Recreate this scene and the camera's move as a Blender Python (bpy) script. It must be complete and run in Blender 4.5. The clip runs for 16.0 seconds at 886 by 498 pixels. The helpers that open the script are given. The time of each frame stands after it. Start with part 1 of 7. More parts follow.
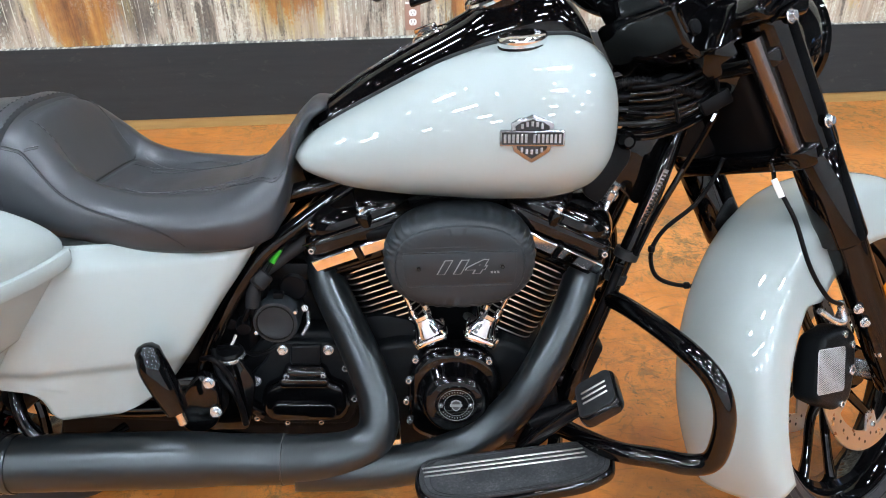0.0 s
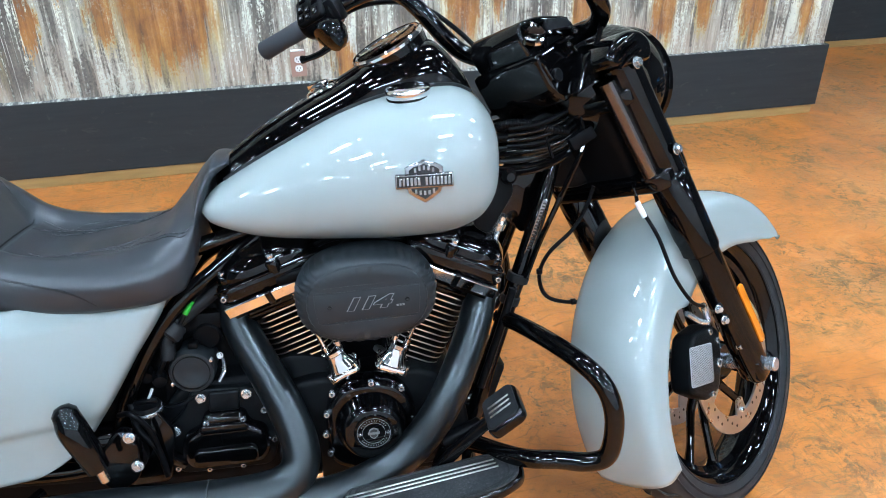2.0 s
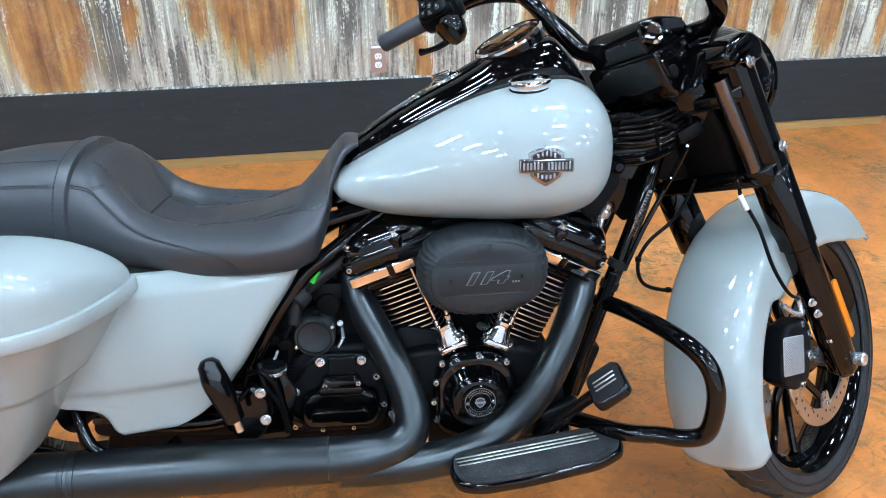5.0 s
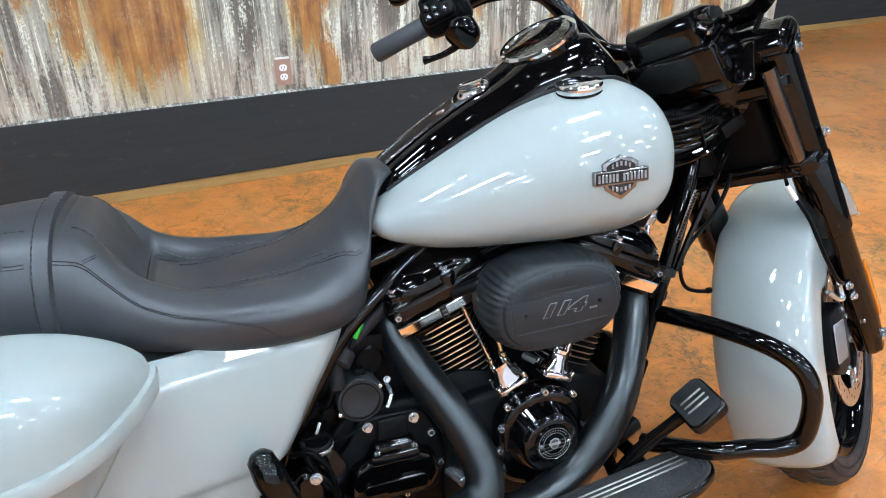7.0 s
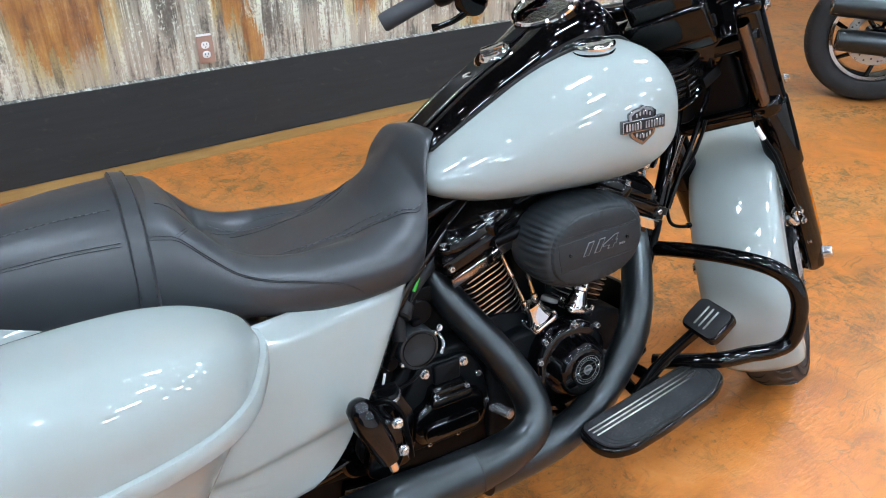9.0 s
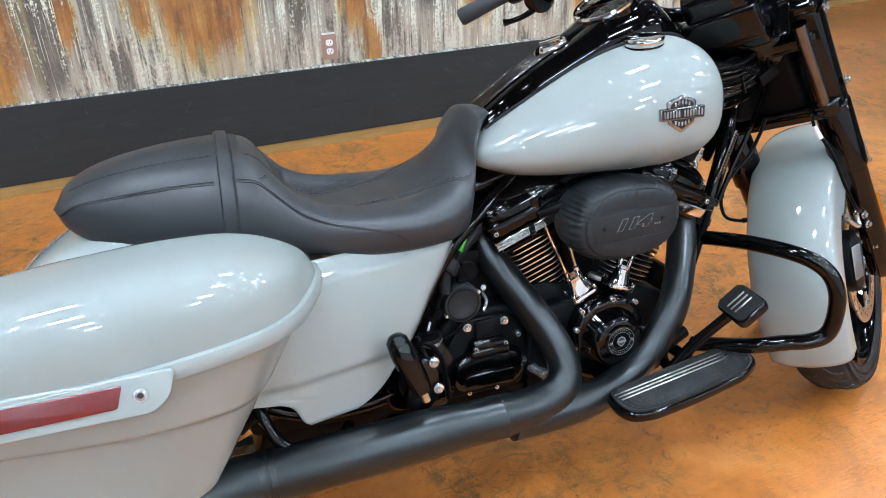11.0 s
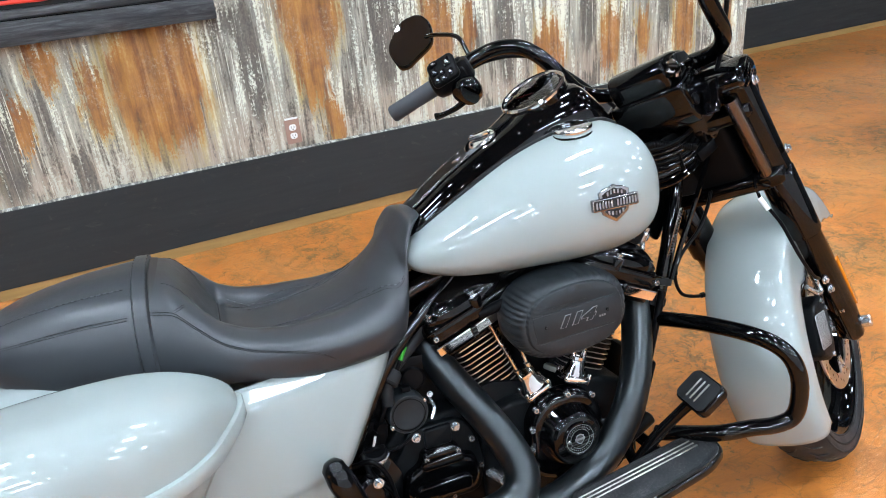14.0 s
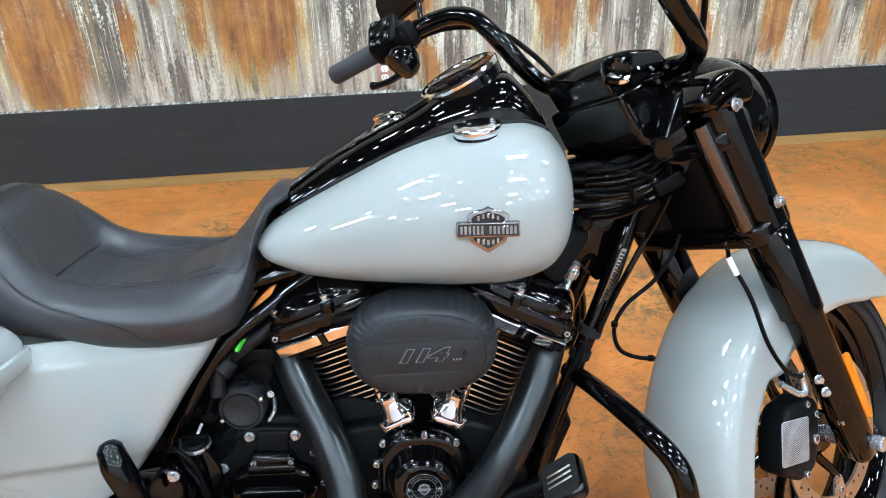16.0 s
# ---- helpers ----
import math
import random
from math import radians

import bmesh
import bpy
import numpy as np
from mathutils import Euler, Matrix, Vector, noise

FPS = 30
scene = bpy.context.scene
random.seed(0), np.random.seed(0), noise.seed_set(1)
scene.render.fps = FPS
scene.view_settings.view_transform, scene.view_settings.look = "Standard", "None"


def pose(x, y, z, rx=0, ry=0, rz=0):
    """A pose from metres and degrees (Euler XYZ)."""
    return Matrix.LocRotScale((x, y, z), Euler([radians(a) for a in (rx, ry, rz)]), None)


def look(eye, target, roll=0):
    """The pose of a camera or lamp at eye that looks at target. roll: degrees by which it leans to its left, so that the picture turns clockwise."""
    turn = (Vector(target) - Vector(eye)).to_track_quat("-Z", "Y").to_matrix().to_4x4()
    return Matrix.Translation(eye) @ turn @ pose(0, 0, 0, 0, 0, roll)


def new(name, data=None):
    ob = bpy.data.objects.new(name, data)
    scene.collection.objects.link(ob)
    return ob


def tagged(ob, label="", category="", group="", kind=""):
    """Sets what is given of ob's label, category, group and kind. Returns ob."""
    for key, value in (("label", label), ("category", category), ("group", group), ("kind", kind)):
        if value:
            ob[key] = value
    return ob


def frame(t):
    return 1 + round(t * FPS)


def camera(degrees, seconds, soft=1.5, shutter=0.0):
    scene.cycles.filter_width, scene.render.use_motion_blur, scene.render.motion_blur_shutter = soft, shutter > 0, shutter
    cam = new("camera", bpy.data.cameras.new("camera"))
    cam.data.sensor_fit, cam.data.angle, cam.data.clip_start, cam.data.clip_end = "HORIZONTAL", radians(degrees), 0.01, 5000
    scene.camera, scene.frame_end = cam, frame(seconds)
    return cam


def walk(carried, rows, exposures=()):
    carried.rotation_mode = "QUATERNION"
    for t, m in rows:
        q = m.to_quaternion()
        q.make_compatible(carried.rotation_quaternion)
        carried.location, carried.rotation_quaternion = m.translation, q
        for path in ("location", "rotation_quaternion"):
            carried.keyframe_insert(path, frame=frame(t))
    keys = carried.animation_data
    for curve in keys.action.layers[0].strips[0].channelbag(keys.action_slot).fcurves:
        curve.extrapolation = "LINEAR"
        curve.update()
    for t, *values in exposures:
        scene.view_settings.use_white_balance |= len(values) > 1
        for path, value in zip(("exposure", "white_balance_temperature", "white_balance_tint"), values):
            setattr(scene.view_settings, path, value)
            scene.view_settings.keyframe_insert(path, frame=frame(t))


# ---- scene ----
cam = camera(63.2, 16.0, soft=1.0)
PATH = [
    (0, (0.0, 0.012, 1.218), (0.149, 1.719, 0.188), -0.5),
    (0.5, (-0.124, 0.03, 1.231), (0.122, 1.729, 0.205), -0.3),
    (1, (-0.163, 0.029, 1.228), (0.173, 1.724, 0.221), -0.1),
    (1.5, (-0.104, 0.0, 1.245), (0.307, 1.696, 0.268), -0.1),
    (2, (-0.02, -0.068, 1.27), (0.413, 1.636, 0.318), -0.5),
    (2.5, (-0.001, -0.123, 1.269), (0.398, 1.603, 0.34), -0.9),
    (3, (-0.027, -0.157, 1.275), (0.296, 1.589, 0.353), -1.1),
    (3.5, (-0.048, -0.161, 1.265), (0.224, 1.593, 0.343), -0.7),
    (4, (-0.058, -0.164, 1.266), (0.192, 1.588, 0.336), -0.3),
    (4.5, (-0.076, -0.167, 1.265), (0.192, 1.579, 0.326), -0.0),
    (5, (-0.177, -0.133, 1.275), (0.153, 1.599, 0.331), 0.2),
    (5.2, (-0.253, -0.112, 1.275), (0.112, 1.61, 0.326), 0.3),
    (7.3, (-0.465, 0.157, 1.246), (0.272, 1.754, 0.294), -0.9),
    (7.5, (-0.481, 0.169, 1.254), (0.279, 1.748, 0.291), -1.0),
    (8, (-0.586, 0.191, 1.267), (0.264, 1.716, 0.292), -0.9),
    (8.5, (-0.714, 0.188, 1.268), (0.217, 1.656, 0.28), -0.5),
    (9, (-0.757, 0.187, 1.262), (0.226, 1.608, 0.256), 0.1),
    (9.5, (-0.773, 0.182, 1.25), (0.211, 1.593, 0.229), 0.7),
    (9.7, (-0.775, 0.178, 1.249), (0.19, 1.597, 0.221), 0.8),
    (11.8, (-0.659, -0.184, 1.288), (-0.061, 1.489, 0.369), -1.9),
    (12, (-0.64, -0.199, 1.294), (-0.007, 1.47, 0.393), -2.1),
    (12.5, (-0.621, -0.218, 1.299), (0.095, 1.438, 0.437), -3.0),
    (13, (-0.643, -0.185, 1.327), (0.123, 1.462, 0.489), -4.1),
    (13.5, (-0.634, -0.099, 1.358), (0.151, 1.552, 0.547), -5.1),
    (14, (-0.567, -0.017, 1.327), (0.153, 1.645, 0.479), -5.5),
    (14.5, (-0.46, -0.046, 1.332), (0.156, 1.64, 0.45), -4.8),
    (15, (-0.302, -0.104, 1.325), (0.202, 1.604, 0.413), -3.5),
    (15.5, (-0.121, -0.018, 1.316), (0.234, 1.713, 0.378), -2.4),
    (16, (0.044, 0.042, 1.299), (0.238, 1.789, 0.345), -1.4),
]
walk(cam, [(t, look(eye, target, roll)) for t, eye, target, roll in PATH],
     exposures=((0.0, 0.13, 6900, 9), (1.0, 0.1, 6500, 7), (2.5, 0.0, 5850, 1), (4.5, 0.03, 5900, 3), (7.5, -0.04, 6550, 6), (9.5, -0.17, 6500, 6), (12.5, -0.1, 6650, 7), (16.0, 0.0, 6600, 6)))

# ---- light ----
world = bpy.data.worlds.new("world")
scene.world = world
world.use_nodes = True
world.node_tree.nodes["Background"].inputs[0].default_value = (0.75, 0.82, 0.9, 1)
world.node_tree.nodes["Background"].inputs[1].default_value = 0.02
LAMP = 248.0
scene.view_settings.exposure = 0.0

# ---- materials ----


def mat(name, colour, rough=0.5, metal=0.0, coat=0.0, coat_rough=0.03, spec=0.5):
    m = bpy.data.materials.new(name)
    m.use_nodes = True
    b = m.node_tree.nodes["Principled BSDF"]
    b.inputs["Base Color"].default_value = (*colour, 1)
    b.inputs["Roughness"].default_value = rough
    b.inputs["Metallic"].default_value = metal
    b.inputs["Coat Weight"].default_value = coat
    b.inputs["Coat Roughness"].default_value = coat_rough
    b.inputs["Specular IOR Level"].default_value = spec
    return m


def node(m, kind, inputs=None, **props):
    n = m.node_tree.nodes.new(kind)
    for k, v in props.items():
        setattr(n, k, v)
    for k, v in (inputs or {}).items():
        if isinstance(v, bpy.types.NodeSocket):
            m.node_tree.links.new(v, n.inputs[k])
        else:
            n.inputs[k].default_value = v
    return n


def to(m, socket, name, target="Principled BSDF"):
    m.node_tree.links.new(socket, m.node_tree.nodes[target].inputs[name])


def ramp(m, fac, stops):
    n = node(m, "ShaderNodeValToRGB", {0: fac})
    e = n.color_ramp.elements
    while len(e) < len(stops):
        e.new(0.5)
    for el, (p, c) in zip(e, stops):
        el.position, el.color = p, (*c, 1) if len(c) == 3 else c
    return n.outputs[0]


def coords(m, scale=(1, 1, 1), rot=(0, 0, 0)):
    t = node(m, "ShaderNodeTexCoord")
    return node(m, "ShaderNodeMapping", {0: t.outputs["Object"], "Scale": scale, "Rotation": rot}).outputs[0]


def noisy(m, vec, scale, detail=4.0, rough=0.55, distort=0.0):
    return node(m, "ShaderNodeTexNoise", {"Vector": vec, "Scale": scale, "Detail": detail, "Roughness": rough, "Distortion": distort}).outputs[0]


def mixc(m, fac, a, b, blend="MIX"):
    n = node(m, "ShaderNodeMix", data_type="RGBA", blend_type=blend)
    for i, v in ((0, fac), (6, a), (7, b)):
        if isinstance(v, bpy.types.NodeSocket):
            m.node_tree.links.new(v, n.inputs[i])
        else:
            n.inputs[i].default_value = v if i == 0 else (*v, 1)
    return n.outputs[2]


def maths(m, op, a, b=0.0, clamp=False):
    n = node(m, "ShaderNodeMath", {0: a, 1: b}, operation=op)
    n.use_clamp = clamp
    return n.outputs[0]


def bump(m, height, strength, dist=0.001):
    b = node(m, "ShaderNodeBump", {"Height": height, "Strength": strength, "Distance": dist})
    to(m, b.outputs[0], "Normal")


def worn(m, scale, lo, hi, bump_scale=0.0, bump_strength=0.0, dist=0.0005):
    """Roughness that wanders between lo and hi, and a fine relief."""
    v = coords(m)
    n = noisy(m, v, scale, 5.0)
    to(m, node(m, "ShaderNodeMapRange", {0: n, 1: 0.3, 2: 0.7, 3: lo, 4: hi}).outputs[0], "Roughness")
    if bump_scale:
        bump(m, noisy(m, v, bump_scale, 3.0), bump_strength, dist)
    return m


PAINT = mat("grey_gloss_paint", (0.264, 0.293, 0.288), 0.5, coat=1.0, coat_rough=0.012, spec=0.05)
worn(PAINT, 6, 0.45, 0.55)
GLOSS = mat("gloss_black_paint", (0.0012, 0.0012, 0.0014), 0.4, spec=0.0, coat=1.0, coat_rough=0.012)
GLOSS.node_tree.nodes["Principled BSDF"].inputs["Coat IOR"].default_value = 1.4
worn(GLOSS, 12, 0.35, 0.45)
SATIN = mat("satin_black_exhaust", (0.0036, 0.0043, 0.005), 0.31, spec=0.58)
worn(SATIN, 3, 0.28, 0.33)
SATIN.node_tree.nodes["Principled BSDF"].inputs["Specular Tint"].default_value = (0.88, 0.97, 1.0, 1)
WRINKLE = mat("wrinkle_black_powdercoat", (0.0036, 0.0043, 0.005), 0.42, spec=0.09)
worn(WRINKLE, 30, 0.36, 0.52, 700, 0.5, 0.0006)
PLASTIC = mat("black_plastic", (0.0026, 0.0028, 0.0033), 0.38, spec=0.08)
worn(PLASTIC, 25, 0.28, 0.45, 1200, 0.15)
RUBBER = mat("black_rubber", (0.007, 0.0075, 0.0085), 0.6, spec=0.25)
worn(RUBBER, 30, 0.5, 0.72, 500, 0.25)
DUSTY = mat("dusty_black_rubber", (0.01, 0.01, 0.011), 0.62, spec=0.22)
v = coords(DUSTY)
dn_ = noisy(DUSTY, v, 260.0, 5.0, 0.8)
db_ = noisy(DUSTY, v, 26.0, 5.0, 0.65)
to(DUSTY, ramp(DUSTY, maths(DUSTY, "MULTIPLY", dn_, maths(DUSTY, "ADD", db_, 0.5)), [(0.42, (0.012, 0.0125, 0.014)), (0.58, (0.024, 0.0245, 0.026)), (0.68, (0.045, 0.045, 0.045))]), "Base Color")
TYRE = mat("tyre_rubber", (0.014, 0.015, 0.017), 0.6, spec=0.4)
worn(TYRE, 14, 0.5, 0.75, 260, 0.3, 0.001)
CHROME = mat("chrome", (0.82, 0.82, 0.83), 0.05, 1.0)
worn(CHROME, 20, 0.03, 0.1)
STEEL = mat("zinc_plated_steel", (0.55, 0.57, 0.59), 0.2, 0.8)
worn(STEEL, 90, 0.14, 0.28)
MACHINED = mat("machined_aluminium", (0.66, 0.64, 0.6), 0.28, 1.0)
ROTOR = mat("brushed_steel_rotor", (0.56, 0.54, 0.52), 0.3, 1.0)
worn(ROTOR, 40, 0.24, 0.4, 800, 0.15)
DARKCHROME = mat("dark_antique_nickel", (0.3, 0.3, 0.31), 0.16, 1.0)
ANTIQUE = mat("blackened_recess_nickel", (0.055, 0.055, 0.058), 0.3, 1.0)
PALEMARK = mat("pale_grey_marking", (0.16, 0.165, 0.17), 0.4)
AMBER = mat("amber_reflector", (0.55, 0.16, 0.008), 0.15, coat=1.0)
RED = mat("red_reflector", (0.13, 0.003, 0.006), 0.2, coat=1.0)
GREEN = mat("green_tape", (0.03, 0.36, 0.02), 0.5)
WHITE = mat("white_plastic", (0.75, 0.75, 0.73), 0.4)
THREAD = mat("dark_seat_thread", (0.011, 0.0115, 0.0125), 0.7)
# dark seam lines, and the shade drawn in the seat's fold
SEAMFOLD = mat("dark_seam_groove", (0.006, 0.0065, 0.0075), 0.6, spec=0.2)
LIGHTTHREAD = mat("grey_seat_thread", (0.085, 0.088, 0.095), 0.7)
GRIP = mat("soft_grip_rubber", (0.034, 0.036, 0.041), 0.6)
COPPERY = mat("bright_metal", (0.7, 0.62, 0.56), 0.15, 1.0)
INK = mat("dark_ink", (0.02, 0.02, 0.02), 0.5)
LENS = mat("clear_lens", (0.9, 0.9, 0.9), 0.03)
LENS.node_tree.nodes["Principled BSDF"].inputs["Transmission Weight"].default_value = 1.0
# mirror colour lowered to stand in for a dark reflection
MIRROR = mat("tinted_mirror_glass", (0.5, 0.51, 0.53), 0.01, 1.0)
BLUE = mat("blue_gloss_paint", (0.045, 0.16, 0.36), 0.25, coat=1.0)

VINYL = mat("black_seat_vinyl", (0.02, 0.021, 0.024), 0.44, spec=0.42)
v = coords(VINYL)
to(VINYL, mixc(VINYL, noisy(VINYL, v, 4.0, 3.0), (0.0205, 0.0228, 0.026), (0.0295, 0.0325, 0.037)), "Base Color")
to(VINYL, node(VINYL, "ShaderNodeMapRange", {0: noisy(VINYL, v, 9.0), 1: 0.3, 2: 0.7, 3: 0.32, 4: 0.42}).outputs[0], "Roughness")
vor = node(VINYL, "ShaderNodeTexVoronoi", {"Vector": v, "Scale": 650.0}, feature="DISTANCE_TO_EDGE").outputs[0]
wr = noisy(VINYL, v, 22.0, 2.0)
bump(VINYL, maths(VINYL, "ADD", vor, maths(VINYL, "MULTIPLY", wr, 2.2)), 0.14, 0.001)

PERF = mat("perforated_steel", (0.48, 0.48, 0.48), 0.5, 0.35)

FLOOR = mat("sealed_orange_concrete", (0.5, 0.2, 0.06), 0.3, spec=0.2)
v = coords(FLOOR)


def band(m, n, lo, hi, a=0.0, b=1.0):
    return node(m, "ShaderNodeMapRange", {0: n, 1: lo, 2: hi, 3: a, 4: b}).outputs[0]


big = noisy(FLOOR, v, 1.1, 6.0, 0.6, 0.6)
mid = noisy(FLOOR, v, 3.6, 10.0, 0.7, 1.2)
base = ramp(FLOOR, mid, [(0.3, (0.3, 0.108, 0.028)), (0.45, (0.43, 0.144, 0.029)), (0.56, (0.52, 0.172, 0.033)), (0.72, (0.6, 0.235, 0.065))])
pale = mixc(FLOOR, band(FLOOR, big, 0.5, 0.68, 0.0, 0.55), base, (0.58, 0.28, 0.1))
brush = noisy(FLOOR, coords(FLOOR, (3.0, 14.0, 1.0), (0, 0, 0.5)), 4.0, 8.0, 0.7, 2.2)
brush2 = noisy(FLOOR, coords(FLOOR, (12.0, 3.0, 1.0), (0, 0, 0.9)), 4.5, 8.0, 0.7, 1.6)
smudge = maths(FLOOR, "MULTIPLY", band(FLOOR, noisy(FLOOR, v, 1.6, 5.0, 0.6, 0.8), 0.47, 0.6), band(FLOOR, maths(FLOOR, "MAXIMUM", brush, brush2), 0.53, 0.61))
dirty = mixc(FLOOR, maths(FLOOR, "MULTIPLY", smudge, 0.7), pale, (0.2, 0.125, 0.045))
wob = node(FLOOR, "ShaderNodeTexNoise", {"Vector": v, "Scale": 2.2, "Detail": 3.0}).outputs[1]
curl = node(FLOOR, "ShaderNodeVectorMath", {0: v, 1: node(FLOOR, "ShaderNodeVectorMath", {0: wob, 1: (0.35, 0.35, 0.0)}, operation="MULTIPLY").outputs[0]}, operation="ADD").outputs[0]
trowel = None
for rot_, sc_ in ((0.35, (5.0, 75.0, 1.0)), (1.15, (6.0, 90.0, 1.0)), (-0.6, (7.0, 80.0, 1.0))):
    tv = node(FLOOR, "ShaderNodeMapping", {0: curl, "Scale": sc_, "Rotation": (0, 0, rot_)}).outputs[0]
    line = band(FLOOR, noisy(FLOOR, tv, 1.0, 3.0, 0.6), 0.6, 0.67)
    trowel = line if trowel is None else maths(FLOOR, "MAXIMUM", trowel, line)
trowel = maths(FLOOR, "MULTIPLY", trowel, band(FLOOR, noisy(FLOOR, v, 2.0, 4.0, 0.6, 0.5), 0.42, 0.6))
dirty = mixc(FLOOR, maths(FLOOR, "MULTIPLY", trowel, 0.6), dirty, (0.17, 0.085, 0.026))
speck = noisy(FLOOR, v, 55.0, 6.0, 0.75)
gm = maths(FLOOR, "MULTIPLY", band(FLOOR, speck, 0.56, 0.63), band(FLOOR, noisy(FLOOR, v, 2.3, 6.0, 0.7, 1.0), 0.46, 0.6))
dirty = mixc(FLOOR, maths(FLOOR, "MULTIPLY", gm, 0.8), dirty, (0.075, 0.065, 0.03))
rough_ = noisy(FLOOR, v, 15.0, 12.0, 0.84, 0.6)
zone = band(FLOOR, noisy(FLOOR, v, 1.5, 6.0, 0.65, 0.8), 0.46, 0.58)
stain = maths(FLOOR, "MULTIPLY", band(FLOOR, rough_, 0.505, 0.54), zone)
dirty = mixc(FLOOR, maths(FLOOR, "MULTIPLY", stain, 0.8), dirty, mixc(FLOOR, band(FLOOR, speck, 0.4, 0.6), (0.06, 0.045, 0.022), (0.2, 0.115, 0.045)))
grit = noisy(FLOOR, v, 170.0, 4.0, 0.7)
veins = node(FLOOR, "ShaderNodeTexVoronoi", {"Vector": node(FLOOR, "ShaderNodeVectorMath", {0: v, 1: node(FLOOR, "ShaderNodeTexNoise", {"Vector": v, "Scale": 4.0, "Detail": 6.0}).outputs[1]}, operation="ADD").outputs[0], "Scale": 2.6}, feature="DISTANCE_TO_EDGE").outputs[0]
vm = maths(FLOOR, "MULTIPLY", band(FLOOR, veins, 0.0, 0.025, 0.6, 0.0), band(FLOOR, noisy(FLOOR, v, 5.0, 4.0), 0.45, 0.6))
to(FLOOR, mixc(FLOOR, vm, dirty, (0.14, 0.085, 0.035)), "Base Color")
to(FLOOR, band(FLOOR, mid, 0.3, 0.7, 0.28, 0.42), "Roughness")
FLOOR.node_tree.nodes["Principled BSDF"].inputs["Coat Weight"].default_value = 0.5
to(FLOOR, band(FLOOR, brush, 0.35, 0.65, 0.1, 0.22), "Coat Roughness")
fb = node(FLOOR, "ShaderNodeBump", {"Height": maths(FLOOR, "ADD", maths(FLOOR, "ADD", brush, mid), maths(FLOOR, "ADD", maths(FLOOR, "MULTIPLY", speck, 0.35), maths(FLOOR, "ADD", maths(FLOOR, "MULTIPLY", trowel, 0.3), maths(FLOOR, "MULTIPLY", grit, 0.3)))), "Strength": 0.34, "Distance": 0.004}).outputs[0]
to(FLOOR, fb, "Normal")
to(FLOOR, fb, "Coat Normal")

CLAD = mat("weathered_painted_corrugated_steel", (0.4, 0.4, 0.4), 0.6, spec=0.25)
tc = node(CLAD, "ShaderNodeTexCoord").outputs["Object"]
sep = node(CLAD, "ShaderNodeSeparateXYZ", {0: tc})
run = noisy(CLAD, coords(CLAD, (15.0, 1.0, 1.1)), 1.0, 9.0, 0.66, 0.4)
run2 = noisy(CLAD, coords(CLAD, (31.0, 1.0, 1.9), (0, 0.04, 0)), 1.0, 8.0, 0.68, 0.3)
fine = noisy(CLAD, coords(CLAD, (75.0, 1.0, 4.0)), 1.0, 8.0, 0.72)
grain = noisy(CLAD, coords(CLAD, (85.0, 1.0, 65.0)), 1.0, 8.0, 0.75)
blot = noisy(CLAD, coords(CLAD, (5.0, 1.0, 3.2)), 1.0, 6.0, 0.62, 0.5)


def blobs(spots, lo, hi, sx, sz):
    """Ragged painted patches: (x, z, half width, half height)."""
    wx = maths(CLAD, "MULTIPLY", maths(CLAD, "SUBTRACT", maths(CLAD, "ADD", maths(CLAD, "MULTIPLY", fine, 0.45), maths(CLAD, "MULTIPLY", noisy(CLAD, coords(CLAD, (16, 1, 5)), 1.0, 8.0, 0.75), 0.55)), 0.5), sx)
    wz = maths(CLAD, "MULTIPLY", maths(CLAD, "SUBTRACT", maths(CLAD, "ADD", maths(CLAD, "MULTIPLY", run2, 0.6), maths(CLAD, "MULTIPLY", grain, 0.4)), 0.5), sz)
    got = None
    for x, z, rx, rz in spots:
        dx = maths(CLAD, "DIVIDE", maths(CLAD, "ADD", maths(CLAD, "SUBTRACT", sep.outputs[0], x), wx), rx)
        dz = maths(CLAD, "DIVIDE", maths(CLAD, "ADD", maths(CLAD, "SUBTRACT", sep.outputs[2], z), wz), rz)
        r2 = maths(CLAD, "ADD", maths(CLAD, "MULTIPLY", dx, dx), maths(CLAD, "MULTIPLY", dz, dz))
        got = r2 if got is None else maths(CLAD, "MINIMUM", got, r2)
    return band(CLAD, got, lo, hi, 1.0, 0.0), got


tone = ramp(CLAD, maths(CLAD, "ADD", maths(CLAD, "MULTIPLY", run, 0.6), maths(CLAD, "MULTIPLY", fine, 0.4)),
            [(0.38, (0.15, 0.135, 0.13)), (0.47, (0.28, 0.26, 0.245)), (0.54, (0.4, 0.375, 0.35)), (0.63, (0.52, 0.5, 0.46))])
# chalky mottling where the paint has gone to grains
tone = mixc(CLAD, maths(CLAD, "MULTIPLY", band(CLAD, grain, 0.5, 0.57), band(CLAD, blot, 0.44, 0.58, 0.0, 0.8)), tone, (0.17, 0.155, 0.15))
# pinker towards the foot
pink = maths(CLAD, "MULTIPLY", band(CLAD, maths(CLAD, "ADD", sep.outputs[2], maths(CLAD, "MULTIPLY", run2, 0.5)), 0.66, 0.9, 0.85, 0.0), band(CLAD, blot, 0.36, 0.5, 0.6, 1.0))
tone = mixc(CLAD, pink, tone, mixc(CLAD, band(CLAD, fine, 0.35, 0.65), (0.3, 0.225, 0.195), (0.5, 0.42, 0.375)))
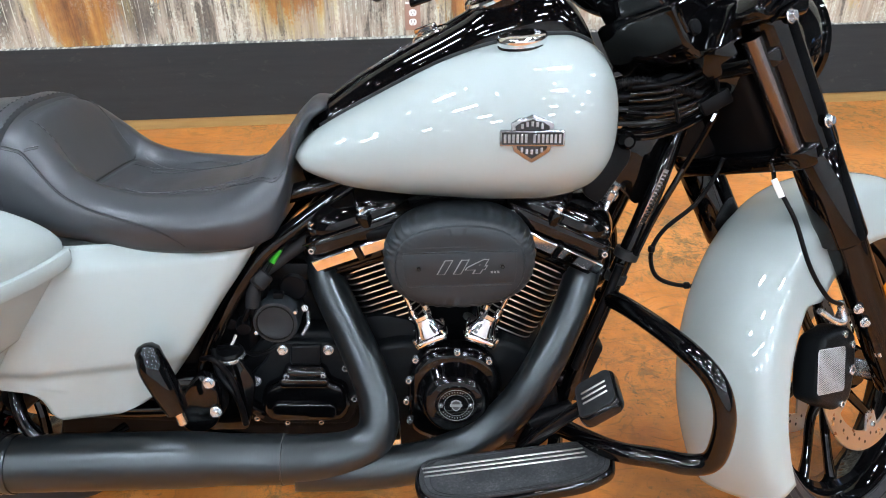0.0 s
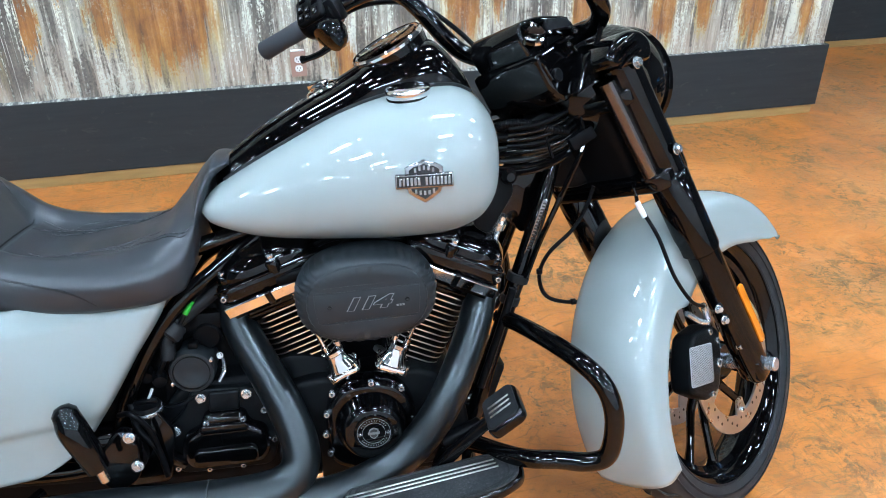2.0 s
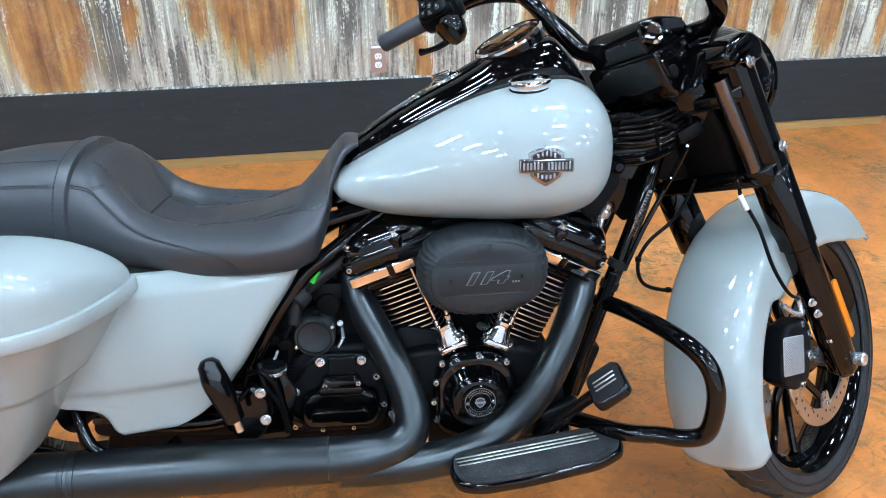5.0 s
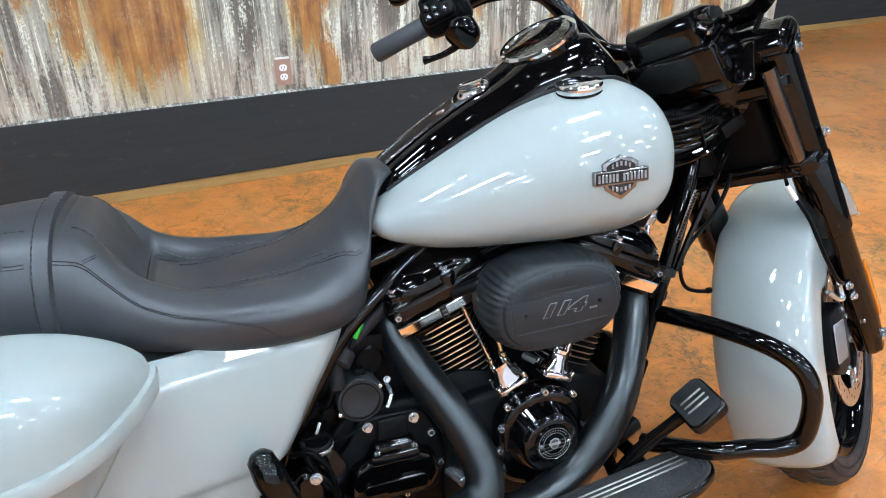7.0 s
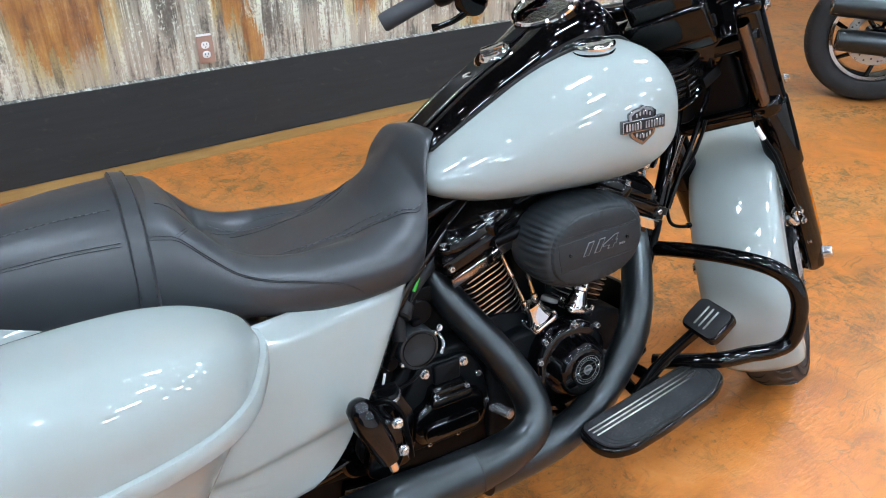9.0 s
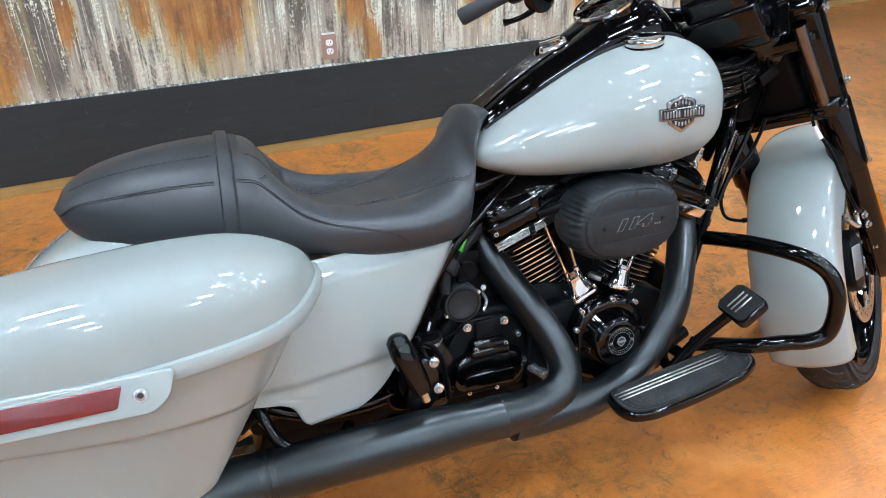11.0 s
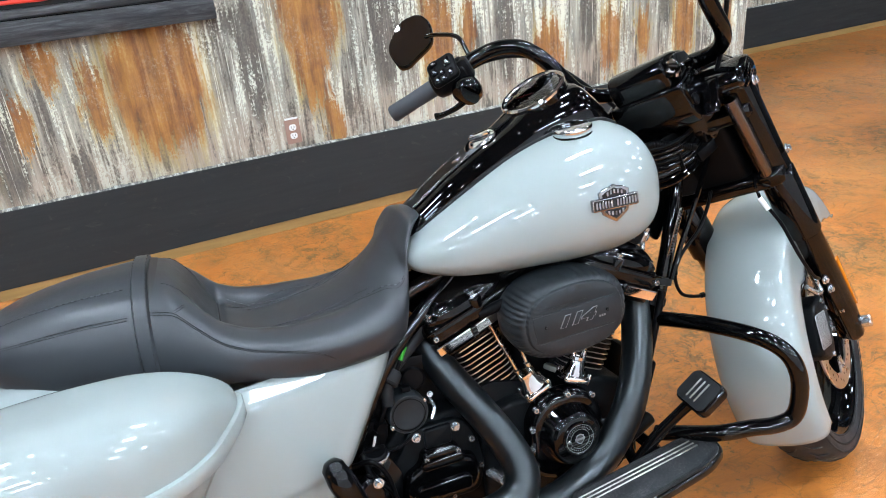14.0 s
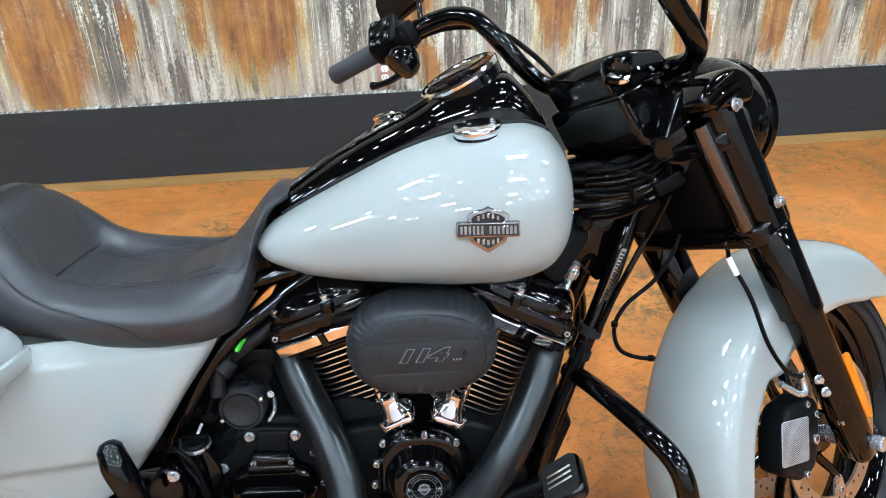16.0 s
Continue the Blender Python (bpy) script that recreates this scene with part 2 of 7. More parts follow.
# dark drips
dark, _d = blobs(((0.03, 0.78, 0.055, 0.3), (-1.02, 0.68, 0.1, 0.32), (-0.75, 0.45, 0.04, 0.1), (0.68, 0.85, 0.1, 0.3), (1.34, 0.75, 0.06, 0.28), (-0.05, 0.98, 0.1, 0.06), (-1.6, 0.8, 0.1, 0.4), (1.85, 0.75, 0.05, 0.2), (2.4, 0.8, 0.06, 0.2)), 0.7, 1.15, 0.12, 0.5)
drip = maths(CLAD, "MAXIMUM", maths(CLAD, "MULTIPLY", dark, band(CLAD, fine, 0.36, 0.5, 0.45, 0.9)), maths(CLAD, "MULTIPLY", band(CLAD, maths(CLAD, "ADD", maths(CLAD, "ADD", run2, maths(CLAD, "MULTIPLY", maths(CLAD, "SUBTRACT", blot, 0.5), 0.5)), maths(CLAD, "MULTIPLY", maths(CLAD, "SUBTRACT", grain, 0.5), 0.25)), 0.46, 0.39), 0.85))
tone = mixc(CLAD, drip, tone, mixc(CLAD, band(CLAD, grain, 0.4, 0.6), (0.075, 0.064, 0.062), (0.15, 0.13, 0.125)))
# white streaks with crisp, grainy rims
cluster = noisy(CLAD, coords(CLAD, (4.2, 1.0, 1.6)), 1.0, 5.0, 0.6, 0.4)
chalk = maths(CLAD, "ADD", maths(CLAD, "ADD", run2, maths(CLAD, "MULTIPLY", maths(CLAD, "SUBTRACT", cluster, 0.5), 0.55)), maths(CLAD, "MULTIPLY", maths(CLAD, "SUBTRACT", grain, 0.5), 0.75))
white = maths(CLAD, "MULTIPLY", band(CLAD, chalk, 0.53, 0.6), band(CLAD, maths(CLAD, "ADD", sep.outputs[2], maths(CLAD, "MULTIPLY", blot, 0.5)), 0.6, 0.85, 0.35, 0.95))
tone = mixc(CLAD, white, tone, (0.7, 0.71, 0.67))
tone = mixc(CLAD, band(CLAD, noisy(CLAD, coords(CLAD, (120.0, 1.0, 2.2)), 1.0, 5.0, 0.6), 0.615, 0.65, 0.0, 0.8), tone, (0.78, 0.77, 0.73))
RUSTS = ((-0.37, 0.77, 0.2, 0.33), (-0.63, 0.74, 0.05, 0.16), (-0.915, 0.68, 0.035, 0.1), (-0.79, 0.9, 0.06, 0.1), (-1.27, 0.62, 0.18, 0.31), (-1.3, 1.0, 0.2, 0.3), (0.32, 0.95, 0.15, 0.22), (0.3, 0.74, 0.09, 0.2), (0.37, 0.46, 0.045, 0.14),
         (0.95, 0.75, 0.1, 0.24), (1.12, 0.78, 0.04, 0.16), (1.6, 0.58, 0.1, 0.2), (2.0, 0.62, 0.07, 0.2), (2.22, 0.62, 0.05, 0.14), (2.52, 0.62, 0.08, 0.22), (2.85, 0.8, 0.05, 0.4), (-2.0, 0.8, 0.25, 0.4), (0.1, 1.6, 0.5, 0.4))
rust, rdist = blobs(RUSTS, 0.72, 1.08, 0.3, 0.85)
edge = maths(CLAD, "MULTIPLY", band(CLAD, rdist, 1.9, 0.9), band(CLAD, run, 0.42, 0.56, 0.0, 0.75))
tone = mixc(CLAD, edge, tone, (0.48, 0.36, 0.15))
rn = maths(CLAD, "ADD", maths(CLAD, "MULTIPLY", run2, 0.5), maths(CLAD, "MULTIPLY", noisy(CLAD, coords(CLAD, (9, 1, 5)), 1.0, 9.0, 0.75), 0.5))
rustc = ramp(CLAD, rn, [(0.37, (0.12, 0.06, 0.038)), (0.45, (0.235, 0.1, 0.038)), (0.53, (0.35, 0.15, 0.042)), (0.6, (0.42, 0.21, 0.055)), (0.68, (0.5, 0.36, 0.16))])
rustc = mixc(CLAD, maths(CLAD, "MULTIPLY", band(CLAD, grain, 0.5, 0.6), band(CLAD, blot, 0.5, 0.6, 0.0, 0.5)), rustc, (0.42, 0.34, 0.25))
tone = mixc(CLAD, 1.0, tone, (1.0, 1.0, 0.88), "MULTIPLY")
to(CLAD, mixc(CLAD, maths(CLAD, "MULTIPLY", rust, 0.92), tone, rustc), "Base Color")
bump(CLAD, maths(CLAD, "ADD", fine, maths(CLAD, "MULTIPLY", grain, 0.6)), 0.3, 0.002)
to(CLAD, band(CLAD, run, 0.3, 0.7, 0.5, 0.75), "Roughness")

BOARD = mat("dark_stained_board", (0.04, 0.04, 0.042), 0.55, spec=0.3)
v = coords(BOARD, (1.2, 1, 14))
bw = mixc(BOARD, noisy(BOARD, v, 2.0, 7.0, 0.65), (0.013, 0.0155, 0.0165), (0.03, 0.0335, 0.0355))
scuff = maths(BOARD, "MULTIPLY", band(BOARD, noisy(BOARD, coords(BOARD, (5, 1, 9)), 2.5, 10.0, 0.75, 0.6), 0.58, 0.66), 0.5)
to(BOARD, mixc(BOARD, scuff, bw, (0.055, 0.052, 0.048)), "Base Color")
to(BOARD, band(BOARD, noisy(BOARD, v, 3.0, 5.0), 0.3, 0.7, 0.42, 0.62), "Roughness")
bump(BOARD, noisy(BOARD, v, 5.0, 6.0), 0.15, 0.002)
FRAMEWOOD = mat("grey_black_stained_wood", (0.04, 0.04, 0.042), 0.5, spec=0.35)
v = coords(FRAMEWOOD, (2.0, 8, 22))
to(FRAMEWOOD, ramp(FRAMEWOOD, noisy(FRAMEWOOD, v, 2.2, 8.0, 0.7, 0.6), [(0.38, (0.014, 0.0145, 0.016)), (0.52, (0.04, 0.041, 0.044)), (0.66, (0.085, 0.086, 0.09))]), "Base Color")
bump(FRAMEWOOD, noisy(FRAMEWOOD, v, 6.0, 6.0), 0.2, 0.002)
LIP = mat("pale_sealant", (0.5, 0.49, 0.44), 0.6)
to(LIP, ramp(LIP, noisy(LIP, coords(LIP, (60, 1, 60)), 1.0, 6.0, 0.7), [(0.42, (0.08, 0.072, 0.065)), (0.52, (0.26, 0.245, 0.21)), (0.62, (0.55, 0.53, 0.48))]), "Base Color")
GOLD = mat("varnished_timber_strip", (0.33, 0.2, 0.07), 0.45)
to(GOLD, mixc(GOLD, noisy(GOLD, coords(GOLD, (2, 5, 20)), 3.0, 5.0), (0.22, 0.13, 0.045), (0.4, 0.25, 0.09)), "Base Color")
# unseen side walls, set dark so that gloss black and mirrors reflect little
WALLPAINT = mat("dark_wall_paint", (0.035, 0.035, 0.037), 0.7)
worn(WALLPAINT, 3, 0.6, 0.8)
# pale tone for the unseen south wall, which bounces light onto the engine
BOUNCEWALL = mat("pale_wall_paint", (0.7, 0.71, 0.72), 0.7)
worn(BOUNCEWALL, 3, 0.6, 0.8)
# unseen ceiling, its tone chosen dark to hold reflections in gloss black down
CEIL = mat("dark_ceiling", (0.05, 0.05, 0.053), 0.8)
worn(CEIL, 3, 0.7, 0.9)
GLOW = mat("lamp_diffuser", (0.8, 0.8, 0.8), 0.5)
GLOW.node_tree.nodes["Principled BSDF"].inputs["Emission Color"].default_value = (0.82, 0.98, 1.2, 1)
GLOW.node_tree.nodes["Principled BSDF"].inputs["Emission Strength"].default_value = LAMP * 0.53

# ---- geometry helpers ----


def catmull(pts, n=8):
    pts = [np.array(p, float) for p in pts]
    if len(pts) < 3:
        return [pts[0] + (pts[-1] - pts[0]) * i / n for i in range(n + 1)]
    p = [2 * pts[0] - pts[1], *pts, 2 * pts[-1] - pts[-2]]
    out = []
    for i in range(1, len(p) - 2):
        for k in range(n):
            t = k / n
            a, b, c, d = p[i - 1], p[i], p[i + 1], p[i + 2]
            out.append(0.5 * (2 * b + (c - a) * t + (2 * a - 5 * b + 4 * c - d) * t * t + (3 * b - a - 3 * c + d) * t ** 3))
    out.append(p[-2])
    return out


def spl(x, xs, ys):
    """Smooth curve through the points (xs, ys), without overshoot."""
    xs, ys = np.asarray(xs, float), np.asarray(ys, float)
    h, d = np.diff(xs), np.diff(ys) / np.diff(xs)
    m = np.zeros(len(xs))
    m[0], m[-1] = d[0], d[-1]
    for i in range(1, len(xs) - 1):
        m[i] = 0 if d[i - 1] * d[i] <= 0 else 2 * d[i - 1] * d[i] / (d[i - 1] + d[i])
    i = int(np.clip(np.searchsorted(xs, x) - 1, 0, len(xs) - 2))
    t = min(max((x - xs[i]) / h[i], 0), 1)
    return (2 * t**3 - 3 * t**2 + 1) * ys[i] + (t**3 - 2 * t**2 + t) * h[i] * m[i] + (3 * t**2 - 2 * t**3) * ys[i + 1] + (t**3 - t**2) * h[i] * m[i + 1]


def sheet(fn, nu, nv, ring=False, caps=False):
    """A grid of fn(u, v), u and v from 0 to 1; ring: closed along v."""
    bm = bmesh.new()
    cols = nv if ring else nv + 1
    rows = [[bm.verts.new(fn(i / nu, j / nv)) for j in range(cols)] for i in range(nu + 1)]
    for i in range(nu):
        for j in range(nv):
            k = (j + 1) % cols
            bm.faces.new((rows[i][j], rows[i][k], rows[i + 1][k], rows[i + 1][j]))
    if caps:
        bm.faces.new(rows[0][::-1])
        bm.faces.new(rows[-1])
    bmesh.ops.recalc_face_normals(bm, faces=bm.faces)
    return bm


def tube(pts, r, seg=12, n=8, caps=True, smooth=0):
    """A round bar along a smooth path; r: a number, or one for each point."""
    path = catmull(pts, n)
    for _ in range(smooth):
        path = [path[0]] + [(a + 2 * p + c) / 4 for a, p, c in zip(path, path[1:], path[2:])] + [path[-1]]
    rs = [r] * len(path) if np.isscalar(r) else [spl(i / (len(path) - 1) * (len(r) - 1), range(len(r)), r) for i in range(len(path))]
    bm, rows, side = bmesh.new(), [], None
    for i, p in enumerate(path):
        t = Vector(path[min(i + 1, len(path) - 1)] - path[max(i - 1, 0)]).normalized()
        side = t.orthogonal() if side is None else side - t * side.dot(t)
        side.normalize()
        up = t.cross(side)
        rows.append([bm.verts.new(Vector(p) + (side * math.cos(a) + up * math.sin(a)) * rs[i]) for a in (2 * math.pi * k / seg for k in range(seg))])
    for a, b in zip(rows, rows[1:]):
        for k in range(seg):
            bm.faces.new((a[k], a[(k + 1) % seg], b[(k + 1) % seg], b[k]))
    if caps:
        bm.faces.new(rows[0][::-1])
        bm.faces.new(rows[-1])
    return bm


def lathe(prof, seg=24, m=None):
    """Turn a profile of (radius, height) round z."""
    bm, rows = bmesh.new(), []
    for r, h in prof:
        rows.append([bm.verts.new((0, 0, h))] if r < 1e-6 else [bm.verts.new((r * math.cos(2 * math.pi * k / seg), r * math.sin(2 * math.pi * k / seg), h)) for k in range(seg)])
    for a, b in zip(rows, rows[1:]):
        for k in range(seg):
            q = [a[k % len(a)], a[(k + 1) % seg % len(a)], b[(k + 1) % seg % len(b)], b[k % len(b)]]
            q = list(dict.fromkeys(q))
            if len(q) > 2:
                bm.faces.new(q)
    if len(rows[0]) > 1 and prof[0] != prof[-1]:
        bm.faces.new(rows[0][::-1])
    if len(rows[-1]) > 1 and prof[0] != prof[-1]:
        bm.faces.new(rows[-1])
    bmesh.ops.recalc_face_normals(bm, faces=bm.faces)
    if m is not None:
        bm.transform(m)
    return bm


def drum(r, h, bev=0.002, seg=24, m=None):
    return lathe([(0, 0), (r - bev, 0), (r, bev), (r, h - bev), (r - bev, h), (0, h)], seg, m)


def box(size, bev=0.004, seg=2, m=None):
    bm = bmesh.new()
    bmesh.ops.create_cube(bm, size=1, matrix=Matrix.Diagonal((*size, 1)))
    if bev:
        bmesh.ops.bevel(bm, geom=bm.edges[:], offset=bev, segments=seg, affect="EDGES", profile=0.5)
    if m is not None:
        bm.transform(m)
    return bm


def slab(outline, depth, bev=0.003, seg=2, m=None):
    """An outline (x, y) raised by depth along z, with rounded rims."""
    bm = bmesh.new()
    f = bm.faces.new([bm.verts.new((x, y, 0)) for x, y in outline])
    top = bmesh.ops.extrude_face_region(bm, geom=[f])
    bmesh.ops.translate(bm, verts=[q for q in top["geom"] if isinstance(q, bmesh.types.BMVert)], vec=(0, 0, depth))
    bmesh.ops.recalc_face_normals(bm, faces=bm.faces)
    if bev:
        rim = [e for e in bm.edges if len(e.link_faces) == 2 and e.link_faces[0].normal.angle(e.link_faces[1].normal, 0) > 1.0 and abs(e.verts[0].co.z - e.verts[1].co.z) < 1e-6]
        bmesh.ops.bevel(bm, geom=rim, offset=bev, segments=seg, affect="EDGES", profile=0.5, clamp_overlap=True)
    if m is not None:
        bm.transform(m)
    return bm


def rounded(w, h, r, n=5):
    """A rectangle w by h with corners of radius r."""
    out = []
    for cx, cy, a0 in ((w / 2 - r, h / 2 - r, 0), (-w / 2 + r, h / 2 - r, 90), (-w / 2 + r, -h / 2 + r, 180), (w / 2 - r, -h / 2 + r, 270)):
        out += [(cx + r * math.cos(radians(a0 + 90 * k / n)), cy + r * math.sin(radians(a0 + 90 * k / n))) for k in range(n + 1)]
    return out


def soften(corners, r=0.01, n=4):
    """A polygon with its corners rounded."""
    out, c = [], [Vector(p) for p in corners]
    for i, p in enumerate(c):
        a, b = c[i - 1] - p, c[(i + 1) % len(c)] - p
        k = min(r, a.length * 0.45, b.length * 0.45)
        a, b = p + a.normalized() * k, p + b.normalized() * k
        for j in range(n + 1):
            t = j / n
            out.append(tuple(a * (1 - t) ** 2 + p * 2 * t * (1 - t) + b * t * t))
    return out


def join(*bms):
    out = bmesh.new()
    for b in bms:
        me = bpy.data.meshes.new("tmp")
        b.to_mesh(me)
        out.from_mesh(me)
        bpy.data.meshes.remove(me)
        b.free()
    return out


def aim(p, d, roll=0.0):
    """A pose at p whose z looks along d."""
    return Matrix.Translation(p) @ Vector(d).to_track_quat("Z", "Y").to_matrix().to_4x4() @ Matrix.Rotation(roll, 4, "Z")


def part(name, bm, material, parent=None, label="", m=None, angle=38):
    if m is not None:
        bm.transform(m)
    me = bpy.data.meshes.new(name)
    bm.to_mesh(me)
    bm.free()
    for q in material if isinstance(material, (list, tuple)) else [material]:
        me.materials.append(q)
    me.polygons.foreach_set("use_smooth", [True] * len(me.polygons))
    me.set_sharp_from_angle(angle=radians(angle))
    ob = new(name, me)
    ob.parent = parent
    if label:
        tagged(ob, label)
    return ob


def again(ob, m, parent=None, name=None):
    """Another part on the same mesh at the pose m."""
    o = new(name or ob.name.split(".")[0], ob.data)
    o.parent = parent or ob.parent
    o.matrix_basis = m
    return o


FACE = pose(0, 0, 0, 90)  # an outline's (x, y) to bike x, z; its depth towards the right side


def side(x, y, z, rx=0, ry=0, rz=0):
    """A pose on the right side of the bike: outline x forward, outline y up, depth outwards."""
    return Matrix.Translation((x, y, z)) @ pose(0, 0, 0, rx, ry, rz) @ FACE


# ---- place ----
Y1, X1, Y2 = 3.31, 3.0, 4.62
XL, XR, YB, H = -6.0, 8.5, -6.5, 4.2
SINK = 0.02  # the floor lies this much under the bike's ground line


def corrugated(name, x0, x1, z0, z1, m, label):
    pitch, amp = 0.068, 0.008
    n = int((x1 - x0) / pitch * 8)
    bm = sheet(lambda u, w: (x0 + (x1 - x0) * u, -amp * math.cos(2 * math.pi * (x0 + (x1 - x0) * u) / pitch) - amp, z0 + (z1 - z0) * w), n, 1)
    back = box((x1 - x0, 0.1, z1 - z0), 0, m=Matrix.Translation(((x0 + x1) / 2, 0.052, (z0 + z1) / 2)))
    ob = part(name, join(bm, back), CLAD, angle=60)
    ob.matrix_basis = m
    return tagged(ob, label, "wall", kind="structure")


corrugated("wall_north", XL, X1, -SINK, H, pose(0, Y1, 0), "weathered corrugated metal wall with grey streaks and rust patches")
corrugated("wall_far", X1 + 0.1, XR, -SINK, H, pose(0, Y2, 0), "weathered corrugated metal wall set back behind the corner")
tagged(part("wall_return", box((0.1, Y2 - Y1, H + SINK), 0.0, m=pose(X1 - 0.05, (Y1 + Y2) / 2 + 0.105, (H - SINK) / 2)), CLAD), "short return of the corrugated metal wall", "wall", kind="structure")
tagged(part("floor", box((XR - XL + 0.4, Y2 - YB + 0.4, 0.1), 0, m=pose((XL + XR) / 2, (YB + Y2) / 2, -0.05 - SINK)), FLOOR), "glossy sealed concrete floor stained mottled orange", "floor", kind="structure")
tagged(part("ceiling", box((XR - XL + 0.4, Y2 - YB + 0.4, 0.1), 0, m=pose((XL + XR) / 2, (YB + Y2) / 2, H + 0.05)), CEIL), "plain unseen ceiling kept dark to darken reflections", "ceiling", kind="structure")
# closing walls added out of view: south bounces light, west and east darken reflections
for nm, sx, sy, cx, cy in (("wall_south", XR - XL, 0.1, (XL + XR) / 2, YB - 0.05), ("wall_west", 0.1, Y2 - YB, XL - 0.05, (YB + Y2) / 2), ("wall_east", 0.1, Y2 - YB, XR + 0.05, (YB + Y2) / 2)):
    tagged(part(nm, box((sx, sy, H + SINK), 0, m=pose(cx, cy, (H - SINK) / 2)), BOUNCEWALL if nm == "wall_south" else WALLPAINT), "unseen pale wall added to bounce light onto the bike" if nm == "wall_south" else "unseen plain wall, dark to keep reflections dark", "wall", kind="structure")

# dark boards along the foot of the walls, on a timber strip
for nm, x0, x1, y in (("baseboard", XL, X1 + 0.02, Y1 - 0.016), ("baseboard", X1 + 0.1, XR, Y2 - 0.016)):
    b = part(nm, box((x1 - x0, 0.022, 0.335), 0.002, 1, m=pose((x0 + x1) / 2, y - 0.011, 0.03 + 0.1675)), BOARD)
    tagged(b, "tall dark-stained board along the wall foot", "baseboard", kind="structure")
    part("strip", box((x1 - x0 - 0.02, 0.016, 0.029 + SINK), 0.002, 1, m=pose((x0 + x1) / 2 - 0.01, y - 0.009, 0.0148 - SINK / 2)), GOLD, b, "golden timber strip")
b = part("baseboard", box((0.022, Y2 - Y1, 0.335), 0.002, 1, m=pose(X1 + 0.013, (Y1 + Y2) / 2 - 0.006, 0.1975)), BOARD)
tagged(b, "dark-stained board on the wall's short return", "baseboard", kind="structure")

# ragged paint lip where the cladding meets the board
rng = random.Random(5)
for nm, x0, x1, y in (("trim", XL, X1 - 0.005, Y1 - 0.0175), ("trim", X1 + 0.11, XR, Y2 - 0.0175)):
    bm = bmesh.new()
    n = int((x1 - x0) / 0.006)
    rows = []
    h = 0.004
    for i in range(n + 1):
        h = min(max(h + rng.uniform(-0.002, 0.002), 0.0005), 0.006)
        x = x0 + (x1 - x0) * i / n
        rows.append([bm.verts.new((x, y, 0.3652)), bm.verts.new((x, y - 0.018 - rng.uniform(0, 0.003), 0.3654)), bm.verts.new((x, y - 0.017, 0.3658 + h * 0.4)), bm.verts.new((x, y + 0.004, 0.366 + h))])
    for p, q in zip(rows, rows[1:]):
        for k in range(3):
            bm.faces.new((p[k], q[k], q[k + 1], p[k + 1]))
    bmesh.ops.recalc_face_normals(bm, faces=bm.faces)
    tagged(part(nm, bm, LIP, angle=20), "ragged pale sealant lip along the board's top", "trim", kind="structure")

# ceiling lights
for i in range(5):
    for j in range(4):
        x, y = -4.6 + 2.75 * i, -5.4 + 2.35 * j
        lamp = tagged(new("ceiling_light"), "flat white rectangular ceiling light panel, switched on", "ceiling light", "ceiling lights")
        lamp.location = (x, y, H - 0.06)
        part("frame", box((0.66, 0.34, 0.05), 0.004, 1, m=pose(0, 0, 0.03)), WHITE, lamp)
        part("diffuser", box((0.6, 0.28, 0.012), 0.002, 1, m=pose(0, 0, -0.002)), GLOW, lamp, "glowing diffuser")

SPOT = mat("spot_lamp_glow", (0.8, 0.8, 0.8), 0.5)
SPOT.node_tree.nodes["Principled BSDF"].inputs["Emission Color"].default_value = (0.92, 0.98, 1.06, 1)
SPOT.node_tree.nodes["Principled BSDF"].inputs["Emission Strength"].default_value = LAMP * 1.1
for i in range(7):
    for j in range(5):
        x, y = -4.3 + 1.5 * i + 0.5 * (j % 2), -4.7 + 1.6 * j
        lamp = tagged(new("spot_light"), "small round black ceiling spot light, switched on", "spot light", "ceiling spot lights")
        lamp.location = (x, y, H)
        part("can", lathe([(0.05, 0.0), (0.055, -0.01), (0.055, -0.1), (0.05, -0.11), (0.045, -0.1), (0, -0.095)], 20), PLASTIC, lamp)
        part("lamp_face", drum(0.043, 0.004, 0.001, 20, m=pose(0, 0, -0.104)), SPOT, lamp, "glowing lamp face")

# ---- the grey motorcycle ----
# bike x forward, y to its left, z up from the ground line; it leans on its side stand
bike = tagged(new("motorcycle"), "light grey touring motorcycle with black engine, leaning on its side stand", "motorcycle")
bike.matrix_basis = pose(0, 1.09, 0, -10, 0, -5)

RAKE, LOCK, HEAD = radians(29), radians(37), Vector((0.635, 0, 0.8))
SU, SW = Vector((math.cos(RAKE), 0, math.sin(RAKE))), Vector((-math.sin(RAKE), 0, math.cos(RAKE)))
SU2, SV2 = SU * math.cos(LOCK) + Vector((0, 1, 0)) * math.sin(LOCK), Vector((0, 1, 0)) * math.cos(LOCK) - SU * math.sin(LOCK)
BARS = Matrix.Translation(HEAD) @ Matrix((SU2, SV2, SW)).transposed().to_4x4()  # u ahead, v left, w up along the steering axis
STEER = BARS @ pose(-0.012, -0.008, 0.06, 2) @ Matrix.Translation((0, 0, -0.06))  # the fork and the wheel

# bolts: one mesh of each kind, used again and again
BOLT_MESH = {}


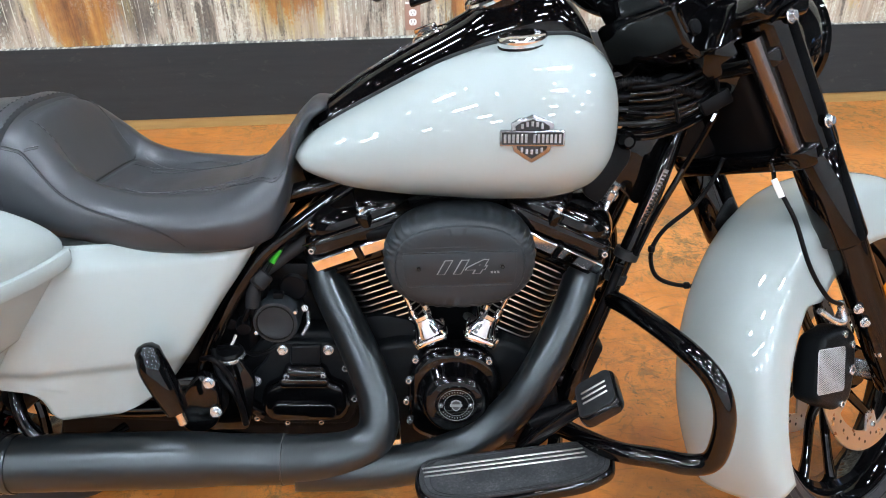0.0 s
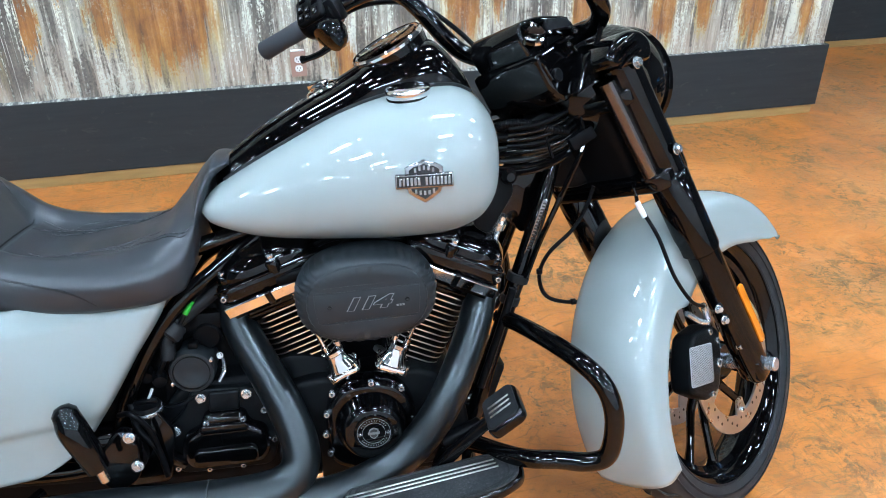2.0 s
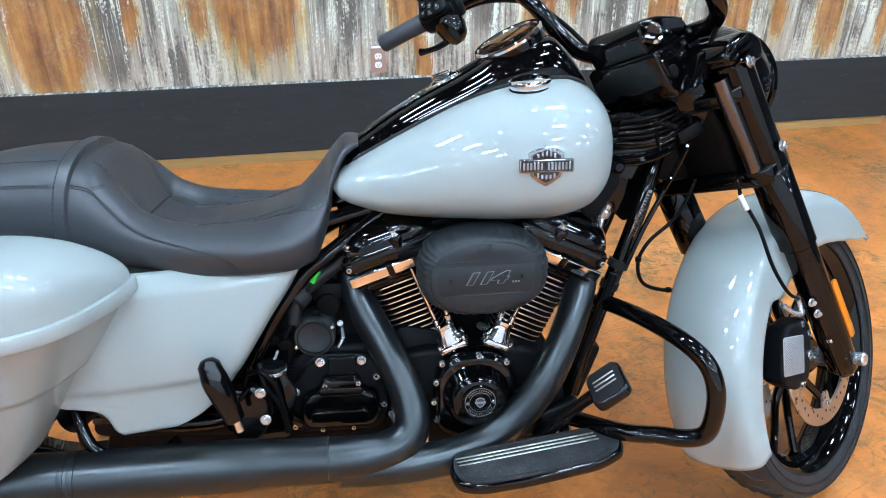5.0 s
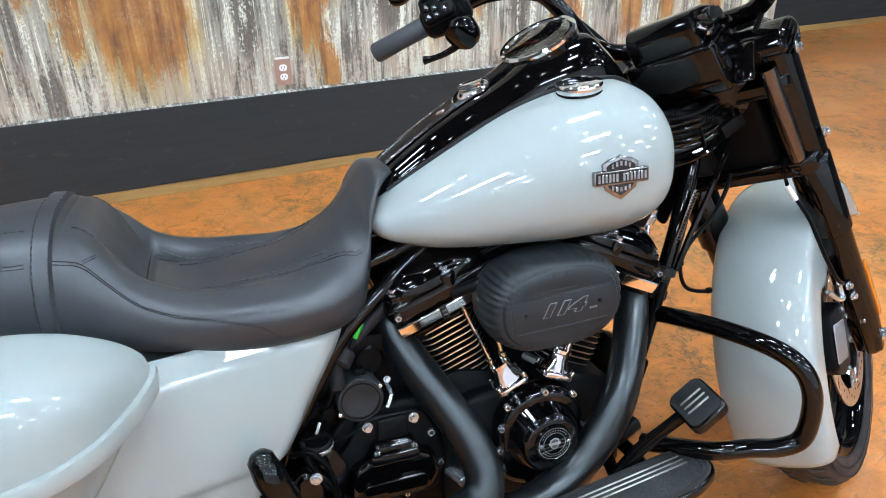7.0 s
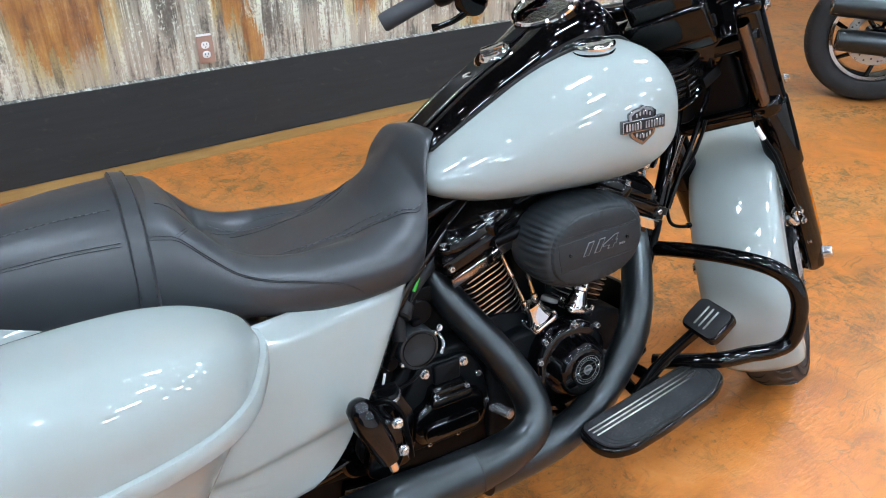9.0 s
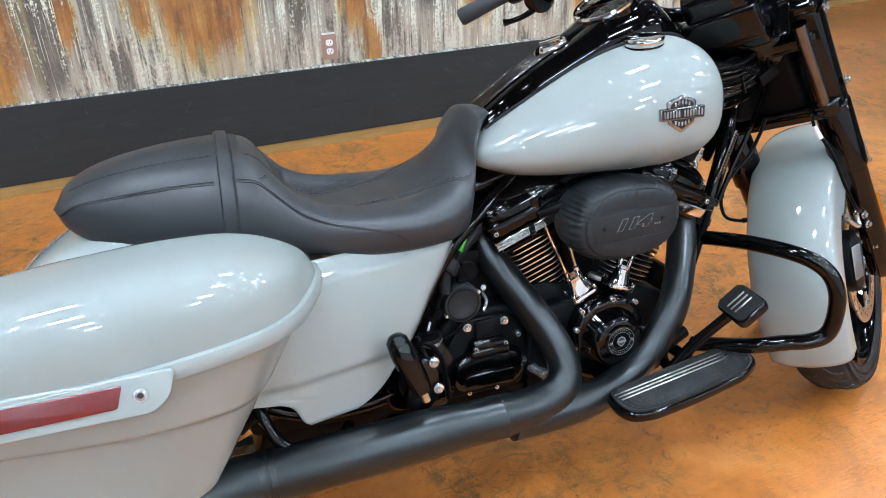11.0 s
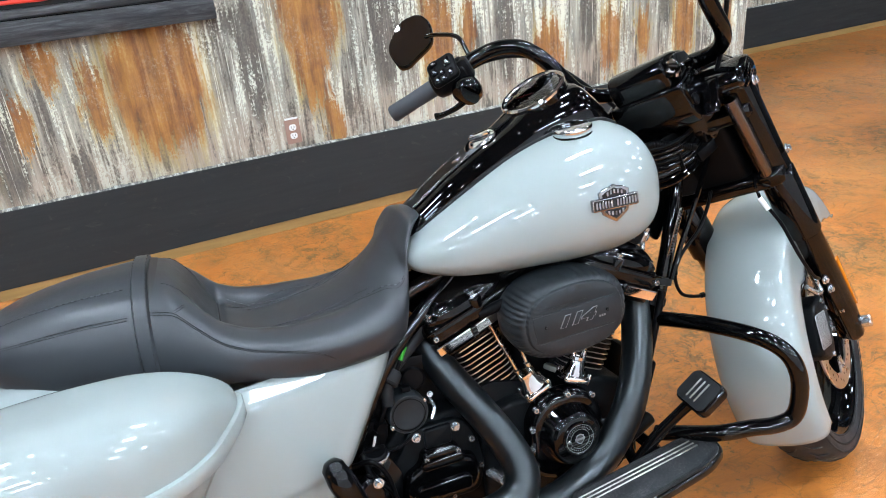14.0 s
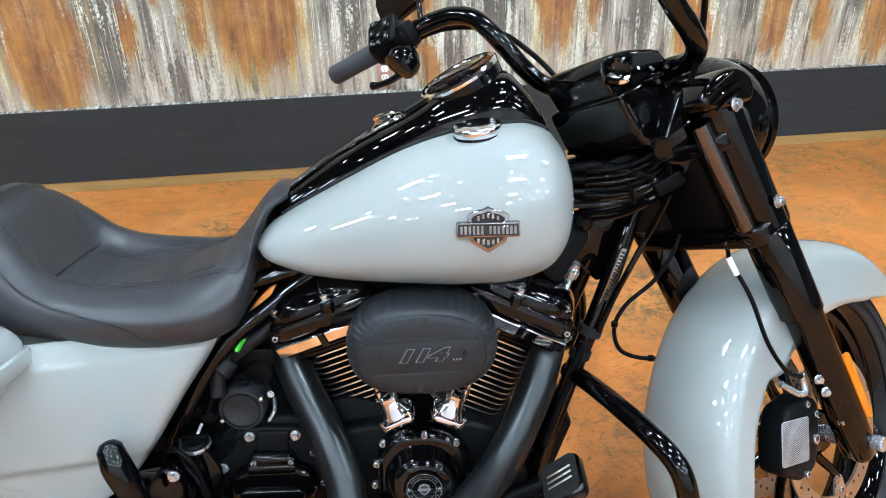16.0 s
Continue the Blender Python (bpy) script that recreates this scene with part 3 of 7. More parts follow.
def bolt(p, d, parent, r=0.007, kind="hex", material=STEEL, h=None):
    """A bolt head at p whose axis looks along d."""
    key = (kind, material.name)
    if key not in BOLT_MESH:
        if kind == "hex":
            bm = join(drum(1.25, 0.3, 0.08, 16), drum(0.88, 0.8, 0.1, 6, m=Matrix.Translation((0, 0, 0.28))))
        else:
            bm = lathe([(0, 0), (1, 0), (1, 0.85), (0.86, 1.0), (0.56, 1.0), (0.5, 0.45), (0, 0.45)], 14)
            for f in bm.faces:
                c = f.calc_center_median()
                f.material_index = 1 if c.z > 0.4 and math.hypot(c.x, c.y) < 0.54 else 0
        o = part("bolt", bm, [material, INK], parent)
        BOLT_MESH[key] = o.data
        o.parent = parent
    else:
        o = new("bolt", BOLT_MESH[key])
        o.parent = parent
    r, h = r * 0.84, (h or r) * 0.84
    o.matrix_basis = aim(p, d) @ Matrix.Diagonal((r, r, h, 1))
    return o


# -- fuel tank --
TX = [-0.15, -0.135, -0.10, -0.05, 0.02, 0.10, 0.18, 0.25, 0.29, 0.325, 0.352, 0.367, 0.374]
TT = [0.742, 0.757, 0.780, 0.808, 0.844, 0.882, 0.908, 0.920, 0.921, 0.912, 0.891, 0.864, 0.82]
TB = [0.718, 0.702, 0.687, 0.673, 0.664, 0.659, 0.655, 0.656, 0.662, 0.674, 0.698, 0.733, 0.79]
TW = [0.098, 0.124, 0.148, 0.171, 0.193, 0.215, 0.228, 0.232, 0.228, 0.216, 0.192, 0.158, 0.09]


def tank_at(u, w):
    """u along the tank, w round one section: from the top seam out, down and in underneath."""
    x = TX[0] + (TX[-1] - TX[0]) * (0.5 - 0.5 * math.cos(math.pi * u))
    t, b, wd = spl(x, TX, TT), spl(x, TX, TB), spl(x, TX, TW)
    mid = b + (t - b) * 0.46
    inner = min(0.05, wd * 0.6)
    if w < 0.55:
        a = w / 0.55 * math.pi / 2
        e = 2 / 2.35
        return (x, -(inner + (wd - inner) * math.sin(a) ** e), mid + (t - mid) * math.cos(a) ** e)
    a = (w - 0.55) / 0.45 * math.pi / 2
    e = 2 / 2.6
    return (x, -(0.03 + (wd - 0.03) * math.cos(a) ** e), mid - (mid - b) * math.sin(a) ** e)


tank = part("fuel_tank", join(sheet(tank_at, 56, 34), sheet(lambda u, w: (tank_at(u, w)[0], -tank_at(u, w)[1], tank_at(u, w)[2]), 56, 34)), PAINT, bike, "glossy light grey teardrop fuel tank", angle=60)


def tank_skin(x, z):
    """The tank's right side at x and z: a place on it and the way out."""
    u = math.acos(1 - 2 * (x - TX[0]) / (TX[-1] - TX[0])) / math.pi
    w = min((i / 400 for i in range(20, 380)), key=lambda k: abs(tank_at(u, k)[2] - z))
    p = Vector(tank_at(u, w))
    n = (Vector(tank_at(u + 0.01, w)) - p).cross(Vector(tank_at(u, w + 0.01)) - p).normalized()
    return p, n if n.y < 0 else -n


# fuel cap
CAPP = aim((0.219, -0.112, 0.917), (-0.1, -0.11, 1))
cap = part("fuel_cap", lathe([(0, 0.0105), (0.016, 0.0102), (0.028, 0.0088), (0.0335, 0.0068), (0.0345, 0.0072), (0.0375, 0.0062), (0.039, 0.004), (0.0395, 0.001), (0.039, -0.003), (0.0375, -0.008), (0.0375, -0.03), (0, -0.03)], 56, CAPP), CHROME, tank, "domed chrome fuel cap")
part("cap_seal", lathe([(0.0375, -0.008), (0.0388, -0.0085), (0.0392, -0.0115), (0.0375, -0.012)], 48, CAPP), GLOSS, cap)

# tank badge: a shield under a bar, with blank bars for its lettering
ep, en = tank_skin(0.225, 0.787)
ex = Vector((1, 0, 0)) - en * en.x
ex.normalize()
EM = Matrix.Translation(ep + en * -0.004) @ Matrix((ex, en.cross(ex), en)).transposed().to_4x4()
sh = [(0.0, 0.034), (0.008, 0.03), (0.02, 0.028), (0.031, 0.021), (0.03, 0.008), (0.03, -0.008), (0.026, -0.02), (0.012, -0.03), (0.0, -0.037)]
sh = sh + [(-x, y) for x, y in sh[-2:0:-1]]
badge = part("tank_badge", slab(sh, 0.007, 0.0015, 2, m=EM), DARKCHROME, tank, "dark antique nickel shield badge")
part("recess", slab([(x * 0.8, y * 0.82) for x, y in sh], 0.0006, 0, m=EM @ pose(0, 0, 0.0071)), ANTIQUE, badge)
bar = part("bar", slab(rounded(0.094, 0.023, 0.002, 2), 0.0105, 0.0012, 2, m=EM), DARKCHROME, badge)
part("bar_recess", slab(rounded(0.089, 0.018, 0.001, 2), 0.0005, 0, m=EM @ pose(0, 0, 0.0106)), ANTIQUE, bar)
for i in range(14):
    if i != 6:
        part("letter_bar", box((0.0046, 0.0135, 0.0022), 0.0004, 1, m=EM @ pose(-0.0395 + 0.0061 * i, 0, 0.0114)), DARKCHROME, bar)
for y, w in ((0.021, 0.03), (-0.02, 0.03)):
    for i in range(5):
        part("letter_bar", box((0.0046, 0.008, 0.0016), 0.0004, 1, m=EM @ pose((i - 2) * 0.0072, y - 0.0009 * (i - 2) ** 2 * (1 if y > 0 else -0.8), 0.008)), DARKCHROME, badge)

# -- console along the top of the tank --
CX = [-0.125, -0.1, -0.03, 0.03, 0.09, 0.13, 0.155, 0.18, 0.235, 0.27, 0.30, 0.33, 0.352]
CZ = [0.795, 0.812, 0.858, 0.892, 0.922, 0.945, 0.962, 0.972, 0.99, 0.997, 0.975, 0.935, 0.885]
CW = [0.045, 0.052, 0.056, 0.058, 0.06, 0.063, 0.066, 0.068, 0.072, 0.07, 0.066, 0.062, 0.056]


def console_at(u, w):
    x = CX[0] + (CX[-1] - CX[0]) * u
    top, wd = spl(x, CX, CZ), spl(x, CX, CW)
    low = min(spl(max(min(x, 0.37), -0.15), TX, TT) - 0.012, top - 0.004)
    a = math.pi * w
    e = 2 / 4.2
    c, s = math.cos(a), math.sin(a)
    return (x, math.copysign(abs(c) ** e, c) * -(wd + 0.016 * (1 - abs(s))), low + (top - low) * abs(s) ** e)


console = part("tank_console", sheet(console_at, 50, 28), GLOSS, bike, "gloss black tank console", angle=50)
SPD = aim((0.199, 0, 0.986), (-0.46, -0.12, 0.88))
part("speedo_cup", lathe([(0.03, -0.13), (0.056, -0.09), (0.068, -0.05), (0.0705, -0.01), (0.0705, 0.001)], 48, SPD), GLOSS, console)
speedo = part("speedometer", lathe([(0.0685, -0.002), (0.0715, 0.0), (0.072, 0.005), (0.069, 0.0085), (0.064, 0.0075), (0.0605, 0.003), (0.06, -0.002), (0, -0.002)], 56, SPD), CHROME, console, "round speedometer with chrome rim")
part("dial", lathe([(0, -0.0008), (0.0595, -0.0008), (0.0595, -0.002), (0, -0.002)], 40, SPD), GLOSS, speedo)
for i in range(15):
    a = radians(225 - 270 * i / 14)
    part("tick", box((0.010, 0.0022, 0.0008), 0, m=SPD @ pose(0, 0, 0.0, 0, 0, math.degrees(a)) @ pose(0.05, 0, 0)), WHITE, speedo)
part("needle", box((0.042, 0.0024, 0.0012), 0, m=SPD @ pose(0, 0, 0.0015, 0, 0, 205) @ pose(0.018, 0, 0)), RED, speedo)
part("display", box((0.034, 0.012, 0.0008), 0, m=SPD @ pose(0, -0.026, 0)), SATIN, speedo)
part("glass", lathe([(0, 0.008), (0.03, 0.0075), (0.061, 0.0058), (0.061, 0.0048), (0, 0.006)], 40, SPD), LENS, speedo)
IGN = aim((0.074, -0.004, 0.9115), (-0.5, -0.12, 1)) @ Matrix.Diagonal((1.18, 1.18, 1.1, 1))
ign = part("ignition_switch", lathe([(0.036, 0), (0.036, 0.0022), (0.034, 0.0036), (0.030, 0.003), (0.026, 0.003), (0.024, 0.007), (0.02, 0.009), (0, 0.0095)], 40, IGN), CHROME, console, "chrome ignition switch knob")
part("knob", box((0.04, 0.013, 0.01), 0.003, 2, m=IGN @ pose(0, 0, 0.0135, 0, 0, 30)), CHROME, ign)
part("console_emblem", slab(soften([(0.016, 0), (0.0, 0.011), (-0.016, 0.0), (0.0, -0.011)], 0.002), 0.003, 0.0008, m=aim((0.013, 0, 0.881), (-0.53, 0, 1))), CHROME, console)
for s in (1, -1):
    part("trim_line", tube([(-0.1, 0.026 * s, 0.813), (-0.03, 0.028 * s, 0.859), (0.03, 0.03 * s, 0.893)], 0.0016, 6), DARKCHROME, console)
part("button_panel", box((0.034, 0.05, 0.003), 0.001, 1, m=aim((0.124, 0, 0.9435), (-0.55, 0, 1))), PLASTIC, console)
part("inlay", sheet(lambda u, w: (console_at(0.03 + 0.42 * u, 0.5)[0], -0.036 + 0.072 * w, console_at(0.03 + 0.42 * u, 0.5)[2] + 0.0012), 24, 2), PLASTIC, console)
for s in (1, -1):
    part("edge_piping", tube([(x, s * -(spl(x, CX, CW) + 0.0155), spl(max(min(x, 0.37), -0.15), TX, TT) + 0.0005) for x in (-0.11, -0.06, 0.0, 0.06, 0.12, 0.18, 0.24, 0.3, 0.335)], 0.0042, 8, 6), RUBBER, console)

# -- seat --
SX = [-0.905, -0.885, -0.84, -0.78, -0.70, -0.625, -0.575, -0.535, -0.49, -0.44, -0.38, -0.31, -0.24, -0.19, -0.165, -0.15, -0.125, -0.1]
ST = [0.735, 0.763, 0.786, 0.800, 0.810, 0.813, 0.804, 0.768, 0.717, 0.694, 0.686, 0.686, 0.703, 0.745, 0.776, 0.794, 0.814, 0.812]
SB = [0.732, 0.705, 0.677, 0.647, 0.622, 0.614, 0.618, 0.619, 0.615, 0.605, 0.598, 0.594, 0.594, 0.605, 0.655, 0.73, 0.785, 0.80]
SWD = [0.05, 0.088, 0.118, 0.140, 0.158, 0.172, 0.182, 0.19, 0.197, 0.203, 0.208, 0.206, 0.192, 0.166, 0.139, 0.118, 0.092, 0.06]
SE = [2.2, 2.3, 2.5, 2.6, 2.6, 2.6, 2.6, 2.7, 2.9, 2.9, 2.6, 2.2, 1.8, 1.6, 1.55, 1.9, 2.0, 2.1]
SM = [0.3, 0.3, 0.32, 0.35, 0.36, 0.34, 0.32, 0.34, 0.42, 0.48, 0.5, 0.48, 0.42, 0.34, 0.3, 0.3, 0.3, 0.3]


def seat_at(x, w, lift=0.0):
    """w from 0 (right lower rim) over the top (0.5) to 1 (left lower rim)."""
    t, b, wd, e, k = (spl(x, SX, q) for q in (ST, SB, SWD, SE, SM))
    mid = b + (t - b) * k
    s = w * 2 - 1
    f = abs(s)
    if f > 0.72:
        q = (f - 0.72) / 0.28
        y, z = wd * (1.0 - 0.09 * q * q), mid + (b - mid) * q
    else:
        a = (1 - f / 0.72) * math.pi / 2
        y, z = wd * math.cos(a) ** (2 / e), mid + (t - mid) * math.sin(a) ** (2 / e)
    # the rider's hollow, and a crown on the rear pad
    hollow = spl(x, [-0.555, -0.54, -0.515, -0.46, -0.38, -0.28, -0.2], [0, 0.008, 0.031, 0.033, 0.023, 0.009, 0]) if -0.555 < x < -0.2 else 0.0
    hollow += 0.011 * math.exp(-((x + 0.501) / 0.009) ** 2)  # the fold where the roll meets the pan
    k = min(max((y / wd - 0.46) / 0.22, 0), 1)
    z -= hollow * (1 - k * k * (3 - 2 * k)) if f < 0.72 else 0.0
    p = Vector((x, math.copysign(y, s), z))
    if lift:
        q0, q1 = seat_at(x, min(w + 0.01, 1)), seat_at(x, max(w - 0.01, 0))
        r0, r1 = seat_at(min(x + 0.004, SX[-1]), w), seat_at(max(x - 0.004, SX[0]), w)
        n = (q0 - q1).cross(r0 - r1).normalized()
        p += (n if n.dot(p - Vector((x, 0, mid - 0.05))) > 0 else -n) * lift
    return p


def seat_u(u):
    return SX[0] + (SX[-1] - SX[0]) * (u + 0.012 * math.sin(2 * math.pi * u))


seat_bm = sheet(lambda u, w: seat_at(seat_u(u), w), 192, 48)
seat_bm.verts.ensure_lookup_table()
for i in range(192):
    seat_bm.faces.new([seat_bm.verts[k] for k in (i * 49, i * 49 + 49, i * 49 + 97, i * 49 + 48)])
for i in (0, 192):
    seat_bm.faces.new([seat_bm.verts[i * 49 + k] for k in range(49)])
bmesh.ops.recalc_face_normals(seat_bm, faces=seat_bm.faces)
seat = part("seat", seat_bm, VINYL, bike, "black stitched vinyl two-up seat", angle=70)


def stitch(path, name="seam", light=False, gap=0.0095):
    """A sewn line along the seat: a soft piping and short stitches on it. path: points of (x, w)."""
    pts = [seat_at(float(q[0]), float(q[1]), 0.0003) for q in catmull(path, 70)]
    seam = part(name, tube(pts, 0.0005, 6, 1, False), SEAMFOLD, seat)
    acc, bm = 0.0, bmesh.new()
    for a, b in zip(pts, pts[1:]):
        acc += (b - a).length
        if acc > gap:
            acc = 0.0
            d = (b - a).normalized()
            m = aim(a + (a - Vector((a.x, 0, a.z - 0.12))).normalized() * 0.0008, d)
            for f in bmesh.ops.create_cube(bm, size=1, matrix=m @ Matrix.Diagonal((0.0012, 0.0012, 0.0056, 1)))["verts"]:
                pass
    tagged(part("stitches", bm, LIGHTTHREAD if light else THREAD, seam), kind="stuff")


for o in (0.0, 0.0095):
    for k in (0, 1):
        stitch([(x, w if k == 0 else 1 - w) for x, w in ((-0.602, 0.268 + o), (-0.568, 0.268 + o), (-0.552, 0.259 + o), (-0.516, 0.226 + o), (-0.472, 0.206 + o), (-0.408, 0.18 + o * 0.9), (-0.356, 0.136 + o * 0.8), (-0.332, 0.095 + o * 0.5), (-0.316, 0.05))])
        stitch([(x, w if k == 0 else 1 - w) for x, w in ((-0.894, 0.14 + o), (-0.864, 0.219 + o), (-0.804, 0.24 + o), (-0.72, 0.255 + o), (-0.636, 0.26 + o))])
        stitch([(x, w if k == 0 else 1 - w) for x, w in ((-0.564, 0.278 + o), (-0.556, 0.298 + o), (-0.549, 0.318 + o))], gap=0.02)
for k in (0, 1):
    stitch([(x, w if k == 0 else 1 - w) for x, w in ((-0.87, 0.355), (-0.804, 0.37), (-0.716, 0.376), (-0.636, 0.377))], light=True)
    stitch([(x, w if k == 0 else 1 - w) for x, w in ((-0.166, 0.228), (-0.204, 0.313), (-0.248, 0.366), (-0.304, 0.407), (-0.364, 0.438), (-0.456, 0.462))], light=True, gap=0.012)
    stitch([(x, w if k == 0 else 1 - w) for x, w in ((-0.166, 0.216), (-0.204, 0.301), (-0.248, 0.354), (-0.304, 0.395))])
    # the hollow's rim: down the backrest roll and forward along the pan
    stitch([(x, w if k == 0 else 1 - w) for x, w in ((-0.578, 0.392), (-0.555, 0.394), (-0.535, 0.398), (-0.512, 0.404), (-0.47, 0.412), (-0.4, 0.425), (-0.33, 0.428), (-0.265, 0.405), (-0.225, 0.37))], light=True, gap=0.012)

# dark line drawn as the shade in the crease behind the pan
part("fold", tube([seat_at(-0.501, 0.4 + 0.01 * i, 0.0) for i in range(21)], [0.0006] + [0.0016] * 19 + [0.0006], 6, 1, False), SEAMFOLD, seat)
stitch([(-0.488, 0.534), (-0.45, 0.565), (-0.408, 0.602), (-0.35, 0.615), (-0.3, 0.61)], light=True, gap=0.012)

# strap over the rear pad, a little off the seat beside the backrest roll
strap_bm = sheet(lambda u, w: seat_at(-0.637 + 0.028 * w + 0.012 * math.sin(math.pi * u), 0.02 + 0.96 * u, (0.004 + 0.003 * math.sin(math.pi * u)) if 0.04 < w < 0.96 else -0.001), 60, 8)
strap = part("seat_strap", strap_bm, VINYL, seat, "black vinyl grab strap", angle=60)
for o in (0.004, 0.024):
    bm = bmesh.new()
    for i in range(58):
        w = 0.03 + 0.94 * i / 57
        u = (w - 0.02) / 0.96
        sh_ = -0.637 + 0.012 * math.sin(math.pi * u) + o
        lf = 0.0046 + 0.003 * math.sin(math.pi * u)
        p, q = seat_at(sh_, w, lf), seat_at(sh_, min(w + 0.005, 1), lf)
        bmesh.ops.create_cube(bm, size=1, matrix=aim(p, q - p) @ Matrix.Diagonal((0.0012, 0.0012, 0.005, 1)))
    tagged(part("stitches", bm, THREAD, strap), kind="stuff")
# dark sheet on the vinyl as the shade in the slit beside the strap
gapb = sheet(lambda u, w: seat_at(-0.6085 + 0.012 * math.sin(math.pi * (0.3 + 0.4 * u)) + 0.013 * w * math.sin(math.pi * u), 0.3 + 0.4 * u, 0.0012), 40, 2)
part("strap_gap", gapb, INK, seat)

# -- side cover --
def cover_y(x, z):
    y = -0.152 - 0.075 * min(max((-0.215 - x) / 0.30, 0), 1.15) ** 0.8
    y -= 0.02 * math.sin(min(max((0.62 - z) / 0.2, 0), 1) * math.pi / 2)
    if z < 0.415:
        y += 0.009 * min((0.415 - z) / 0.014, 1)
    y += 0.02 * max(z - 0.585, 0) / 0.03
    return y


def cover_front(z):
    return spl(z, [0.318, 0.328, 0.352, 0.40, 0.5, 0.6, 0.617], [-0.45, -0.42, -0.386, -0.346, -0.279, -0.217, -0.214])


def cover_back(z):
    return spl(z, [0.318, 0.327, 0.355, 0.37, 0.384, 0.405, 0.5, 0.617], [-0.545, -0.556, -0.568, -0.585, -0.66, -0.67, -0.66, -0.62])


def cover_at(u, w):
    z = 0.318 + 0.299 * w
    x0, x1 = cover_back(z), cover_front(z)
    x = x0 + (x1 - x0) * u
    top = 0.004 * math.sin(math.pi * u) * w
    return (x, cover_y(x, z) + 0.012 * max(0, (u - 0.93) / 0.07) ** 2, z - top)


cov_bm = sheet(cover_at, 30, 44)
side_cover = part("side_cover", cov_bm, PAINT, bike, "glossy light grey side cover", angle=50)
mod = side_cover.modifiers.new("thickness", "SOLIDIFY")
mod.thickness, mod.offset = 0.004, -1

# -- saddlebag --
BX = [-1.12, -1.08, -0.98, -0.85, -0.75, -0.66, -0.60, -0.555, -0.523, -0.506, -0.499]
LT = [0.652, 0.672, 0.694, 0.707, 0.711, 0.707, 0.695, 0.675, 0.652, 0.632, 0.613]
LO = [-0.42, -0.45, -0.466, -0.466, -0.458, -0.443, -0.422, -0.384, -0.322, -0.277, -0.248]
LI = [-0.24, -0.22, -0.205, -0.20, -0.195, -0.19, -0.19, -0.192, -0.197, -0.205, -0.22]
LZ = [0.580, 0.582, 0.585, 0.589, 0.592, 0.596, 0.599, 0.602, 0.605, 0.608, 0.610]


def lid_at(u, w):
    x = BX[0] + (BX[-1] - BX[0]) * (0.5 - 0.5 * math.cos(math.pi * u)) if u > 0.5 else BX[0] + (BX[-1] - BX[0]) * u
    t, o, i, z = (spl(x, BX, q) for q in (LT, LO, LI, LZ))
    c, h = (o + i) / 2, (i - o) / 2
    a = math.pi * w
    e = 2 / 3.8
    cs, sn = math.cos(a), math.sin(a)
    return (x, c - math.copysign(abs(cs) ** e, cs) * h, z + (t - z) * abs(sn) ** e)


lid = part("saddlebag_lid", sheet(lid_at, 48, 30), PAINT, bike, "domed light grey saddlebag lid", angle=60)


def rim_path(off, dz):
    """Once round the bag's mouth: the outer side to the nose, and back on the inner side."""
    pts = []
    for i in range(41):
        p = Vector(lid_at(i / 40, 0))
        q = Vector(lid_at(min(i / 40 + 0.01, 1), 0)) - Vector(lid_at(max(i / 40 - 0.01, 0), 0))
        n = Vector((q.y, -q.x, 0)).normalized()
        pts.append(p + n * off + Vector((0, 0, dz)))
    for i in range(40, -1, -1):
        p = Vector(lid_at(i / 40, 1))
        q = Vector(lid_at(min(i / 40 + 0.01, 1), 1)) - Vector(lid_at(max(i / 40 - 0.01, 0), 1))
        n = Vector((-q.y, q.x, 0)).normalized()
        pts.append(p + n * off + Vector((0, 0, dz)))
    return pts


def rings(levels):
    bm = bmesh.new()
    rows = [[bm.verts.new(p) for p in r] for r in levels]
    n = len(rows[0])
    for a, b in zip(rows, rows[1:]):
        for k in range(n):
            bm.faces.new((a[k], a[(k + 1) % n], b[(k + 1) % n], b[k]))
    return bm, rows


bm, rows = rings([rim_path(o, z) for o, z in ((-0.004, 0.004), (0.003, 0.005), (0.0075, 0.003), (0.0095, -0.002), (0.0095, -0.019), (0.007, -0.022), (0.0, -0.023), (-0.008, -0.022))])
bmesh.ops.recalc_face_normals(bm, faces=bm.faces)
part("lip", bm, PAINT, lid, angle=40)


def bag_level(k):
    """The bag's outline at depth k (0 under the lid, 1 at the bottom)."""
    base = rim_path(-0.008, -0.022)
    c = Vector((-0.86, -0.33, 0))
    out = []
    for p in base:
        x = p.x - (0.18 * k * min(max((p.x + 0.95) / 0.4, 0), 1)) + 0.09 * k * min(max((-0.9 - p.x) / 0.2, 0), 1)
        y = p.y + 0.075 * k * min(max((-0.33 - p.y) / 0.1, 0), 1)
        kc = 0.2 + 0.2 * min(max((p.x + 1.02) / 0.45, 0), 1)
        step = 0.009 * min(max((k - kc) / 0.03, 0), 1)
        y += step * min(max((-0.33 - p.y) / 0.1, 0), 1)
        x -= step * min(max((p.x + 0.56) / 0.05, 0), 1)
        out.append(Vector((x, y, p.z - 0.285 * k)))
    return out


bm, rows = rings([bag_level(k) for k in [0.015 * i for i in range(40)] + [0.65, 0.75, 0.85, 0.92, 0.97]] + [[Vector((p.x * 0.97 - 0.025, p.y * 0.94 - 0.02, p.z)) for p in bag_level(1.0)]])
bm.faces.new(rows[-1])
bmesh.ops.recalc_face_normals(bm, faces=bm.faces)
bag = part("saddlebag", bm, PAINT, bike, "glossy light grey hard saddlebag", angle=45)
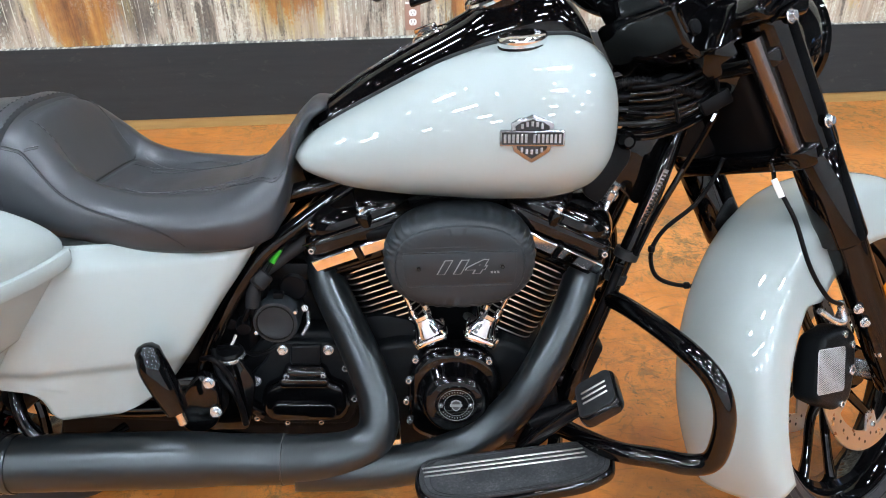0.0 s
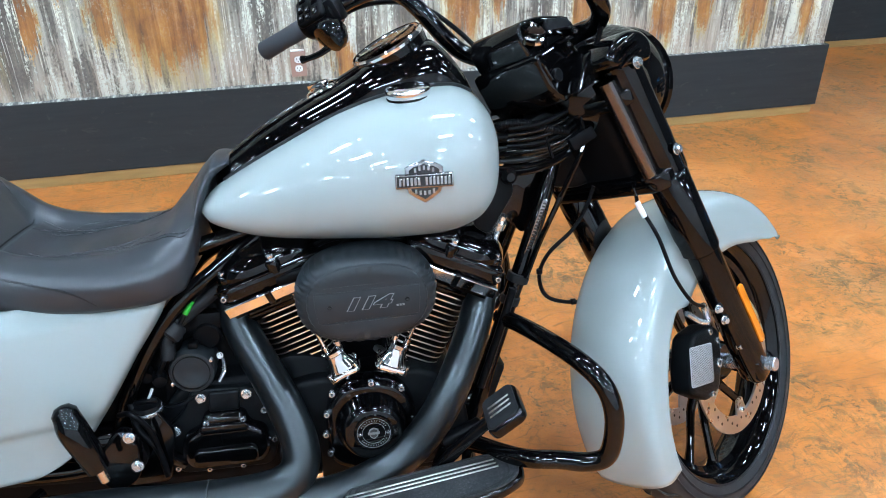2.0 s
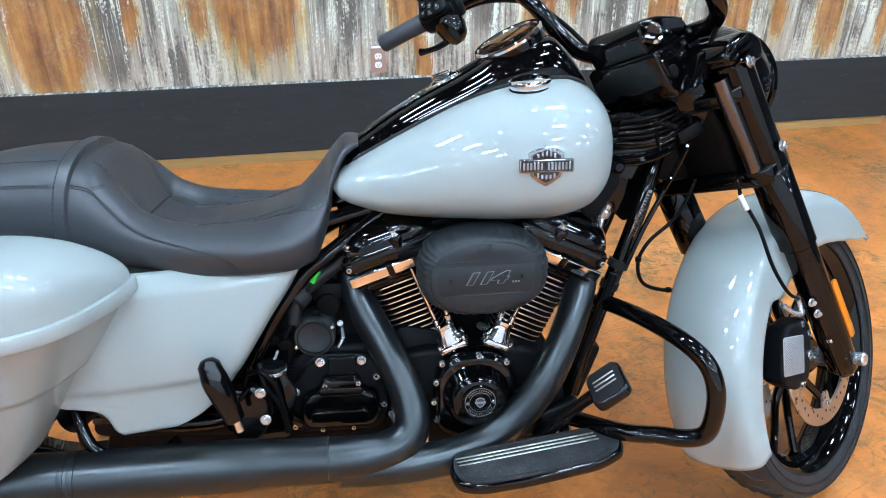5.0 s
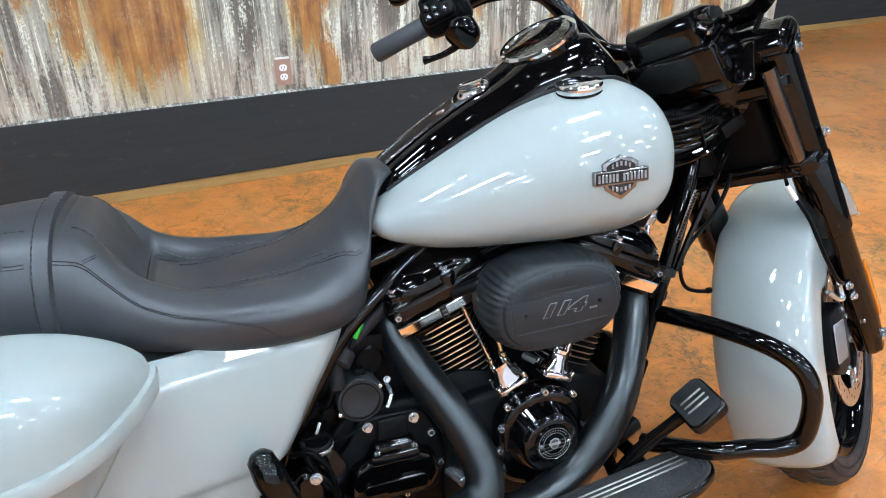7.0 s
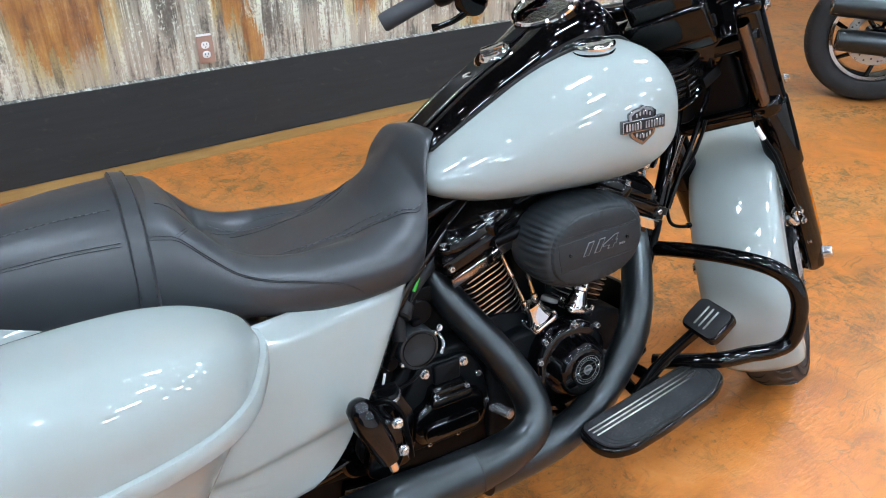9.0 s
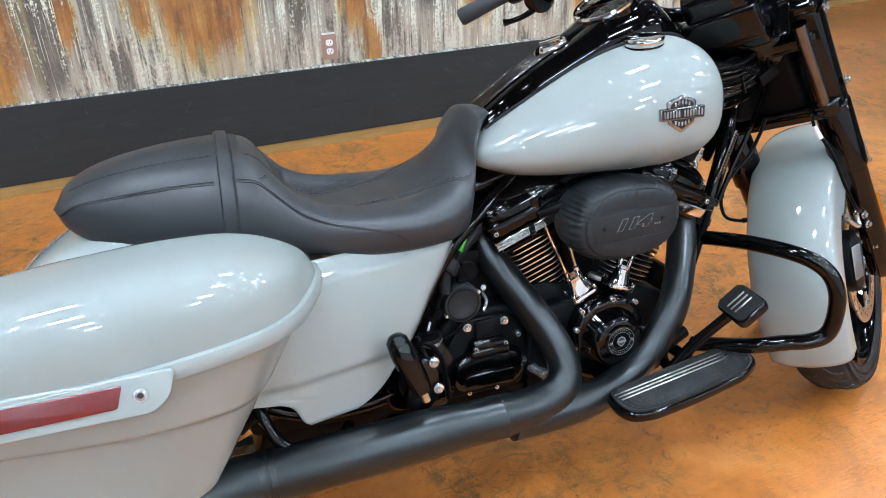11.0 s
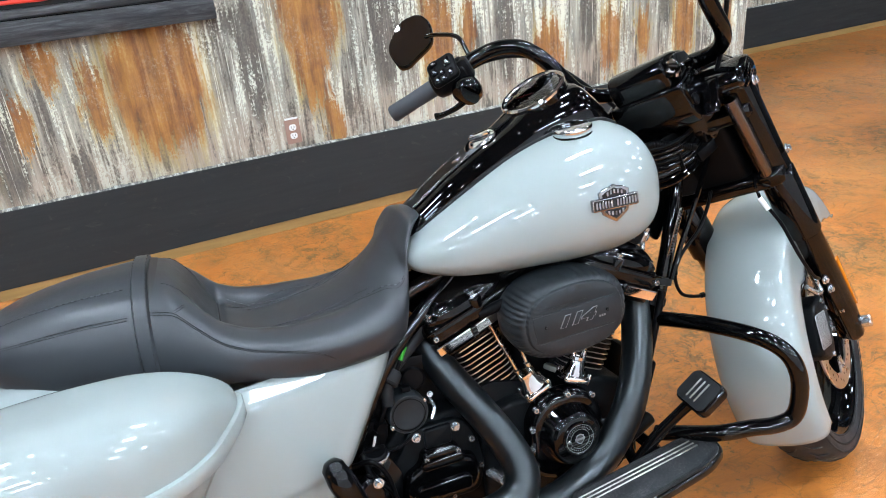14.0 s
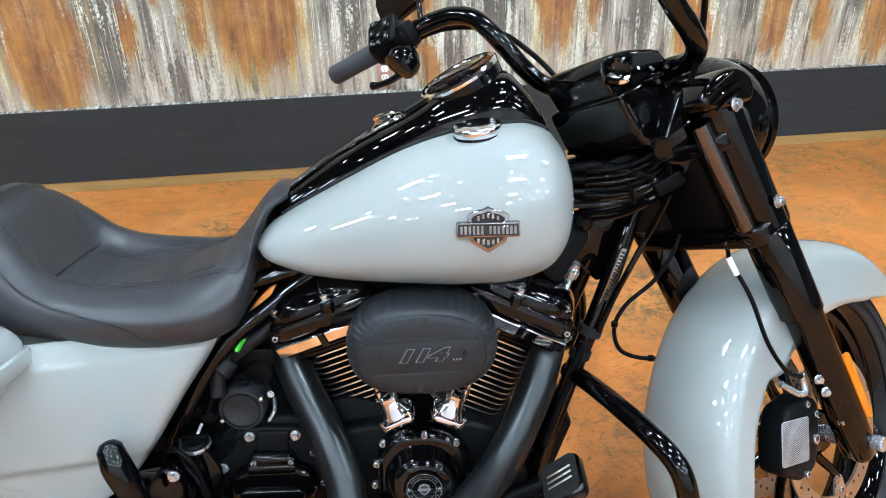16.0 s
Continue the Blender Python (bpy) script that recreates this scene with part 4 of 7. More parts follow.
# reflector panel on the bag's side
RP = Matrix.Translation((-0.864, -0.4655, 0.568)) @ pose(0, 0, 0, -14, 0, 0) @ FACE
panel = part("reflector_panel", slab(soften([(-0.2, -0.026), (0.105, -0.03), (0.128, -0.012), (0.14, 0.024), (-0.2, 0.03)], 0.012), 0.012, 0.003, 3, m=RP), PAINT, bag)
part("red_reflector", slab(soften([(-0.19, -0.014), (0.062, -0.014), (0.072, 0.016), (-0.19, 0.018)], 0.004), 0.003, 0.001, m=RP @ pose(0, 0, 0.012)), RED, panel, "long red reflector")
lock = part("lock", lathe([(0, 0.004), (0.006, 0.0045), (0.008, 0.003), (0.0115, 0.003), (0.012, 0), (0, 0)], 20, RP @ pose(0.092, -0.002, 0.012) @ Matrix.Diagonal((0.85, 0.85, 0.6, 1))), STEEL, panel)
part("keyway", drum(0.0042, 0.0006, 0.0001, 12, RP @ pose(0.092, -0.002, 0.0148)), INK, lock)

# -- rear fender, rear wheel, swingarm --
RA = Vector((-0.745, 0, 0.315))


def arc_sheet(r, half, crown, a0, a1, nu=40, nv=18, flat=2.6):
    """A mudguard: a band round y, r at its crown, half wide, its sides crown lower."""
    def f(u, w):
        a = radians(a0 + (a1 - a0) * u)
        s = w * 2 - 1
        q = r - crown * abs(s) ** flat
        return (q * math.cos(a), half * math.sin(s * math.pi / 2) if abs(s) < 1 else half * s, q * math.sin(a))
    return sheet(f, nu, nv)


rf = part("rear_fender", arc_sheet(0.39, 0.15, 0.08, 40, 205, flat=3.2), PAINT, bike, "glossy light grey rear fender", m=Matrix.Translation(RA), angle=60)
rf.modifiers.new("thickness", "SOLIDIFY").thickness = 0.003
LAY = pose(0, 0, 0, 90)


def torus_tyre(big, w, h):
    """The tyre's section: tread crown, shoulders and sidewalls."""
    prof = [(big - h, -w * 0.36), (big - h * 0.92, -w * 0.46), (big - h * 0.6, -w * 0.5), (big - h * 0.3, -w * 0.48), (big - h * 0.13, -w * 0.4), (big - h * 0.03, -w * 0.2), (big, 0)]
    prof += [(r, -y) for r, y in prof[-2::-1]]
    prof += [(big - h * 0.96, w * 0.3), (big - h * 0.96, -w * 0.3), prof[0]]
    return prof


rw = part("rear_wheel", lathe([(0.2, -0.07), (0.215, -0.075), (0.218, -0.06), (0.2, -0.05), (0.2, 0.05), (0.218, 0.06), (0.215, 0.075), (0.2, 0.07), (0.19, 0.0), (0.2, -0.07)], 40, Matrix.Translation(RA) @ LAY), GLOSS, bike)
part("tyre", lathe(torus_tyre(0.335, 0.175, 0.12), 48, Matrix.Translation(RA) @ LAY), TYRE, rw)
part("hub", drum(0.05, 0.16, 0.006, 24, Matrix.Translation(RA) @ LAY @ pose(0, 0, -0.08)), GLOSS, rw)
for i in range(9):
    part("spoke", tube([(0.04, 0.0, 0.02), (0.12, 0.008, 0.03), (0.2, 0.0, 0.04)], 0.01, 8, 4), GLOSS, rw, m=Matrix.Translation(RA) @ LAY @ pose(0, 0, 0, 0, 0, 40 * i))
for s in (-1, 1):
    part("swingarm", tube([(-0.30, 0.12 * s, 0.33), (-0.5, 0.125 * s, 0.325), (-0.76, 0.125 * s, 0.318)], 0.026, 14), GLOSS, bike)
part("bag_guard", tube([(-0.47, -0.19, 0.265), (-0.50, -0.23, 0.262), (-0.56, -0.245, 0.268), (-0.605, -0.245, 0.30), (-0.63, -0.22, 0.36), (-0.64, -0.17, 0.40)], 0.011, 12), GLOSS, bike, "gloss black saddlebag guard bar")
part("shock", tube([(-0.5, -0.15, 0.45), (-0.68, -0.15, 0.3)], 0.028, 16), PLASTIC, bike)
part("rear_frame", box((0.34, 0.02, 0.05), 0.006, 2, m=pose(-0.47, -0.14, 0.31)), GLOSS, bike)
part("battery_box", box((0.2, 0.22, 0.16), 0.012, 2, m=pose(-0.42, 0, 0.43)), PLASTIC, bike)
part("side_stand", tube([(0.16, 0.16, 0.2), (0.12, 0.24, 0.13), (0.073, 0.35, 0.052)], 0.012, 10), GLOSS, bike)

# -- exhaust --
rear_pipe = part("rear_exhaust_pipe", tube([(-0.128, -0.045, 0.56), (-0.125, -0.062, 0.53), (-0.113, -0.085, 0.494), (-0.086, -0.115, 0.448), (-0.056, -0.147, 0.396), (-0.030, -0.18, 0.345), (-0.015, -0.208, 0.297), (-0.026, -0.226, 0.258), (-0.07, -0.238, 0.24), (-0.13, -0.247, 0.238), (-0.18, -0.25, 0.24)],
                 [0.03, 0.031, 0.0325, 0.033, 0.033, 0.033, 0.034, 0.0355, 0.038, 0.041, 0.042], 32, 10, smooth=60), SATIN, bike, "satin black exhaust heat shield")
front_pipe = part("front_exhaust_pipe", tube([(0.352, -0.06, 0.54), (0.343, -0.085, 0.515), (0.325, -0.115, 0.475), (0.292, -0.157, 0.418), (0.258, -0.188, 0.366), (0.226, -0.197, 0.316), (0.178, -0.2, 0.262), (0.12, -0.213, 0.228), (0.04, -0.232, 0.212), (-0.06, -0.242, 0.21), (-0.16, -0.25, 0.218)],
                  [0.03, 0.031, 0.032, 0.0325, 0.033, 0.033, 0.033, 0.034, 0.035, 0.036, 0.036], 32, 10, smooth=60), SATIN, bike, "satin black exhaust heat shield")
muffler = part("muffler", tube([(-0.181, -0.25, 0.24), (-0.22, -0.251, 0.241), (-0.27, -0.253, 0.243), (-0.31, -0.255, 0.245), (-0.36, -0.257, 0.246), (-0.5, -0.262, 0.247), (-0.62, -0.266, 0.248), (-0.7, -0.268, 0.249), (-0.85, -0.272, 0.25), (-1.05, -0.278, 0.252), (-1.13, -0.28, 0.253)],
               [0.0425, 0.0425, 0.043, 0.0455, 0.0475, 0.0475, 0.0475, 0.05, 0.05, 0.048, 0.045], 32, 8), SATIN, bike, "long satin black muffler")
for x in (-0.628, -0.645):
    part("band", lathe([(0.0478, -0.006), (0.0496, -0.005), (0.0502, 0), (0.0496, 0.005), (0.0478, 0.006)], 32, aim((x, -0.266, 0.248), (1, 0.03, 0))), SATIN, muffler)
part("joint_seam", lathe([(0.0425, -0.0012), (0.0433, -0.001), (0.0433, 0.001), (0.0425, 0.0012)], 32, aim((-0.18, -0.25, 0.24), (1, 0.03, 0))), INK, muffler)

# -- engine --
crankcase = part("crankcase", slab(soften([(-0.07, 0.17), (0.28, 0.17), (0.31, 0.25), (0.29, 0.36), (0.2, 0.40), (0.1, 0.385), (0.02, 0.40), (-0.06, 0.38)], 0.03), 0.25, 0.012, 3, m=side(0, 0.12, 0)), WRINKLE, bike, "wrinkle black engine case")


def pillow(u, w, hx, hy, h, e):
    """A cushion-shaped cap on the plane z = 0."""
    a, c = 2 * u - 1, 2 * w - 1
    k = max(abs(a), abs(c))
    if k < 1e-9:
        return (0, 0, h)
    n = (abs(a / k) ** 4 + abs(c / k) ** 4) ** 0.25
    q = k * math.pi / 2
    r = math.sin(q) ** (2 / e) if q > 0 else 0
    return (a / k / n * r * hx, c / k / n * r * hy, h * max(math.cos(q), 0) ** (2 / e))


def cyl_frame(base, lean):
    """x across the cylinder, y out to the right, z up along it."""
    return Matrix.Translation(base) @ pose(0, 0, 0, 0, lean, 0)


for nm, base, lean in (("rear_cylinder", (0.047, 0, 0.334), -19), ("front_cylinder", (0.165, 0, 0.345), 25.5)):
    m = cyl_frame(base, lean)
    sgn = 1 if lean > 0 else -1
    cyl = part(nm, drum(0.058, 0.25, 0.004, 32, m @ pose(0, 0, -0.01)), WRINKLE, bike, "black finned air-cooled cylinder with bright fin edges")
    for i in range(15):
        w = 0.116 if i > 2 else 0.104 + 0.004 * i
        bm = slab(rounded(w, 0.176, 0.03, 6), 0.0046, 0.0009, 1, m=pose(0.014 * sgn, -0.004, 0.055 + 0.0118 * i))
        for f in bm.faces:
            f.material_index = 1 if abs(f.normal.z) < 0.55 and (f.calc_center_median().z - 0.055 - 0.0118 * i) > 0.0 else 0
        part("fin", bm, [WRINKLE, MACHINED], cyl, m=m)
    part("base_ring", lathe([(0.066, 0), (0.07, 0.003), (0.07, 0.012), (0.066, 0.015)], 32, m @ pose(0, 0, 0.035)), MACHINED, cyl)
    # head and rocker cover
    head = part("cylinder_head", box((0.16, 0.19, 0.075), 0.012, 3, m=m @ pose(0, 0, 0.245)), GLOSS, bike)
    for i in range(3):
        part("head_fin", box((0.166, 0.195, 0.004), 0.001, 1, m=m @ pose(0, 0, 0.222 + 0.013 * i)), GLOSS, head)
    low = part("rocker_base", slab(soften([(-0.1, -0.137), (0.1, -0.137), (0.104, 0.1), (-0.104, 0.1)], 0.03, 6), 0.044, 0.017, 6, m=m @ pose(0, 0, 0.265)), GLOSS, bike, "gloss black rocker housing")
    rc = part("rocker_cover", sheet(lambda u, w: pillow(u, w, 0.102, 0.133, 0.058, 2.3), 44, 44), GLOSS, bike, "gloss black rocker cover", m=m @ pose(0, -0.002, 0.305), angle=60)
    part("cover_crown", sheet(lambda u, w: pillow(u, w, 0.058, 0.088, 0.024, 2.2), 28, 28), GLOSS, rc, m=m @ pose(0.0, 0.012, 0.346), angle=60)
    part("cover_shoulder", sheet(lambda u, w: pillow(u, w, 0.03, 0.034, 0.022, 2.4), 20, 20), GLOSS, rc, m=m @ pose(-0.028 * sgn, -0.098, 0.328, 30), angle=60)
    for x, y in ((0.072, -0.11), (-0.018, -0.124)):
        part("bolt_boss", lathe([(0.017, -0.012), (0.0165, 0.006), (0.0145, 0.01), (0, 0.0105)], 20, m @ pose(x * sgn, y, 0.309, 14)), GLOSS, rc)
        bolt(m @ Vector((x * sgn, y - 0.002, 0.319)), m.to_3x3() @ Vector((0, -0.24, 1)), rc, 0.0105, "hex")
    part("cover_seam", box((0.196, 0.006, 0.003), 0.0012, 2, m=m @ pose(0, -0.1335, 0.2995)), GLOSS, low)
    for x in (-0.088, 0.086):
        bolt(m @ Vector((x * sgn, -0.137, 0.287)), (0, -1, 0), low, 0.0065, "cap")
    # bright strip where head and rocker housing meet
    part("bright_trim", box((0.19, 0.024, 0.006), 0.002, 1, m=m @ pose(0.0, -0.134, 0.258, -70)), CHROME, head, "polished strip under the rocker cover")
    part("lower_trim", box((0.176, 0.012, 0.004), 0.001, 1, m=m @ pose(0.0, -0.118, 0.242, -60)), GLOSS, head)
    part("trim_joint", box((0.012, 0.03, 0.01), 0.002, 1, m=m @ pose(0.012 * sgn, -0.136, 0.258, -70)), GLOSS, head)

# dark filler cases, added to close the view through the bike
part("gearbox_top", slab(soften([(-0.30, 0.36), (-0.03, 0.36), (0.0, 0.44), (-0.06, 0.54), (-0.13, 0.555), (-0.25, 0.53), (-0.29, 0.45)], 0.02), 0.16, 0.012, 3, m=side(0, 0.1, 0)), WRINKLE, bike)
part("gearbox_ridge", slab(soften([(-0.24, 0.50), (-0.06, 0.50), (-0.075, 0.53), (-0.22, 0.535)], 0.01), 0.03, 0.006, 2, m=side(0, -0.055, 0)), PLASTIC, bike)
part("engine_mount", slab(soften([(-0.1, 0.17), (0.06, 0.17), (0.06, 0.42), (-0.02, 0.44), (-0.1, 0.42)], 0.02), 0.2, 0.01, 2, m=side(0, 0.1, 0)), WRINKLE, bike)
part("crossover_pipe", tube([(-0.06, -0.09, 0.352), (0.04, -0.1, 0.352)], 0.019, 16), SATIN, bike)
part("regulator", box((0.03, 0.16, 0.13), 0.01, 2, m=pose(0.36, 0, 0.30, 0, 20, 0)), PLASTIC, bike)
part("frame_cover", slab(soften([(-0.36, 0.2), (-0.25, 0.2), (-0.25, 0.36), (-0.22, 0.5), (-0.26, 0.56), (-0.36, 0.42)], 0.02), 0.1, 0.01, 2, m=side(0, -0.0, 0)), PLASTIC, bike)
part("swingarm_cover", slab(soften([(-0.66, 0.24), (-0.34, 0.22), (-0.34, 0.4), (-0.62, 0.4)], 0.03), 0.08, 0.01, 2, m=side(0, -0.04, 0)), PLASTIC, bike)

part("belly_pan", slab(soften([(-0.66, 0.13), (-0.62, 0.28), (-0.3, 0.27), (0.26, 0.24), (0.3, 0.18), (0.24, 0.13)], 0.03), 0.22, 0.012, 3, m=side(0, 0.11, 0)), PLASTIC, bike)
bar_pts = [(-0.66, -0.13, 0.33), (-0.55, -0.15, 0.285), (-0.42, -0.15, 0.275), (-0.3, -0.135, 0.29), (-0.24, -0.125, 0.25)]
part("lower_frame_tube", tube(bar_pts, 0.013, 14), GLOSS, bike)
part("brake_line", tube([(x, y - 0.018, z + 0.014) for x, y, z in bar_pts], 0.0045, 8), GLOSS, bike)
part("swingarm_pivot", lathe([(0.034, 0), (0.034, 0.012), (0.028, 0.018), (0.014, 0.018), (0.012, 0.012), (0, 0.012)], 28, aim((-0.355, -0.15, 0.285), (0, -1, 0.05))), GLOSS, bike)

# throttle body, intake and the bracket behind the air cleaner
part("intake", box((0.12, 0.1, 0.09), 0.014, 3, m=pose(0.12, -0.02, 0.575)), PLASTIC, bike)
part("throttle_body", box((0.2, 0.17, 0.08), 0.02, 3, m=pose(0.12, -0.01, 0.645)), PLASTIC, bike)
for k in range(3):
    part("intake_wire", tube([(0.02, -0.09, 0.655 - 0.008 * k), (0.08, -0.105 - 0.004 * k, 0.665), (0.16, -0.1, 0.66 - 0.006 * k), (0.24, -0.085, 0.65)], 0.004, 8), (GLOSS, RUBBER, PLASTIC)[k], bike)
# dark filler block added behind the cylinders
part("cylinder_baffle", box((0.09, 0.1, 0.24), 0.015, 3, m=pose(0.108, 0.01, 0.46)), PLASTIC, bike)
part("air_filter", drum(0.075, 0.07, 0.006, 32, aim((0.12, -0.07, 0.585), (0, -1, 0))), PLASTIC, bike)
part("head_breather", tube([(-0.03, -0.13, 0.60), (0.03, -0.15, 0.62), (0.09, -0.13, 0.61)], 0.011, 12), PLASTIC, bike)

# -- air cleaner --
AC = side(0.12, -0.125, 0.586, 0, -1.5, 0)


def oval(w, h, n=64, e=2.6):
    return [(math.copysign(abs(math.cos(a)) ** (2 / e), math.cos(a)) * w, math.copysign(abs(math.sin(a)) ** (2 / e), math.sin(a)) * h) for a in (2 * math.pi * k / n for k in range(n))]


ac_levels = []
for z, k in ((0.0, 0.90), (0.004, 0.95), (0.014, 0.975), (0.03, 0.99), (0.05, 1.0), (0.07, 0.998), (0.085, 0.982), (0.095, 0.955), (0.1, 0.93), (0.104, 0.9), (0.106, 0.868), (0.107, 0.842), (0.1115, 0.826), (0.1128, 0.81), (0.113, 0.6)):
    ring = []
    for j, (x, y) in enumerate(oval(0.121, 0.0795, 264, 2.45)):
        puck = 0.024 * math.sin(j * 2 * math.pi / 6 + 0.8 * math.sin(j * 0.11)) * math.exp(-((z - 0.075) / 0.03) ** 2) * (0.7 + 0.3 * math.sin(j * 0.07))
        ring.append(Vector((x * k * (1 + puck), y * k * (1 + puck), z)))
    ac_levels.append(ring)
bm, rows = rings(ac_levels)
bm.faces.new(rows[0][::-1])
bm.faces.new(rows[-1])
bmesh.ops.recalc_face_normals(bm, faces=bm.faces)
SOCK = mat("black_filter_cover", (0.0105, 0.0135, 0.016), 0.46, spec=0.36)
worn(SOCK, 20, 0.42, 0.66, 420, 0.3, 0.0008)
air = part("air_cleaner", bm, SOCK, bike, "oval matt black air cleaner cover", m=AC, angle=45)
for y in (0.026, -0.031):
    part("crease", box((0.176 if y > 0 else 0.16, 0.002, 0.0016), 0.0006, 1, m=AC @ pose(0, y, 0.1128)), SOCK, air)
part("raised_panel", slab([(math.copysign(min(abs(x), 0.5), x) * 0.176, y) for x, y in ((0.5, 0.024), (-0.5, 0.024), (-0.53, 0.0), (-0.48, -0.028), (0.48, -0.028), (0.53, 0.0))][::-1], 0.0016, 0.0007, 2, m=AC @ pose(0, 0, 0.1122)), SOCK, air)
tx = bpy.data.curves.new("numerals", "FONT")
tx.body, tx.size, tx.align_x, tx.align_y, tx.shear, tx.extrude, tx.offset, tx.space_character = "114", 0.03, "CENTER", "CENTER", 0.32, 0.0012, 0.0022, 0.98
tmp = bpy.data.objects.new("tmp", tx)
scene.collection.objects.link(tmp)
bpy.context.view_layer.update()
me = bpy.data.meshes.new_from_object(tmp.evaluated_get(bpy.context.evaluated_depsgraph_get()))
tx.offset = 0.0012
bpy.context.view_layer.update()
me2 = bpy.data.meshes.new_from_object(tmp.evaluated_get(bpy.context.evaluated_depsgraph_get()))
bpy.data.objects.remove(tmp)
bm = bmesh.new()
bm.from_mesh(me)
part("numerals", bm, PALEMARK, air, "outlined numerals on the air cleaner", m=AC @ pose(-0.004, 0.0, 0.1138) @ Matrix.Diagonal((1.72, 0.95, 1, 1)))
bm = bmesh.new()
bm.from_mesh(me2)
part("numeral_faces", bm, SOCK, air, m=AC @ pose(-0.004, 0.0, 0.1147) @ Matrix.Diagonal((1.72, 0.95, 0.8, 1)))
for i in range(3):
    part("letter_bar", box((0.0035, 0.0035, 0.0008), 0, m=AC @ pose(0.049 + 0.005 * i, -0.009, 0.1142)), PALEMARK, air)
for x in (-0.064, 0.066):
    bolt(AC @ Vector((x, 0.0, 0.1125)), (0, -1, 0), air, 0.0042, "cap", PLASTIC)

for i in range(7):
    y = 0.034 - 0.01 * i
    part("scuff", tube([(-0.07 + 0.02 * math.sin(i * 2.3), y, 0.1131), (-0.02, y + 0.002 * math.sin(i), 0.1132), (0.03 + 0.03 * math.sin(i * 1.7), y - 0.001, 0.1131)], 0.0004, 5), SOCK, air, m=AC)

# -- pushrod tubes and lifter blocks --
for nm, bx, lean in (("rear", 0.071, -1), ("front", 0.159, 1)):
    m = Matrix.Translation((bx, -0.118, 0.404)) @ pose(0, 0, 0, 0, 24 * lean, 0) @ Matrix.Diagonal((1.05, 1.05, 1.12, 1))
    blk = part("lifter_block", slab(rounded(0.062, 0.05, 0.012), 0.012, 0.003, 2, m=m @ pose(0, 0, -0.006)), CHROME, bike, "chrome lifter block")
    part("neck", lathe([(0.026, 0), (0.024, 0.01), (0.017, 0.022), (0.015, 0.034), (0.0175, 0.036), (0.0175, 0.042), (0, 0.042)], 20, m @ Matrix.Diagonal((1.15, 0.8, 1, 1))), CHROME, blk)
    for x, y in ((-0.025, -0.019), (0.025, -0.019), (-0.025, 0.019), (0.025, 0.019)):
        bolt(m @ Vector((x, y, 0.006)), m.to_3x3() @ Vector((0, 0, 1)), blk, 0.005, "cap", CHROME, 0.01)
    for k, (dx, top) in enumerate(((-0.011, 0.215), (0.012, 0.205))):
        mm = m @ pose(dx, 0.004, 0.04, 0, 3.5 * (1 if k else -1) + (6 if lean < 0 else -1), 0)
        rod = part("pushrod_tube", lathe([(0.0, 0.0), (0.0066, 0), (0.0066, 0.014), (0.0038, 0.016), (0.0038, 0.07), (0.005, 0.072), (0.005, 0.078), (0.004, 0.08), (0.004, 0.12), (0.0052, 0.122), (0.0052, 0.16), (0, 0.16)], 16, mm), CHROME, bike, "chrome pushrod tube")

# -- cam cover with the round timer cover --
CAM = side(0.112, -0.115, 0.31)
cam_out = soften([(-0.085, -0.075), (-0.02, -0.105), (0.05, -0.095), (0.085, -0.03), (0.085, 0.035), (0.06, 0.075), (0.02, 0.092), (-0.045, 0.088), (-0.082, 0.045)], 0.03, 5)
cam = part("cam_cover", slab(cam_out, 0.055, 0.014, 4, m=CAM), GLOSS, bike, "gloss black cam cover")
bulge = [(0.0, 0.092), (0.046, 0.092), (0.052, 0.089), (0.058, 0.08), (0.064, 0.06), (0.075, 0.045), (0.08, 0.03)]
part("dome", lathe(bulge[::-1], 40, CAM @ pose(0.0, 0.003, 0)), GLOSS, cam)
TM = CAM @ pose(0.002, 0.009, 0.0915) @ Matrix.Diagonal((0.82, 0.82, 1, 1))
timer = part("timer_cover", lathe([(0.044, 0), (0.044, 0.004), (0.042, 0.0055), (0.0395, 0.0055), (0.0385, 0.0046), (0.0, 0.0046)], 44, TM), GLOSS, cam, "round timer cover with bright ring")
for r0, r1 in ((0.0372, 0.0365), (0.0258, 0.0253)):
    part("ring", lathe([(r1, 0.0045), (r1, 0.0052), (r0, 0.0052), (r0, 0.0045), (r1, 0.0045)], 44, TM), PALEMARK, timer)
part("emblem_bar", slab(rounded(0.026, 0.006, 0.001, 2), 0.0012, 0, m=TM @ pose(0, 0, 0.0046)), PALEMARK, timer)
part("emblem_shield", slab(soften([(0, 0.014), (0.011, 0.009), (0.009, -0.008), (0, -0.015), (-0.009, -0.008), (-0.011, 0.009)], 0.003), 0.0008, 0, m=TM @ pose(0, 0, 0.0046)), PALEMARK, timer)
part("shield_fill", slab(soften([(0, 0.011), (0.0085, 0.007), (0.007, -0.007), (0, -0.012), (-0.007, -0.007), (-0.0085, 0.007)], 0.003), 0.0003, 0, m=TM @ pose(0, 0, 0.0054)), INK, timer)
for k in range(34):
    a = 2 * math.pi * k / 34
    if abs(math.cos(a)) < 0.93:
        part("letter_bar", box((0.0016, 0.0026, 0.0006), 0, m=TM @ pose(0.0312 * math.cos(a), 0.0312 * math.sin(a), 0.0049, 0, 0, math.degrees(a) - 90)), PALEMARK, timer)
for s in (-1, 1):
    bolt(TM @ Vector((0.0315 * s, 0, 0.0042)), (0, -1, 0), timer, 0.0042, "cap")
